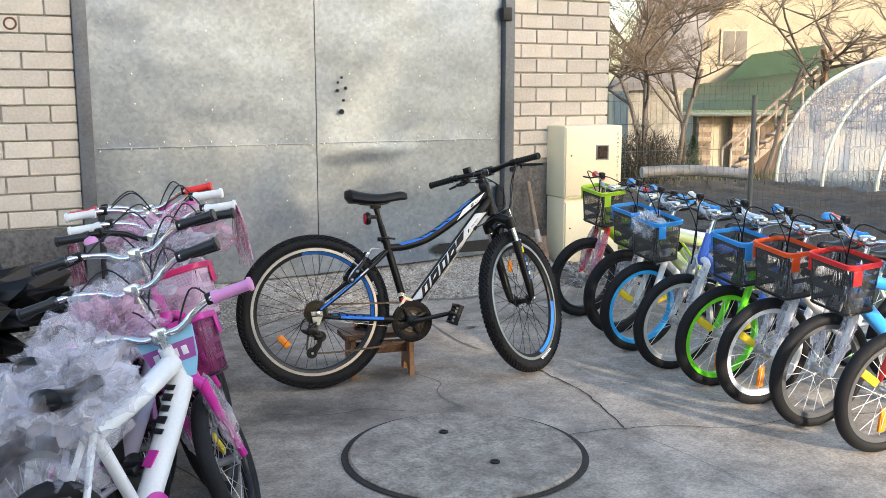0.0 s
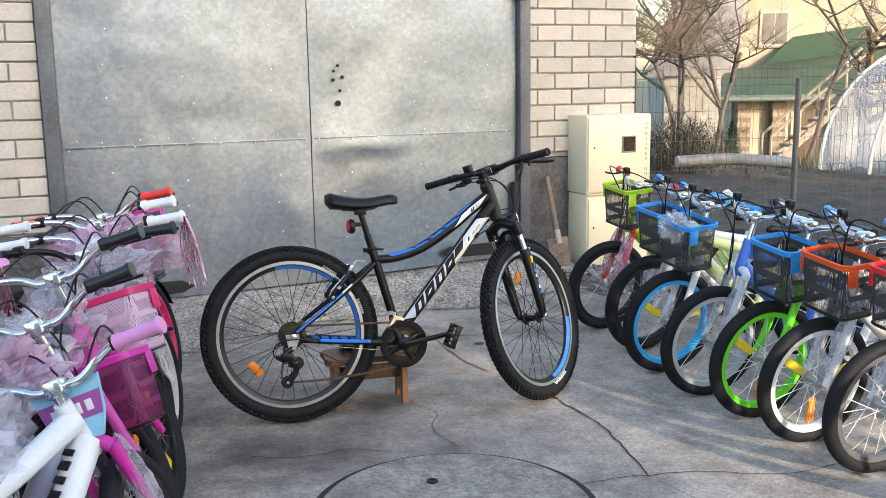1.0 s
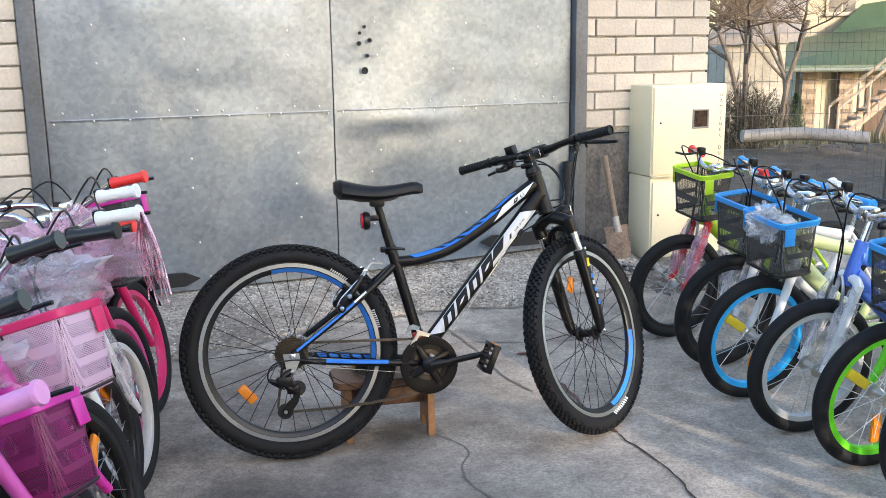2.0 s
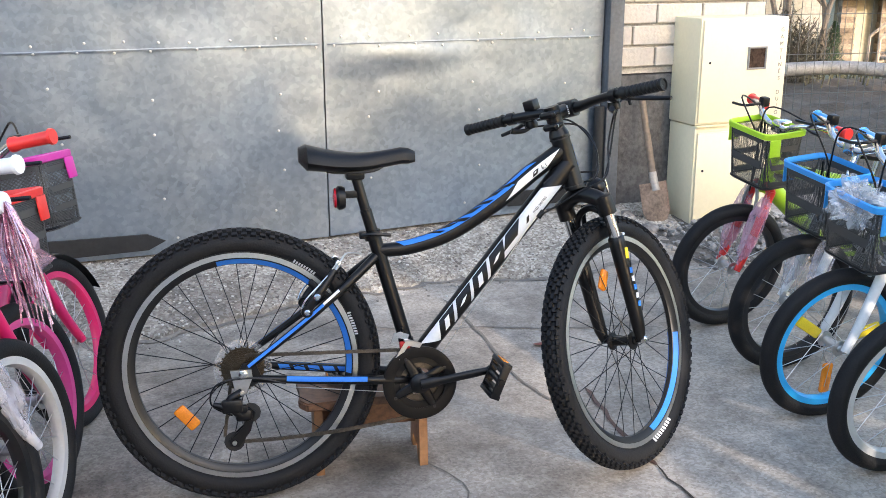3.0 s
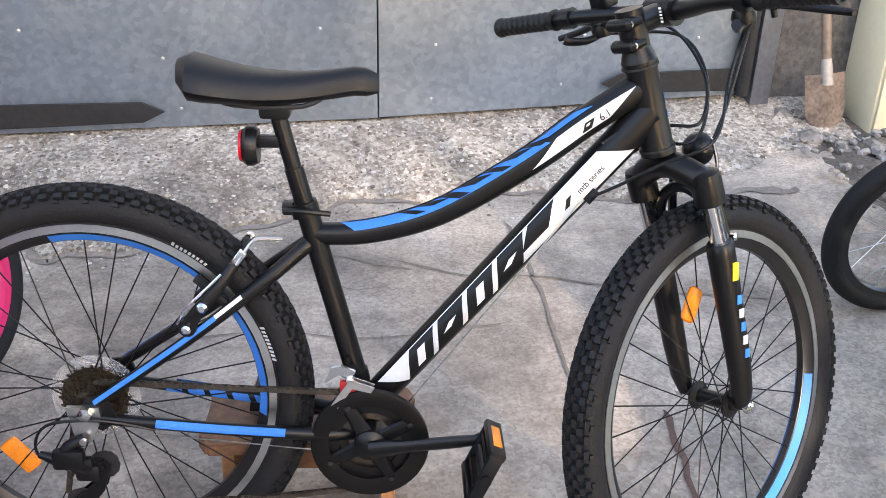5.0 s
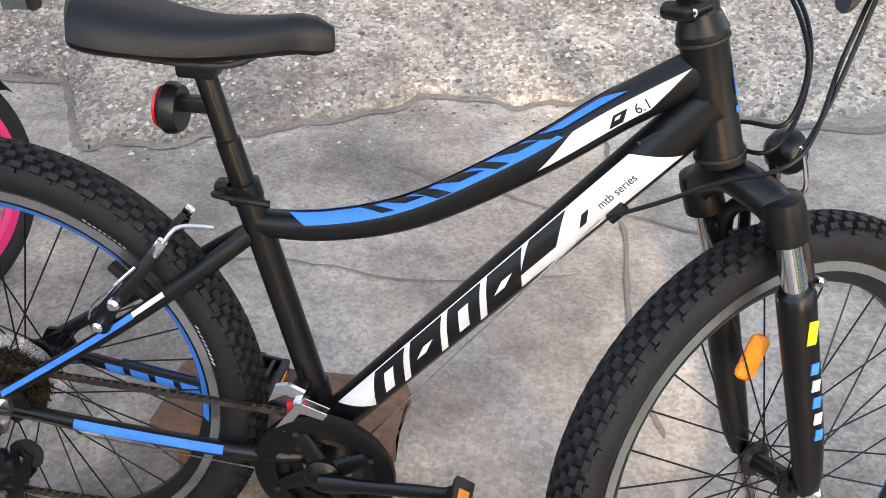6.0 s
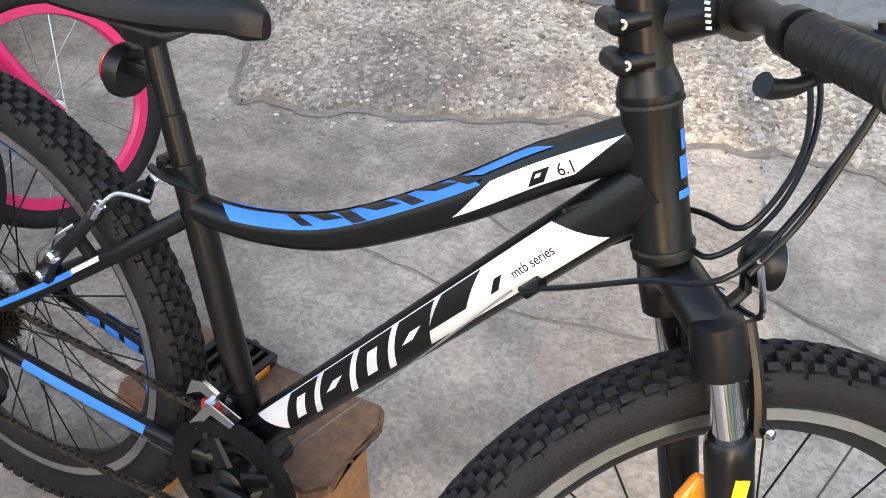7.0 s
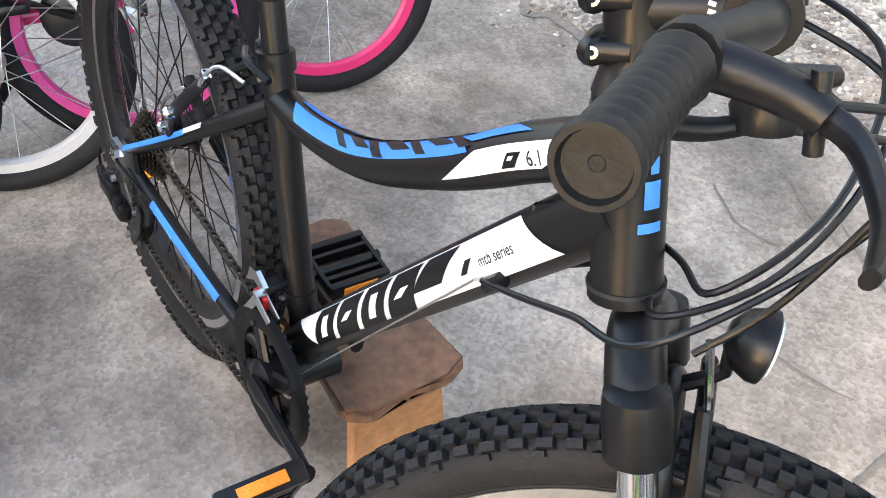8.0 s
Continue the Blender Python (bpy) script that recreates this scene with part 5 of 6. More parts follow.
    for k, r in enumerate((0.052, 0.047, 0.042, 0.037, 0.032, 0.028, 0.025)):
        y = -0.028 - 0.0045 * k
        cc = Matrix.Translation((0, 0, R))
        lathe(bm, [(r, y), (r, y - 0.0018), (0.012, y - 0.0018), (0.012, y)], 28, cc, closed=True)
        for q in range(24):
            box(bm, (r + 0.0015, y - 0.0009, 0), (0.005, 0.0018, 0.004), cc @ Matrix.Rotation(2 * math.pi * q / 24, 4, "Y"))
    part("cassette", bm, BRONZE, th, "stack of bronze-grey sprockets")
    part("spoke_guard", lathe(B(), [(0.070, -0.022), (0.070, -0.0235), (0.03, -0.020), (0.03, -0.0185)], 40, Matrix.Translation((0, 0, R)), closed=True), seethrough("clear_plastic_disc", (0.5, 0.5, 0.5), 0.18, 0.15), th, "clear plastic spoke guard disc")

    def chain_run(a, b, sag=0.0):
        a, b = Vector(a), Vector(b)
        n = max(3, round((b - a).length / 0.0127))
        bm = B()
        for k in range(n):
            p, q = a.lerp(b, k / n), a.lerp(b, (k + 1) / n)
            for v, t in ((p, k / n), (q, (k + 1) / n)):
                v.z -= sag * 4 * t * (1 - t)
            mm = Matrix.Translation((p + q) / 2) @ Matrix.Rotation(-math.atan2((q - p).z, (q - p).x), 4, "Y")
            for s in (-1, 1):
                box(bm, (0, s * (0.0034 if k % 2 else 0.0024), 0), (0.0165, 0.001, 0.0078), mm)
            tube(bm, [mm @ Vector((0.0063, -0.0044, 0)), mm @ Vector((0.0063, 0.0044, 0))], 0.0038, 6)
        part("chain", bm, CHAIN, th, "oiled bicycle chain run")
    chain_run((0.43, -0.046, 0.353), (0.01, -0.045, 0.372))
    chain_run((0.425, -0.046, 0.184), (-0.028, -0.05, 0.160), 0.012)
    chain_run((-0.052, -0.05, 0.178), (-0.03, -0.046, 0.312))
    bm = B()
    prism(bm, [(-0.03, 0.345), (0.02, 0.345), (0.022, 0.325), (0.004, 0.285), (-0.02, 0.29)], 0.008, Matrix.Translation((0, -0.074, 0)))
    part("axle_plate", bm, ALLOY, th, "bright steel derailleur hanger")
    part("axle_nut", lathe(B(), [(0.011, 0), (0.011, -0.01), (0.006, -0.012), (0.0005, -0.012)], 6, Matrix.Translation((0, -0.078, R))), CHROME, th)
    part("axle_nut", lathe(B(), [(0.011, 0), (0.011, 0.01), (0.006, 0.012), (0.0005, 0.012)], 6, Matrix.Translation((0, 0.072, R))), CHROME, th)
    bm = B()
    tube(bm, smooth_path([(-0.005, -0.078, 0.292), (-0.035, -0.085, 0.275), (-0.02, -0.085, 0.245), (0.004, -0.08, 0.232)], 5), [0.010, 0.011], 10)
    box(bm, (-0.012, -0.086, 0.252), (0.036, 0.016, 0.022), Matrix.Rotation(0, 4, "Y"), 0.005)
    box(bm, (-0.030, -0.088, 0.262), (0.050, 0.020, 0.034), Matrix.Identity(4), 0.007)
    box(bm, (-0.004, -0.082, 0.236), (0.040, 0.022, 0.030), Matrix.Identity(4), 0.008)
    tube(bm, [(-0.052, -0.088, 0.262), (-0.074, -0.088, 0.270)], [0.009, 0.006], 10)
    part("derailleur_body", bm, PLASTIC, th, "chunky black rear derailleur")
    bm = B()
    for y in (-0.062, -0.042):
        prism(bm, [(0.012, 0.246), (0.024, 0.234), (0.010, 0.188), (-0.020, 0.150), (-0.040, 0.154), (-0.042, 0.170), (-0.006, 0.200), (0.002, 0.238)], 0.003, Matrix.Translation((0, y, 0)))
    part("derailleur_cage", bm, PLASTIC, th)
    for x, z in ((0.012, 0.232), (-0.03, 0.163)):
        part("jockey_wheel", lathe(B(), [(0.025, -0.004), (0.021, 0.004), (0.005, 0.005), (0.005, -0.005)], 12, Matrix.Translation((x, -0.052, z)), closed=True), TARBAR, th)
    for x, z in ((-0.005, 0.292), (0.008, 0.232), (-0.03, 0.163)):
        part("derailleur_bolt", lathe(B(), [(0.0055, 0), (0.0055, -0.006), (0.0005, -0.007)], 10, Matrix.Translation((x, -0.066 if z < 0.24 else -0.086, z))), ALLOY, th)
    part("derailleur_cable", tube(B(), smooth_path([(0.10, -0.066, 0.300), (0.02, -0.082, 0.325), (-0.06, -0.085, 0.318), (-0.078, -0.085, 0.27), (-0.03, -0.085, 0.238)], 6), 0.0025, 6), PLASTIC, th)
    bm = B()
    for y in (-0.056, -0.044):
        prism(bm, [(0.372, 0.338), (0.402, 0.382), (0.44, 0.368), (0.434, 0.359), (0.405, 0.366), (0.382, 0.332)], 0.002, Matrix.Translation((0, y, 0)))
    box(bm, (0.402, -0.05, 0.379), (0.012, 0.014, 0.005), I4, 0.001)
    part("front_derailleur", bm, ALLOY, th, "silver front derailleur cage")
    bm = B()
    tube(bm, [(0.412, 0, 0.352), (0.408, 0, 0.372)], 0.0195, 14)
    box(bm, (0.398, -0.030, 0.384), (0.022, 0.030, 0.012), I4, 0.004)
    tube(bm, [(0.398, -0.02, 0.384), (0.395, -0.022, 0.405)], 0.004, 8)
    part("derailleur_clamp", bm, PLASTIC, th)
    part("derailleur_link", box(B(), (0.398, -0.046, 0.366), (0.026, 0.010, 0.020), I4, 0.003), paint(0.45, 0.02, 0.02), th, "red derailleur link")
    part("derailleur_arm", prism(B(), [(0.362, 0.372), (0.372, 0.398), (0.388, 0.402), (0.410, 0.392), (0.404, 0.380), (0.384, 0.386)], 0.006, Matrix.Translation((0, -0.046, 0))), CHROME, th, "bright derailleur arm")
    part("clamp_bolt", lathe(B(), [(0.004, 0), (0.004, -0.005), (0.0005, -0.006)], 8, Matrix.Translation((0.404, -0.020, 0.362))), ALLOY, th)
    part("gear_cable", tube(B(), [(0.10, -0.066, 0.292), (0.42, -0.035, 0.236)], 0.0011, 5), STEEL, th)
    part("gear_cable", tube(B(), [(0.745, -0.031, 0.664), (0.45, -0.03, 0.272)], 0.0011, 5), STEEL, th)
    part("cable_stop", tube(B(), [(0.756, -0.026, 0.664), (0.770, -0.026, 0.681)], 0.007, 8), BLACK, th)
    for z in (0.36, 0.42):
        q = dt0.lerp(dt1, 0.22 if z < 0.4 else 0.32)
        part("bottle_bolt", lathe(B(), [(0.005, 0.026), (0.005, 0.034), (0.0005, 0.035)], 8, Matrix.Translation(q) @ Matrix.Rotation(radians(90) , 4, "X") @ Matrix.Rotation(radians(-45), 4, "Z")), CHROME, th)
    # rear brake: two arms along the stays, each with pad, spring and bolts
    for s in (-1, 1):
        bm = B()
        tube(bm, smooth_path([(0.160, 0.056 * s, 0.472), (0.176, 0.060 * s, 0.497), (0.205, 0.058 * s, 0.530), (0.240, 0.040 * s, 0.577)], 4), [0.0125, 0.0075], 10, flat=0.7)
        lathe(bm, [(0.014, -0.008), (0.015, 0.0), (0.013, 0.010)], 14, Matrix.Translation((0.160, 0.056 * s, 0.472)))
        part("brake_arm", bm, PLASTIC, th, "black brake arm")
        pad = Matrix.Translation((0.194, 0.036 * s, 0.522)) @ Matrix.Rotation(radians(44), 4, "Y")
        part("brake_pad", box(B(), (0, 0, 0), (0.062, 0.013, 0.013), pad, 0.003), RUBBER, th)
        part("brake_bolt", lathe(B(), [(0.0075, 0), (0.0075, s * 0.012), (0.004, s * 0.015), (0.0005, s * 0.015)], 10, Matrix.Translation((0.160, 0.060 * s, 0.472))), CHROME, th)
        part("pad_bolt", lathe(B(), [(0.0085, 0), (0.0085, s * 0.010), (0.005, s * 0.014), (0.0005, s * 0.014)], 12, Matrix.Translation((0.186, 0.062 * s, 0.508))), CHROME, th)
        part("brake_spring", tube(B(), smooth_path([(0.146, 0.062 * s, 0.478), (0.158, 0.066 * s, 0.502), (0.192, 0.066 * s, 0.536), (0.214, 0.056 * s, 0.556)], 4), 0.0022, 6), CHROME, th, "bright return spring")
        part("brake_link", box(B(), (0, 0, 0), (0.014, 0.011, 0.030), Matrix.Translation((0.238, 0.043 * s, 0.576)) @ Matrix.Rotation(radians(36), 4, "Y"), 0.003), CHROME, th, "bright brake arm link")
    part("brake_noodle", tube(B(), smooth_path([(0.236, -0.048, 0.568), (0.250, -0.044, 0.590), (0.266, -0.034, 0.604), (0.302, -0.022, 0.600)], 5), 0.0027, 8), ALLOY, th)
    part("cable_boot", tube(B(), smooth_path([(0.246, -0.030, 0.582), (0.243, 0.0, 0.586), (0.240, 0.030, 0.582)], 4), 0.0048, 8), RUBBER, th)
    # fork, turned with the bar
    bm = B()
    tube(bm, smooth_path([fk(0.660, 0.004, -0.062), fk(0.688, 0.004, -0.055), fk(0.708, 0.0, -0.022), fk(0.712), fk(0.708, 0.0, 0.022), fk(0.688, 0.004, 0.055), fk(0.660, 0.004, 0.062)], 4), 0.021, 12, S)
    for s in (-1, 1):
        tube(bm, [fk(0.652, 0.006, 0.062 * s), fk(0.686, 0.006, 0.062 * s), fk(0.698, 0.006, 0.062 * s), fk(0.702, 0.006, 0.062 * s)], [0.0235, 0.0235, 0.022, 0.014], 16, S)
    part("fork_crown", bm, BLACK, th)
    for s in (-1, 1):
        part("stanchion", tube(B(), [fk(0.672, 0.006, 0.062 * s), fk(0.56, 0.006, 0.062 * s)], 0.0142, 16, S), CHROME, th, "polished fork stanchion")
        bm = B()
        tube(bm, [fk(0.590, 0.006, 0.062 * s), fk(0.585, 0.006, 0.062 * s), fk(0.572, 0.004, 0.062 * s), fk(0.40, -0.012, 0.062 * s), fk(0.345, -0.018, 0.060 * s), fk(0.315, -0.020, 0.056 * s)], [0.018, 0.0215, 0.0215, 0.0195, 0.017, 0.012], 16, S)
        leg = part("fork_leg", bm, BLACK, th)
        part("axle_nut", lathe(B(), [(0.011, 0), (0.011, s * 0.010), (0.006, s * 0.013), (0.0005, s * 0.014)], 6, S @ Matrix.Translation(fk(0.315, -0.020, 0.062 * s))), CHROME, th)
        if s < 0:
            bm = B()
            box(bm, fk(0.545, 0.001, -0.0834), (0.013, 0.0014, 0.028), S)
            part("warning_label", bm, YELLOW, leg, "small yellow and white warning label")
            for k in range(5):
                part("fork_sticker", box(B(), fk(0.50 - 0.022 * k, -0.003 - 0.002 * k, -0.0828 + 0.0004 * k), (0.011, 0.0016, 0.014), S), SILVERST if k % 2 else BLUE, leg)
    bm = tube(B(), smooth_path([fk(0.575, 0.014, -0.056), fk(0.64, 0.020, -0.046), fk(0.668, 0.022, 0), fk(0.64, 0.020, 0.046), fk(0.575, 0.014, 0.056)], 5), 0.0095, 10, S)
    part("fork_arch", bm, PLASTIC, th)
    for s in (-1, 1):
        bm = B()
        tube(bm, smooth_path([fk(0.575, 0.035, 0.05 * s), fk(0.62, 0.042, 0.045 * s), fk(0.672, 0.046, 0.032 * s)], 4), [0.0085, 0.006], 8, S)
        box(bm, fk(0.615, 0.035, 0.036 * s), (0.05, 0.012, 0.012), S, 0.003)
        part("brake_arm", bm, PLASTIC, th)
        part("brake_bolt", lathe(B(), [(0.006, 0), (0.006, s * 0.014), (0.0005, s * 0.016)], 8, S @ Matrix.Translation(fk(0.582, 0.04, 0.052 * s))), CHROME, th)
    part("brake_noodle", tube(B(), smooth_path([fk(0.672, 0.046, 0.03), fk(0.676, 0.048, -0.03), fk(0.69, 0.05, -0.052), fk(0.735, 0.05, -0.055)], 5), 0.003, 8, S), CHROME, th)
    # stem and bar
    bm = B()
    tube(bm, [on(0.870), on(0.876), on(0.893), on(0.91)], [0.027, 0.025, 0.0185, 0.0180], 18, S)
    tube(bm, [on(0.888), on(0.942)], 0.0205, 18, S)
    tube(bm, [on(0.918), on(0.918, 0.072)], [0.019, 0.017], 14, S)
    for z in (0.896, 0.926):
        tube(bm, [on(z, -0.022, -0.019), on(z, -0.024, -0.017), on(z, -0.024, 0.017), on(z, -0.022, 0.019)], [0.0075, 0.0095, 0.0095, 0.0075], 12, S)
        tube(bm, [on(z, -0.022, -0.012), on(z, 0.0, -0.014)], 0.0085, 10, S)
    tube(bm, [on(0.918, 0.072, -0.024), on(0.918, 0.072, 0.024)], 0.0225, 16, S)
    part("stem", bm, BLACK, th, "black handlebar stem")
    for z in (0.896, 0.926):
        part("stem_bolt", lathe(B(), [(0.0042, 0.002), (0.0042, -0.0022), (0.002, -0.0024), (0.0018, -0.0008), (0.0005, -0.0008)], 10, S @ Matrix.Translation(on(z, -0.0235, -0.019))), ALLOY, th)
    for k in range(5):
        part("stem_mark", box(B(), on(0.929 - 0.0046 * k, 0.044, -0.0180), (0.0045, 0.0012, 0.0026), S), SILVERST, th)
    mb = S @ Matrix.Translation(on(0.918, 0.072)) @ Matrix.Rotation(math.atan2(fwd.z, fwd.x) * -1, 4, "Y")
    half = 0.300
    side = [(-0.0458, half, 0.012), (-0.033, 0.185, 0.012), (-0.0285, 0.145, 0.012), (-0.013, 0.090, 0.007), (-0.001, 0.046, 0.001)]
    line = smooth_path(side + [(0, 0, 0)] + [(x, -y, z) for x, y, z in side[::-1]], 5)
    part("handlebar", tube(B(), line, [0.0114 + 0.0036 * min(1.0, max(0.0, 1.3 - abs(q.y) / 0.07)) for q in line], 16, mb), BLACK, th, "black riser handlebar")
    for s in (-1, 1):
        a, b = Vector((-0.033, s * 0.185, 0.012)), Vector((-0.046, s * 0.302, 0.012))
        bm = B()
        n = 30
        tube(bm, [a.lerp(b, k / n) for k in range(n + 1)], [0.0172, 0.0172] + [0.0150 - (0.0020 if k % 3 == 2 else 0.0) for k in range(n - 3)] + [0.0158, 0.0158], 18, mb)
        end = mb @ Matrix.Translation(b) @ Vector((0, 1, 0)).rotation_difference(b - a).to_matrix().to_4x4()
        lathe(bm, [(0.0156, -0.003), (0.0164, 0.002), (0.0152, 0.0050), (0.0130, 0.0050), (0.0120, 0.0014), (0.0032, 0.0012), (0.0026, 0.0007), (0.0005, 0.0007)], 22, end)
        part("grip", bm, GRIPRUB, th, "ribbed black rubber grip")
        bm = B()
        tube(bm, [a.lerp(b, -0.28), a.lerp(b, -0.12)], 0.017, 12, mb)
        tube(bm, smooth_path([(-0.026, s * 0.158, 0.010), (-0.004, s * 0.160, 0.004), (0.016, s * 0.162, -0.004), (0.030, s * 0.166, -0.012)], 4), [0.0125, 0.0095], 10, mb)
        tube(bm, [(0.010, s * 0.152, 0.000), (0.034, s * 0.126, -0.004)], [0.008, 0.0052], 10, mb)
        lathe(bm, [(0.0046, -0.019), (0.0046, 0.019)], 10, mb @ Matrix.Translation((0.026, s * 0.164, -0.010)) @ Matrix.Rotation(radians(90), 4, "X"))
        part("brake_clamp", bm, PLASTIC, th)
        bm = tube(B(), smooth_path([(0.022, s * 0.162, -0.008), (0.042, s * 0.178, -0.018), (0.050, s * 0.222, -0.030), (0.046, s * 0.258, -0.036), (0.043, s * 0.268, -0.037)], 5), [0.0074, 0.0050], 10, mb, flat=0.7)
        part("brake_lever", bm, PLASTIC, th)
        bm = B()
        lathe(bm, [(0.016, -0.011), (0.018, 0.0), (0.014, 0.010), (0.0005, 0.012)], 16, mb @ Matrix.Translation((0.006, s * 0.130, -0.018)) @ Matrix.Rotation(radians(90), 4, "X"))
        tube(bm, smooth_path([(0.002, s * 0.132, -0.026), (-0.022, s * 0.140, -0.028), (-0.044, s * 0.152, -0.022), (-0.052, s * 0.158, -0.016)], 4), [0.0048, 0.0085], 10, mb, flat=0.8)
        part("gear_shifter", bm, PLASTIC, th, "black trigger gear shifter")
    bm = box(B(), (-0.005, 0.105, 0.032), (0.030, 0.034, 0.030), mb, 0.004)
    tube(bm, [(-0.005, 0.105, -0.006), (-0.005, 0.105, 0.02)], 0.011, 8, mb)
    part("bell", bm, PLASTIC, th, "small square black bell")
    # head lamp on its bracket
    hm = S @ Matrix.Translation(fk(0.708, 0.072)) @ Matrix.Scale(0.8, 4)
    bm = lathe(B(), [(0.012, -0.018), (0.026, -0.008), (0.033, 0.008), (0.033, 0.016), (0.030, 0.018)], 24, hm @ Matrix.Rotation(radians(-90), 4, "Z"))
    hl = part("head_lamp", bm, PLASTIC, th, "round black head lamp")
    part("lens", lathe(B(), [(0.030, 0.0165), (0.026, 0.021), (0.0005, 0.023)], 24, hm @ Matrix.Rotation(radians(-90), 4, "Z")), LENS, hl, "clear ribbed lens")
    bm = tube(B(), [fk(0.708, 0.062), fk(0.684, 0.058), fk(0.676, 0.045), fk(0.670, 0.03)], 0.005, 8, S, flat=1.6)
    part("lamp_bracket", bm, PLASTIC, th)
    # cables
    def cab(*pts):
        part("control_cable", tube(B(), smooth_path([p if isinstance(p, Vector) else Vector(p) for p in pts], 7), 0.0026, 8), PLASTIC, th, "black control cable housing")
    R_ = lambda x, y, z: mb @ Vector((x, y, z))
    S_ = lambda z, f, lat: S @ on(z, f, lat)
    cab(R_(0.02, -0.15, -0.01), R_(0.08, -0.10, -0.03), S_(0.86, 0.16, -0.075), S_(0.77, 0.10, -0.06), S_(0.725, 0.05, -0.055))
    cab(R_(0.02, -0.128, -0.03), R_(0.085, -0.07, -0.06), S_(0.80, 0.13, -0.05), (0.93, -0.05, 0.765), (0.86, -0.045, 0.728), (0.80, -0.035, 0.692), (0.752, -0.03, 0.668))
    cab(R_(0.02, 0.128, -0.03), R_(0.08, 0.05, -0.055), S_(0.82, 0.14, 0.0), S_(0.765, 0.09, -0.03), (0.905, -0.02, 0.755), (0.85, 0.034, 0.735), (0.77, 0.03, 0.675))
    cab(R_(0.02, 0.15, -0.01), R_(0.075, 0.06, -0.04), S_(0.81, 0.125, -0.01), S_(0.76, 0.06, -0.04), (0.88, 0.02, 0.770), (0.80, 0.034, 0.76))
    return th


mountain_bike()


# ---- stool ----
def stool():
    th = empty("stool", Matrix.Translation((1.39, 4.025, 0)) @ Matrix.Diagonal((1, 1, 0.85, 1)), "low worn brown wooden stool under the pedal", "stool")
    bm = B()
    outline = [(0.0, 0.03), (0.02, 0.0), (0.20, 0.012), (0.35, 0.0), (0.372, 0.03), (0.36, 0.09), (0.372, 0.15), (0.355, 0.185), (0.18, 0.172), (0.02, 0.185), (0.0, 0.155), (0.012, 0.09)]
    a = [bm.verts.new((x, y, 0.222)) for x, y in outline]
    b = [bm.verts.new((x, y, 0.250)) for x, y in outline]
    bm.faces.new(a)
    bm.faces.new(b)
    for k in range(len(a)):
        j = (k + 1) % len(a)
        bm.faces.new((a[k], a[j], b[j], b[k]))
    bmesh.ops.bevel(bm, geom=[e for e in bm.edges if len(e.link_faces) == 2], offset=0.005, segments=2, affect="EDGES")
    part("seat", bm, WOOD, th, "scuffed dark brown seat board")
    for x, s in ((0.05, -1), (0.325, 1)):
        bm = prism(B(), [(-0.078, 0), (-0.04, 0), (-0.03, 0.05), (0.03, 0.05), (0.04, 0), (0.078, 0), (0.066, 0.222), (-0.066, 0.222)], 0.022, Matrix.Translation((x + 0.0, 0.092, 0)) @ Matrix.Rotation(radians(90), 4, "Z"))
        part("leg", bm, WOODSIDE, th)
    part("stretcher", box(B(), (0.187, 0.092, 0.15), (0.26, 0.02, 0.07), I4, 0.003), WOOD, th)


stool()


# ---- beside the garage ----
def shovel():
    th = empty("shovel", WALL @ Matrix.Translation((3.17, 5.62, 0.10)) @ Matrix.Rotation(radians(-14), 4, "X") @ Matrix.Rotation(radians(-4), 4, "Y"), "old shovel with wooden handle leaning on the plinth", "shovel")
    bm = B()
    n = 8
    g = [[bm.verts.new((0.075 * u * (1.0 - 0.45 * max(0, 0.35 - v) / 0.35), -0.018 * (1 - u * u), 0.21 * v)) for u in (k / 4 - 1 for k in range(n + 1))] for v in (q / 6 for q in range(7))]
    for a, b in zip(g, g[1:]):
        for k in range(n):
            bm.faces.new((a[k], a[k + 1], b[k + 1], b[k]))
    bmesh.ops.solidify(bm, geom=list(bm.faces), thickness=0.004)
    part("blade", bm, mat("rusty_blade", (0.33, 0.25, 0.20), 0.8, 0.1, 0.45, 14, 80, 0.2), th, "rusty blade with a paler worn top")
    part("socket", tube(B(), [(0, -0.014, 0.17), (0, -0.010, 0.26)], [0.022, 0.018], 10), mat("pale_worn_steel", (0.4, 0.36, 0.32), 0.6, 0.3, 0.2, 14, 80, 0.1), th)
    part("handle", tube(B(), [(0, -0.010, 0.25), (0, -0.006, 0.60)], 0.016, 10), mat("grey_old_wood", (0.20, 0.15, 0.11), 0.8, 0, 0.25, 9, 60, 0.2), th, "bare wooden handle")


shovel()


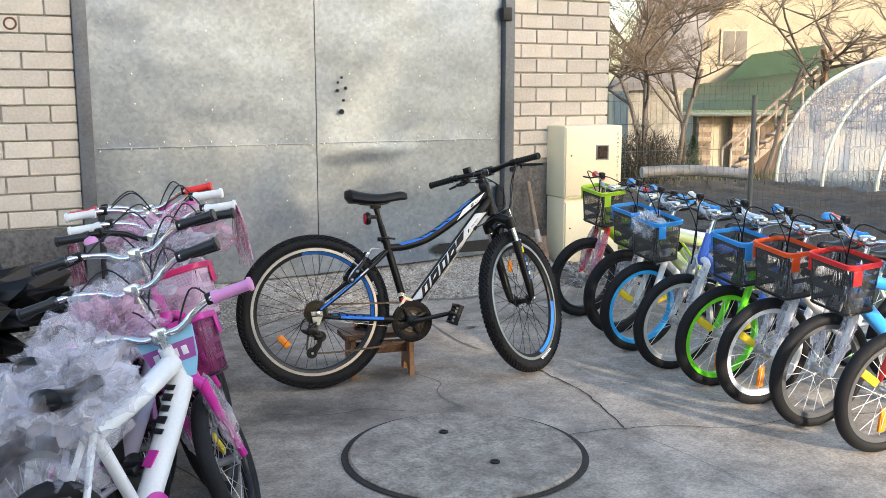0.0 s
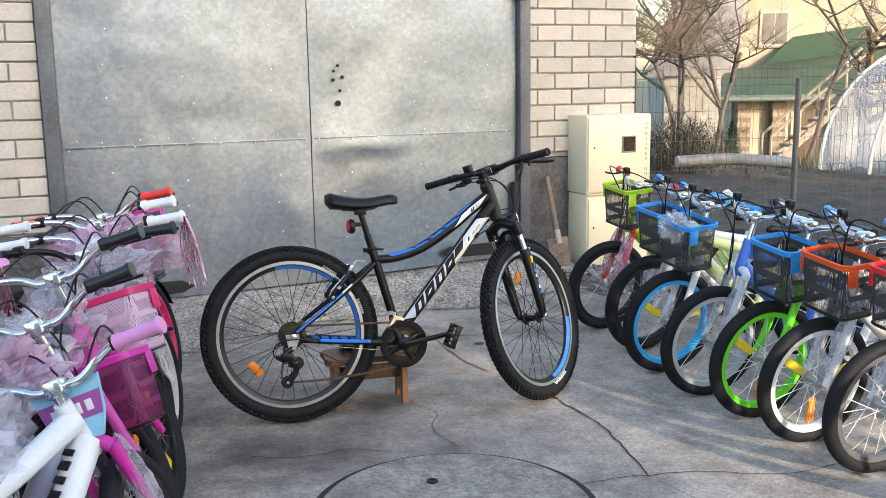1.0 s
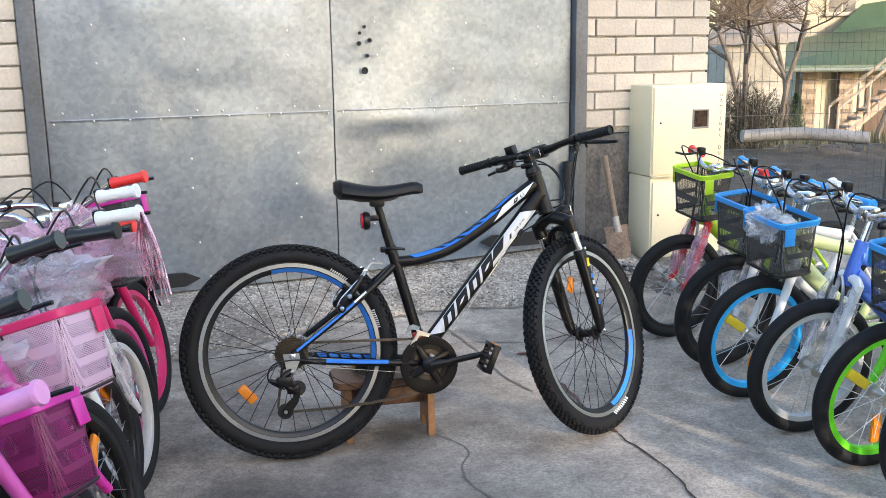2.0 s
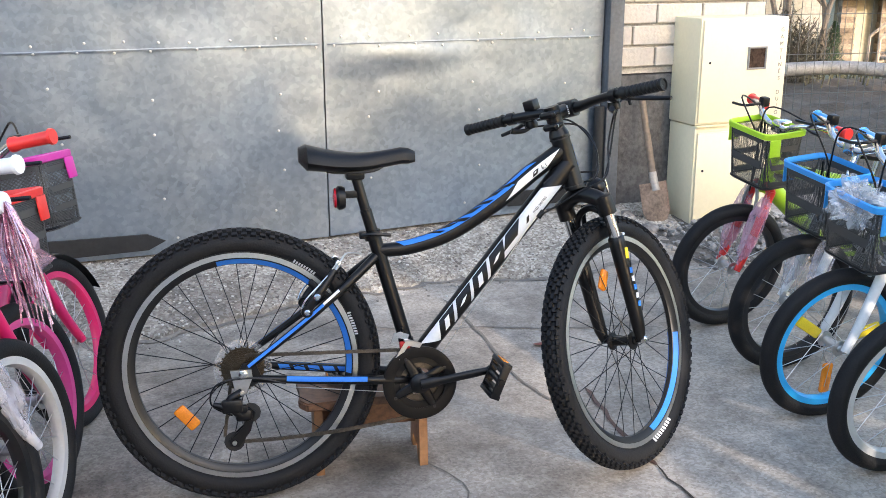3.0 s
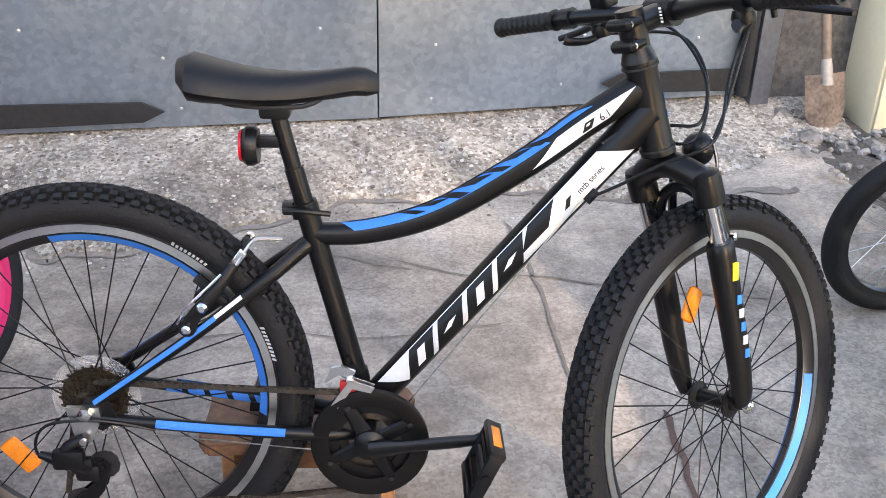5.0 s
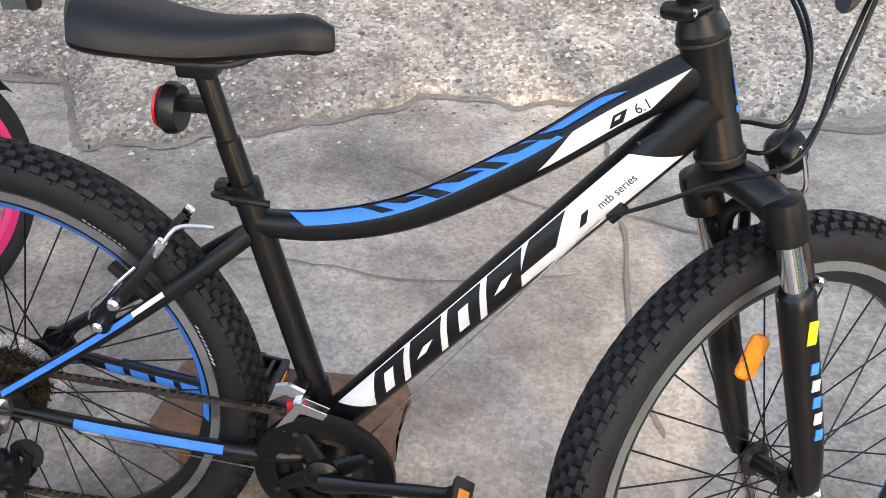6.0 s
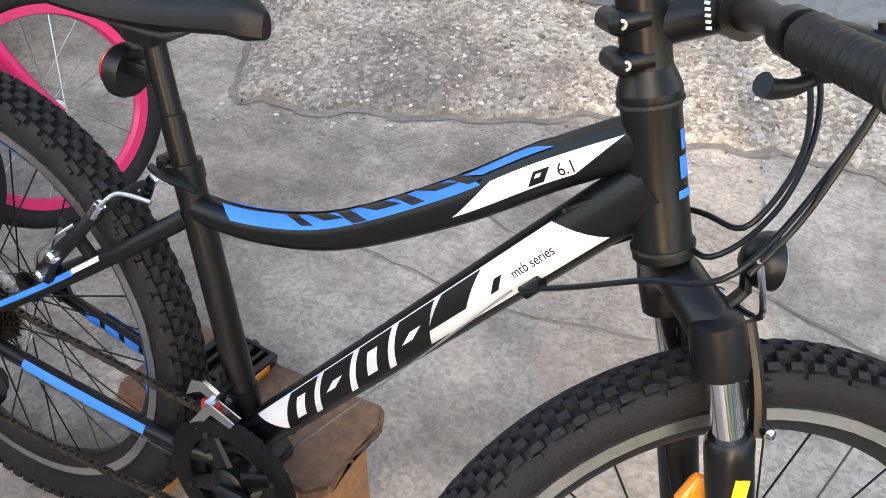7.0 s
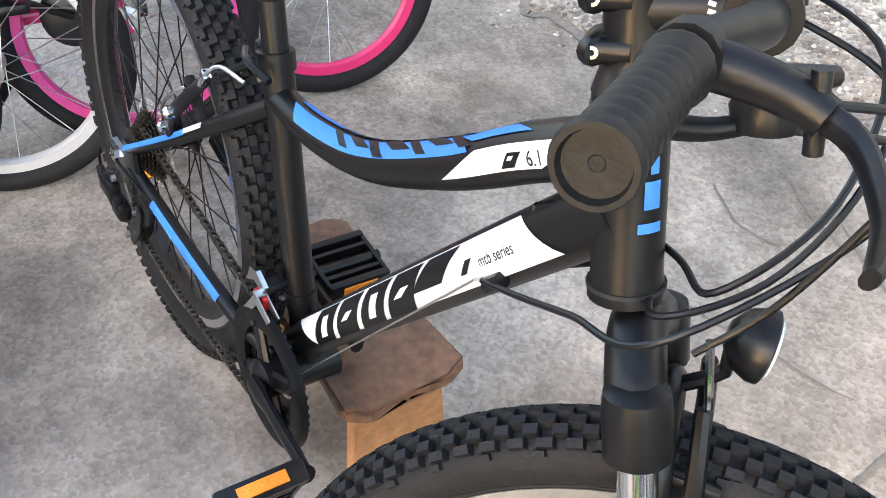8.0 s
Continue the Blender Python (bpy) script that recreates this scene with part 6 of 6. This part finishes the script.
def rubble():
    """A bank of dark earth with loose stones between the apron, the plinth and the cabinet."""
    bank = B()
    n = 26
    g = []
    for i in range(n + 1):
        row = []
        for k in range(n + 1):
            p = WALL @ Vector((2.98 + 0.95 * i / n, 4.98 + 0.80 * k / n, 0))
            e = min(1, min(i, n - i, k) / 5)
            row.append(bank.verts.new((p.x, p.y, hill(p.x, p.y) - 0.012 + e * (0.03 + 0.03 * noise.noise(p * 6) + 0.018 * noise.noise(p * 19)))))
        g.append(row)
    for i in range(n):
        for k in range(n):
            bank.faces.new((g[i][k], g[i + 1][k], g[i + 1][k + 1], g[i][k + 1]))
    tagged(part("earth_bank", bank, mat("grey_earth", (0.14, 0.12, 0.10), 0.95, 0, 0.45, 9, 70, 0.9)), "bank of grey earth beside the apron", "earth", kind="structure")
    rnd = random.Random(4)
    bm = B()
    for k in range(420):
        x, y = rnd.uniform(2.98, 3.85), rnd.uniform(5.0, 5.78)
        if y > 5.57 and x > 3.29:
            continue
        p = WALL @ Vector((x, y, 0))
        r = rnd.uniform(0.006, 0.022) * (1.6 if rnd.random() < 0.12 else 1)
        c = bmesh.ops.create_icosphere(bm, subdivisions=1, radius=r, matrix=Matrix.Translation((p.x, p.y, hill(p.x, p.y) + 0.02 + r * 0.3)) @ Matrix.Rotation(rnd.uniform(0, 6), 4, "Z") @ Matrix.Diagonal((1, rnd.uniform(0.6, 1), rnd.uniform(0.45, 0.8), 1)))
        for v in c["verts"]:
            v.co += Vector((rnd.uniform(-1, 1), rnd.uniform(-1, 1), rnd.uniform(-1, 1))) * r * 0.18
    o = part("gravel", bm, speckled("gravel_stone", (0.28, 0.26, 0.24), (0.14, 0.13, 0.12), (0.5, 0.48, 0.45), 40), flat=True)
    tagged(o, "loose grey gravel and rubble by the plinth", "gravel", kind="stuff")


rubble()


def stone(x, y, r, seed):
    x, y = (WALL @ Vector((x, y, 0))).to_2d()
    bm = B()
    bmesh.ops.create_icosphere(bm, subdivisions=2, radius=r)
    for v in bm.verts:
        v.co *= 1 + 0.5 * noise.noise(v.co / r * 0.9 + Vector((seed * 7, 0, 0)))
        v.co.z *= 0.65
    o = part("stone", bm, speckled("field_stone", (0.24, 0.22, 0.20), (0.12, 0.11, 0.1), (0.42, 0.4, 0.37), 50), m=Matrix.Translation((x, y, hill(x, y) + r * 0.35)), flat=True)
    tagged(o, "rough grey stone beside the garage plinth", "stone", "loose stones")


for k, (x, y, r) in enumerate(((3.06, 5.72, 0.07), (3.20, 5.70, 0.05), (3.08, 5.56, 0.045), (3.26, 5.45, 0.04), (3.36, 5.40, 0.035), (3.14, 5.44, 0.03))):
    stone(x, y, r, k)
bm = B()
prism(bm, [(-0.03, 0), (-0.015, 0.018), (0.01, 0.02), (0.035, 0.004), (0.012, -0.016), (-0.012, -0.014)], 0.0015, Matrix.Rotation(radians(80), 4, "X"))
tagged(part("leaf", bm, mat("dead_leaf", (0.22, 0.07, 0.05), 0.8, 0, 0.3, 30, 90, 0.2), m=Matrix.Translation((2.27, 4.80, 0.008))), "dead reddish leaf lying on the concrete", "leaf")
bm = tube(B(), [(3.97, 6.6, -0.1), (3.97, 6.6, 1.56)], 0.034, 12)
tagged(part("gate_post", bm, TARBAR), "dark steel post behind the garage corner", "post")


# ---- fence ----
def fence():
    th = empty("wire_fence", pose(3.82, 6.32, 0), "grey welded wire mesh fence with steel posts", "fence")
    wire = mat("grey_wire", (0.13, 0.135, 0.13), 0.5, 0.5, 0.1, 9, 90, 0)
    for p in range(3):
        x0 = 0.12 + 2.5 * p - 1.3
        x0, x1 = max(0.0, x0), x0 + 2.46
        bm = B()
        for k in range(int((x1 - x0) / 0.05) + 1):
            x = x0 + 0.05 * k
            tube(bm, [(x, 0, 0.02), (x, 0, 1.36)], 0.0019, 4, caps=False)
        for z in (0.05, 0.25, 0.45, 0.65, 0.85, 1.05, 1.22, 1.27, 1.33):
            tube(bm, [(x0, -0.004, z), (x1, -0.004, z)], 0.0019, 4, caps=False)
        part("mesh_panel", bm, wire, th)
        part("post", tube(B(), [(x1 + 0.02, 0.0, -0.1), (x1 + 0.02, 0.0, 1.26)], 0.021, 10), wire, th)


fence()


# ---- back gardens ----
def polytunnel():
    th = empty("polytunnel", pose(0, 0, 0), "arched plastic film greenhouse with white ribs", "greenhouse")
    foot = far(5.75, 17, -0.38)
    ax, ac = Vector((-0.1, -0.995, 0)), Vector((0.995, -0.1, 0))
    W, H, L, n = 5.6, 2.25, 4.05, 24

    def arch(s, g=1.0):
        return [foot + ax * s + ac * (W / 2 - W / 2 * g * math.copysign(abs(math.cos(t)) ** 0.85, math.cos(t))) + Vector((0, 0, H * g * math.sin(t) ** 0.9)) for t in (math.pi * k / n for k in range(n + 1))]
    bm = B()
    rows = [[bm.verts.new(p + Vector((0, 0, 0.025 * noise.noise(p * 3)))) for p in arch(L * i / 12)] for i in range(13)]
    for a, b in zip(rows, rows[1:]):
        for k in range(n):
            bm.faces.new((a[k], a[k + 1], b[k + 1], b[k]))
    c = bm.verts.new(foot + ac * W / 2)
    for k in range(n):
        bm.faces.new((c, rows[0][k], rows[0][k + 1]))
    part("film", bm, seethrough("greenhouse_film", (0.26, 0.29, 0.34), 0.48, 0.18, cloud=1.1), th, "cloudy bluish plastic film")
    for i in range(4):
        part("rib", tube(B(), arch(L * i / 3, 1.006), 0.03, 6), paint(0.55, 0.55, 0.48), th, "white plastic rib")


polytunnel()
YELLOWBRICK = mat("yellow_render_brick", (0.225, 0.20, 0.148), 0.9, 0, 0.2, 1.2, 18, 0.2)
GREENROOF = mat("green_metal_roof", (0.028, 0.055, 0.030), 0.5, 0.1, 0.25, 1.5, 20, 0.1)
GREYROOF = mat("grey_slate_roof", (0.16, 0.145, 0.135), 0.8, 0, 0.25, 1.5, 14, 0.3)
PANE = mat("dark_window_pane", (0.04, 0.037, 0.035), 0.4, 0, 0.3, 3, 30, 0)
DARKSTONE = mat("dark_pillar_stone", (0.13, 0.10, 0.075), 0.9, 0, 0.5, 3, 12, 0.4)
AX = Matrix(((0.951, 0.308, 0, 0.45), (-0.308, 0.951, 0, -0.33), (0, 0, 1, 0), (0, 0, 0, 1)))


def block(bm, x0, x1, y0, y1, z0, z1):
    return box(bm, ((x0 + x1) / 2, (y0 + y1) / 2, (z0 + z1) / 2), (x1 - x0, y1 - y0, z1 - z0))


def big_house():
    th = empty("house", AX, "yellow brick gabled house beyond the garden", "house")
    x0, x1, y0, ev, apex = 8.3, 21, 40, 1.7, 8.2
    xm = (x0 + x1) / 2
    bm = prism(B(), [(x0, -2.2), (x1, -2.2), (x1, ev), (xm, apex), (x0, ev)], 7, Matrix.Translation((0, y0 + 3.5, 0)))
    part("wall", bm, YELLOWBRICK, th, flat=True)
    for xa, xb in ((x0 - 0.5, xm), (x1 + 0.5, xm)):
        za = ev - 0.5 * (apex - ev) / (xm - x0)
        bm = prism(B(), [(xa, za + 0.02), (xb, apex + 0.02), (xb, apex + 0.28), (xa, za + 0.24)], 7.8, Matrix.Translation((0, y0 + 3.4, 0)))
        part("roof", bm, GREYROOF, th, "weathered grey roof slope", flat=True)
    for x, z, w, h in ((11.6, 2.95, 1.0, 1.2), (18.2, 0.0, 1.1, 1.3)):
        wf = part("window", box(B(), (x, y0 - 0.02, z), (w + 0.16, 0.10, h + 0.16)), paint(0.22, 0.18, 0.14), th, "brown framed window")
        for k in (-1, 1):
            part("pane", box(B(), (x + k * w / 4, y0 - 0.075, z), (w / 2 - 0.05, 0.02, h - 0.04)), PANE, wf)
        part("sill", box(B(), (x, y0 - 0.09, z - h / 2 - 0.1), (w + 0.3, 0.16, 0.06)), GREYROOF, wf)
    part("chimney", block(B(), 12.4, 13.0, y0 + 2, y0 + 2.6, 5.5, 8.6), YELLOWBRICK, th)


def porch_house():
    th = empty("porch", AX, "pale porch with a green metal roof and dark stone pillars", "porch")
    part("wall", block(B(), 8.9, 15.5, 35.4, 39.9, -2.1, 0.5), mat("cream_render", (0.29, 0.265, 0.20), 0.9, 0, 0.15, 1, 12, 0.1), th, flat=True)
    bm = B()
    a = [(7.8, 34.2, 0.40), (13.4, 34.2, 0.40), (16.4, 39.0, 2.1), (9.6, 39.0, 1.25)]
    vs = [bm.verts.new(p) for p in a] + [bm.verts.new((x, y, z + 0.14)) for x, y, z in a]
    for f in ((0, 1, 2, 3), (4, 5, 6, 7), (0, 1, 5, 4), (1, 2, 6, 5), (2, 3, 7, 6), (3, 0, 4, 7)):
        bm.faces.new([vs[i] for i in f])
    part("roof", bm, GREENROOF, th, "dark green roof slope", flat=True)
    bm = B()
    for k in range(1, 12):
        q = k / 12
        tube(bm, [(7.8 + 5.6 * q, 34.2, 0.55), (9.6 + 6.8 * q, 39.0, 1.39 + 0.85 * q)], 0.03, 4)
    part("roof_seam", bm, GREENROOF, th)
    bm = B()
    a = [(11.0, 38.9, 1.45), (15.2, 38.9, 2.0), (15.2, 41.5, 4.3), (14.5, 41.5, 4.2)]
    vs = [bm.verts.new(p) for p in a] + [bm.verts.new((x, y + 0.1, z + 0.12)) for x, y, z in a]
    for f in ((0, 1, 2, 3), (4, 5, 6, 7), (0, 1, 5, 4), (1, 2, 6, 5), (2, 3, 7, 6), (3, 0, 4, 7)):
        bm.faces.new([vs[i] for i in f])
    part("upper_roof", bm, GREENROOF, th, "steep dark green upper roof", flat=True)
    part("gutter", tube(B(), [(7.7, 34.1, 0.40), (13.5, 34.1, 0.40)], 0.07, 8), paint(0.1, 0.12, 0.1), th)
    for x in (9.25, 10.45, 12.5):
        pl = part("pillar", block(B(), x - 0.22, x + 0.22, 35.0, 35.38, -2.1, 0.42), DARKSTONE, th, "dark coursed stone pillar")
        for k in range(7):
            part("course", block(B(), x - 0.24, x + 0.24, 34.98, 35.4, -1.9 + 0.33 * k, -1.74 + 0.33 * k), mat("pale_course", (0.20, 0.16, 0.12), 0.9, 0, 0.3, 4, 20, 0.3) if k == 0 else bpy.data.materials["pale_course"], pl)
    part("door", block(B(), 11.2, 12.0, 35.34, 35.42, -2.0, 0.1), paint(0.05, 0.028, 0.018), th, "dark brown door")


def wooden_stair():
    th = empty("wooden_stair", AX, "weathered wooden outdoor stair with a handrail", "stair")
    tim = mat("weathered_timber", (0.24, 0.19, 0.15), 0.85, 0, 0.25, 4, 40, 0.3)
    p0, p1 = Vector((8.6, 30, -1.5)), Vector((11.0, 30, 0.7))
    for y in (-0.45, 0.45):
        part("stringer", tube(B(), [p0 + Vector((0, y, 0)), p1 + Vector((0, y, 0))], 0.09, 4, flat=0.4), tim, th)
        part("handrail", tube(B(), [p0 + Vector((0, y, 0.95)), p1 + Vector((0.4, y, 1.25))], 0.045, 6), tim, th)
        for k in range(4):
            q = p0.lerp(p1, k / 3) + Vector((0, y, 0))
            part("post", tube(B(), [q, q + Vector((0, 0, 1.0))], 0.04, 6), tim, th)
    for k in range(9):
        q = p0.lerp(p1, (k + 0.5) / 9)
        part("tread", box(B(), q + Vector((0, 0, 0.04)), (0.30, 0.9, 0.05)), tim, th)
    part("landing", box(B(), p1 + Vector((1.0, 0, 0.02)), (2.0, 1.2, 0.12)), paint(0.7, 0.6, 0.4), th)


big_house()
porch_house()
wooden_stair()


def bare_tree(name, base, height, r, spread, depth, seed, bark, twig, label, twigs=5, lean=(0, 0), bole=0.42):
    """Forked limbs that taper into a haze of fine twigs."""
    rnd = random.Random(seed)
    th = empty(name, Matrix.Translation(base), label, "tree")
    tb, wb = B(), B()

    def grow(p, d, ln, rad, lev):
        pts, q, dd = [p], p, d
        for k in range(4):
            dd = (dd + Vector((rnd.uniform(-1, 1), rnd.uniform(-1, 1), rnd.uniform(-0.4, 0.7))) * 0.16).normalized()
            q = q + dd * ln / 4
            pts.append(q)
        bm = tb if lev < 3 else wb
        tube(bm, pts, [rad, rad * 0.62], 7 if lev < 2 else 4 if lev < 3 else 3, caps=lev < 2)
        if lev >= depth:
            return
        for k in range(3 if lev < 2 else twigs):
            a = rnd.uniform(0, 2 * math.pi)
            o = Vector((math.cos(a), math.sin(a), rnd.uniform(-0.35, 0.6)))
            grow(pts[rnd.choice((2, 3, 4))], (dd * (1 - spread) + o * spread).normalized(), ln * rnd.uniform(0.5, 0.75), rad * 0.55, lev + 1)
    grow(Vector((0, 0, -0.1)), Vector((lean[0], lean[1], 1)).normalized(), height * bole, r, 0)
    part("trunk", tb, bark, th)
    part("crown", wb, twig, th, "haze of bare twigs")


BARK = mat("brown_bark", (0.075, 0.060, 0.048), 0.9, 0, 0.35, 4, 40, 0.5)
TWIG = mat("yellow_brown_twigs", (0.062, 0.045, 0.028), 0.9, 0, 0.3, 4, 40, 0)
GREYTWIG = mat("grey_brown_twigs", (0.055, 0.044, 0.034), 0.9, 0, 0.3, 4, 40, 0)
bare_tree("willow", far(4.0, 20, -0.7), 6.6, 0.06, 0.55, 5, 3, BARK, TWIG, "bushy willow with a haze of brown twigs", 8, (0, 0), 0.36)
bare_tree("willow", far(4.7, 23, -0.9), 8.0, 0.06, 0.5, 5, 13, BARK, TWIG, "bushy willow with a haze of brown twigs", 8, (0, 0), 0.36)
bare_tree("fruit_tree", far(7.3, 30, -1.3), 8.0, 0.075, 0.5, 5, 7, BARK, GREYTWIG, "bare fruit tree in front of the house", 4)
bare_tree("fruit_tree", far(8.45, 22, -0.8), 5.2, 0.15, 0.6, 5, 21, mat("orange_bark", (0.13, 0.075, 0.045), 0.9, 0, 0.35, 4, 40, 0.5), GREYTWIG, "thick-trunked bare fruit tree behind the greenhouse", 4)
bare_tree("fruit_tree", far(8.8, 27, -1.1), 8.0, 0.075, 0.6, 5, 33, BARK, GREYTWIG, "bare fruit tree in front of the house", 4, (0.4, 0))
bare_tree("fruit_tree", far(6.3, 27, -1.2), 7.6, 0.08, 0.5, 5, 52, BARK, GREYTWIG, "bare fruit tree beside the outbuilding", 5)
bare_tree("willow", far(3.45, 17, -0.5), 5.8, 0.055, 0.55, 5, 61, BARK, TWIG, "bushy willow with a haze of brown twigs", 8, (0, 0), 0.36)
bare_tree("fruit_tree", far(10.6, 26, -1.1), 8.5, 0.09, 0.6, 5, 41, BARK, GREYTWIG, "bare fruit tree beside the house", 4)


def conifer(base, h, seed):
    rnd = random.Random(seed)
    th = empty("conifer", Matrix.Translation(base), "small dark green cone-shaped conifer", "tree")
    part("trunk", tube(B(), [(0, 0, -0.1), (0, 0, h * 0.8)], [0.04, 0.01], 6), BARK, th)
    bm = B()
    for k in range(1500):
        z = h * rnd.random() ** 1.3
        r = 0.30 * h * (1 - z / h) ** 0.8 * rnd.uniform(0.5, 1.05) + 0.01
        a = rnd.uniform(0, 2 * math.pi)
        c = Vector((r * math.cos(a), r * math.sin(a), z))
        d = Vector((math.cos(a), math.sin(a), 0.9)) * rnd.uniform(0.05, 0.09)
        s = Vector((-math.sin(a), math.cos(a), 0)) * 0.022
        bm.faces.new([bm.verts.new(v) for v in (c - s, c + s, c + d)])
    part("crown", bm, mat("conifer_green", (0.028, 0.06, 0.028), 0.8, 0, 0.4, 6, 60, 0), th, flat=True)


conifer(far(8.6, 34, -1.85), 1.5, 2)


def shrub(base, w, h, seed):
    rnd = random.Random(seed)
    th = empty("shrub", Matrix.Translation(base), "dark leafless shrub tangled beside the fence", "shrub", "garden shrubs")
    stems, tw = B(), B()
    for k in range(9):
        a = rnd.uniform(0, 6.28)
        e = Vector((w * 0.5 * math.cos(a), w * 0.5 * math.sin(a), h * rnd.uniform(0.6, 1)))
        tube(stems, smooth_path([(0, 0, -0.05), e * 0.5 + Vector((0, 0, 0.1)), e], 3), [0.016, 0.006], 5)
    for k in range(2600):
        a, q = rnd.uniform(0, 6.28), rnd.random() ** 0.5
        c = Vector((w * q * math.cos(a) * 0.6, w * q * math.sin(a) * 0.6, h * rnd.random() * (1 - 0.45 * q)))
        d = Vector((rnd.uniform(-1, 1), rnd.uniform(-1, 1), rnd.uniform(-0.2, 1))).normalized() * rnd.uniform(0.06, 0.2)
        p = d.cross(Vector((0.3, 0.2, 1))).normalized() * rnd.uniform(0.004, 0.014)
        tw.faces.new([tw.verts.new(v) for v in (c - p, c + p, c + d)])
    part("stem", stems, BARK, th)
    part("crown", tw, mat("dark_brush", (0.045, 0.040, 0.026), 0.9, 0, 0.4, 6, 60, 0), th, flat=True)


shrub(far(3.3, 16.5, -0.4), 0.9, 1.25, 1)
shrub(far(3.75, 18.5, -0.55), 1.0, 1.1, 2)
shrub(far(6.1, 27, -1.25), 1.3, 1.5, 3)
bm = tube(B(), smooth_path([far(3.0, 15, 0.04), far(3.8, 15.1, 0.06), far(4.6, 14.8, 0.02)], 8), 0.085, 12)
tagged(part("cloche", bm, mat("dirty_white_film", (0.20, 0.20, 0.20), 0.5, 0, 0.3, 6, 40, 0.3)), "low white film tunnel lying on the soil", "garden tunnel")


def low_shed():
    th = empty("shed", AX, "grey-white brick outbuilding under a steep grey roof", "shed")
    part("wall", block(B(), 5.75, 7.45, 31, 34, -1.9, 1.2), mat("whitewashed_brick", (0.25, 0.235, 0.205), 0.9, 0, 0.25, 2, 14, 0.2), th, flat=True)
    bm = B()
    lo = [bm.verts.new(p) for p in ((5.2, 30.7, 1.2), (7.7, 30.7, 1.3), (9.1, 34, 4.6), (7.0, 34, 4.6))]
    hi = [bm.verts.new(v.co + Vector((0, 0.05, 0.22))) for v in lo]
    bm.faces.new(lo)
    bm.faces.new(hi)
    for k in range(4):
        bm.faces.new((lo[k], lo[(k + 1) % 4], hi[(k + 1) % 4], hi[k]))
    part("roof", bm, GREYROOF, th, flat=True)


low_shed()
bm = B()
rnd = random.Random(8)
for k in range(2600):
    c = far(rnd.uniform(2.5, 14), rnd.uniform(15.5, 33), 0)
    c.z = terrain(c.x, c.y) - 0.02
    h = rnd.uniform(0.08, 0.4)
    s = Vector((rnd.uniform(-1, 1), rnd.uniform(-1, 1), 0)).normalized() * 0.02
    bm.faces.new([bm.verts.new(v) for v in (c - s, c + s, c + Vector((rnd.uniform(-0.1, 0.1), rnd.uniform(-0.1, 0.1), h)))])
tagged(part("grass", bm, mat("dry_grass", (0.075, 0.068, 0.035), 0.9, 0, 0.4, 1, 20, 0), flat=True), "tufts of dry winter grass and weeds", "grass", kind="stuff")


# ---- unseen houses added behind the camera to keep the sun off the yard ----
def sun_blocking_house(outline, xs, label):
    th = empty("house", pose(0, 0, 0), label, "house")
    rend = mat("grey_render", (0.42, 0.39, 0.35), 0.9, 0, 0.15, 1, 14, 0.15)
    part("wall", prism(B(), outline, 6.4, Matrix.Translation((0, 0, 3.15)) @ Matrix.Rotation(radians(-90), 4, "X")), rend, th, flat=True)
    part("roof", prism(B(), outline, 0.3, Matrix.Translation((0, 0, 6.5)) @ Matrix.Rotation(radians(-90), 4, "X")), GREYROOF, th, flat=True)
    for x in xs:
        w = part("window", box(B(), (x, -8.48, 2.0), (1.3, 0.08, 1.4)), WHITE, th)
        part("pane", box(B(), (x, -8.43, 2.0), (1.14, 0.03, 1.24)), PANE, w)


sun_blocking_house([(-7, -8.5), (6.35, -8.5), (9.15, -16), (-7, -16)], (-4, -0.5, 3), "unseen plain rendered house added to shade the yard")
sun_blocking_house([(9.0, -8.5), (17, -8.5), (19.8, -16), (11.8, -16)], (9.4, 13.5), "unseen plain rendered house added to shade the garden soil")
# added out of view: its opening shapes the sun streak on the yard
bm = B()
block(bm, 6.35, 6.8, -8.6, -8.3, -0.1, 6.6)
block(bm, 8.8, 9.0, -8.6, -8.3, -0.1, 6.6)
block(bm, 6.8, 8.8, -8.6, -8.3, 3.85, 6.6)
tagged(part("gateway", bm, MORTAR, flat=True), "unseen wall added between the two houses, open for a streak of sun", "gateway", kind="structure")


# ---- bricks ----
def lay_bricks():
    meshes = {}
    rnd = random.Random(12)

    def brick(ln):
        ln = round(ln, 3)
        if ln not in meshes:
            bm = box(B(), (ln / 2, 0.03, 0.0435), (ln, 0.08, 0.087), bevel=0.0)
            bmesh.ops.bevel(bm, geom=[e for e in bm.edges], offset=0.004, segments=1, affect="EDGES")
            me = bpy.data.meshes.new("brick")
            bm.to_mesh(me)
            bm.free()
            me.materials.append(BRICK)
            meshes[ln] = me
        return meshes[ln]
    for x0, x1, z0, top, P, odd, even in ((-1.275, 0.227, 0.552, 1.513, 0.0955, 0.0, 0.12), (3.022, 3.816, 0.798, 1.814, 0.098, 0.06, 0.185)):
        z, k = top + 10 * P, 0
        while z - P > z0 - 0.05:
            z -= P
            k += 1
            x = x0
            first = odd if k % 2 else even
            while x < x1 - 0.03:
                ln = min((first if first and x == x0 else 0.24), x1 - x)
                if x1 - x - ln < 0.045:
                    ln = x1 - x
                zb = max(z, z0)
                o = new("brick", brick(ln))
                o.parent = garage
                o.matrix_local = Matrix.Translation((x, WY + rnd.uniform(-0.003, 0.002), zb)) @ Matrix.Diagonal((1, 1, 1 if z >= z0 else 0.6, 1))
                x += ln + 0.0085


lay_bricks()
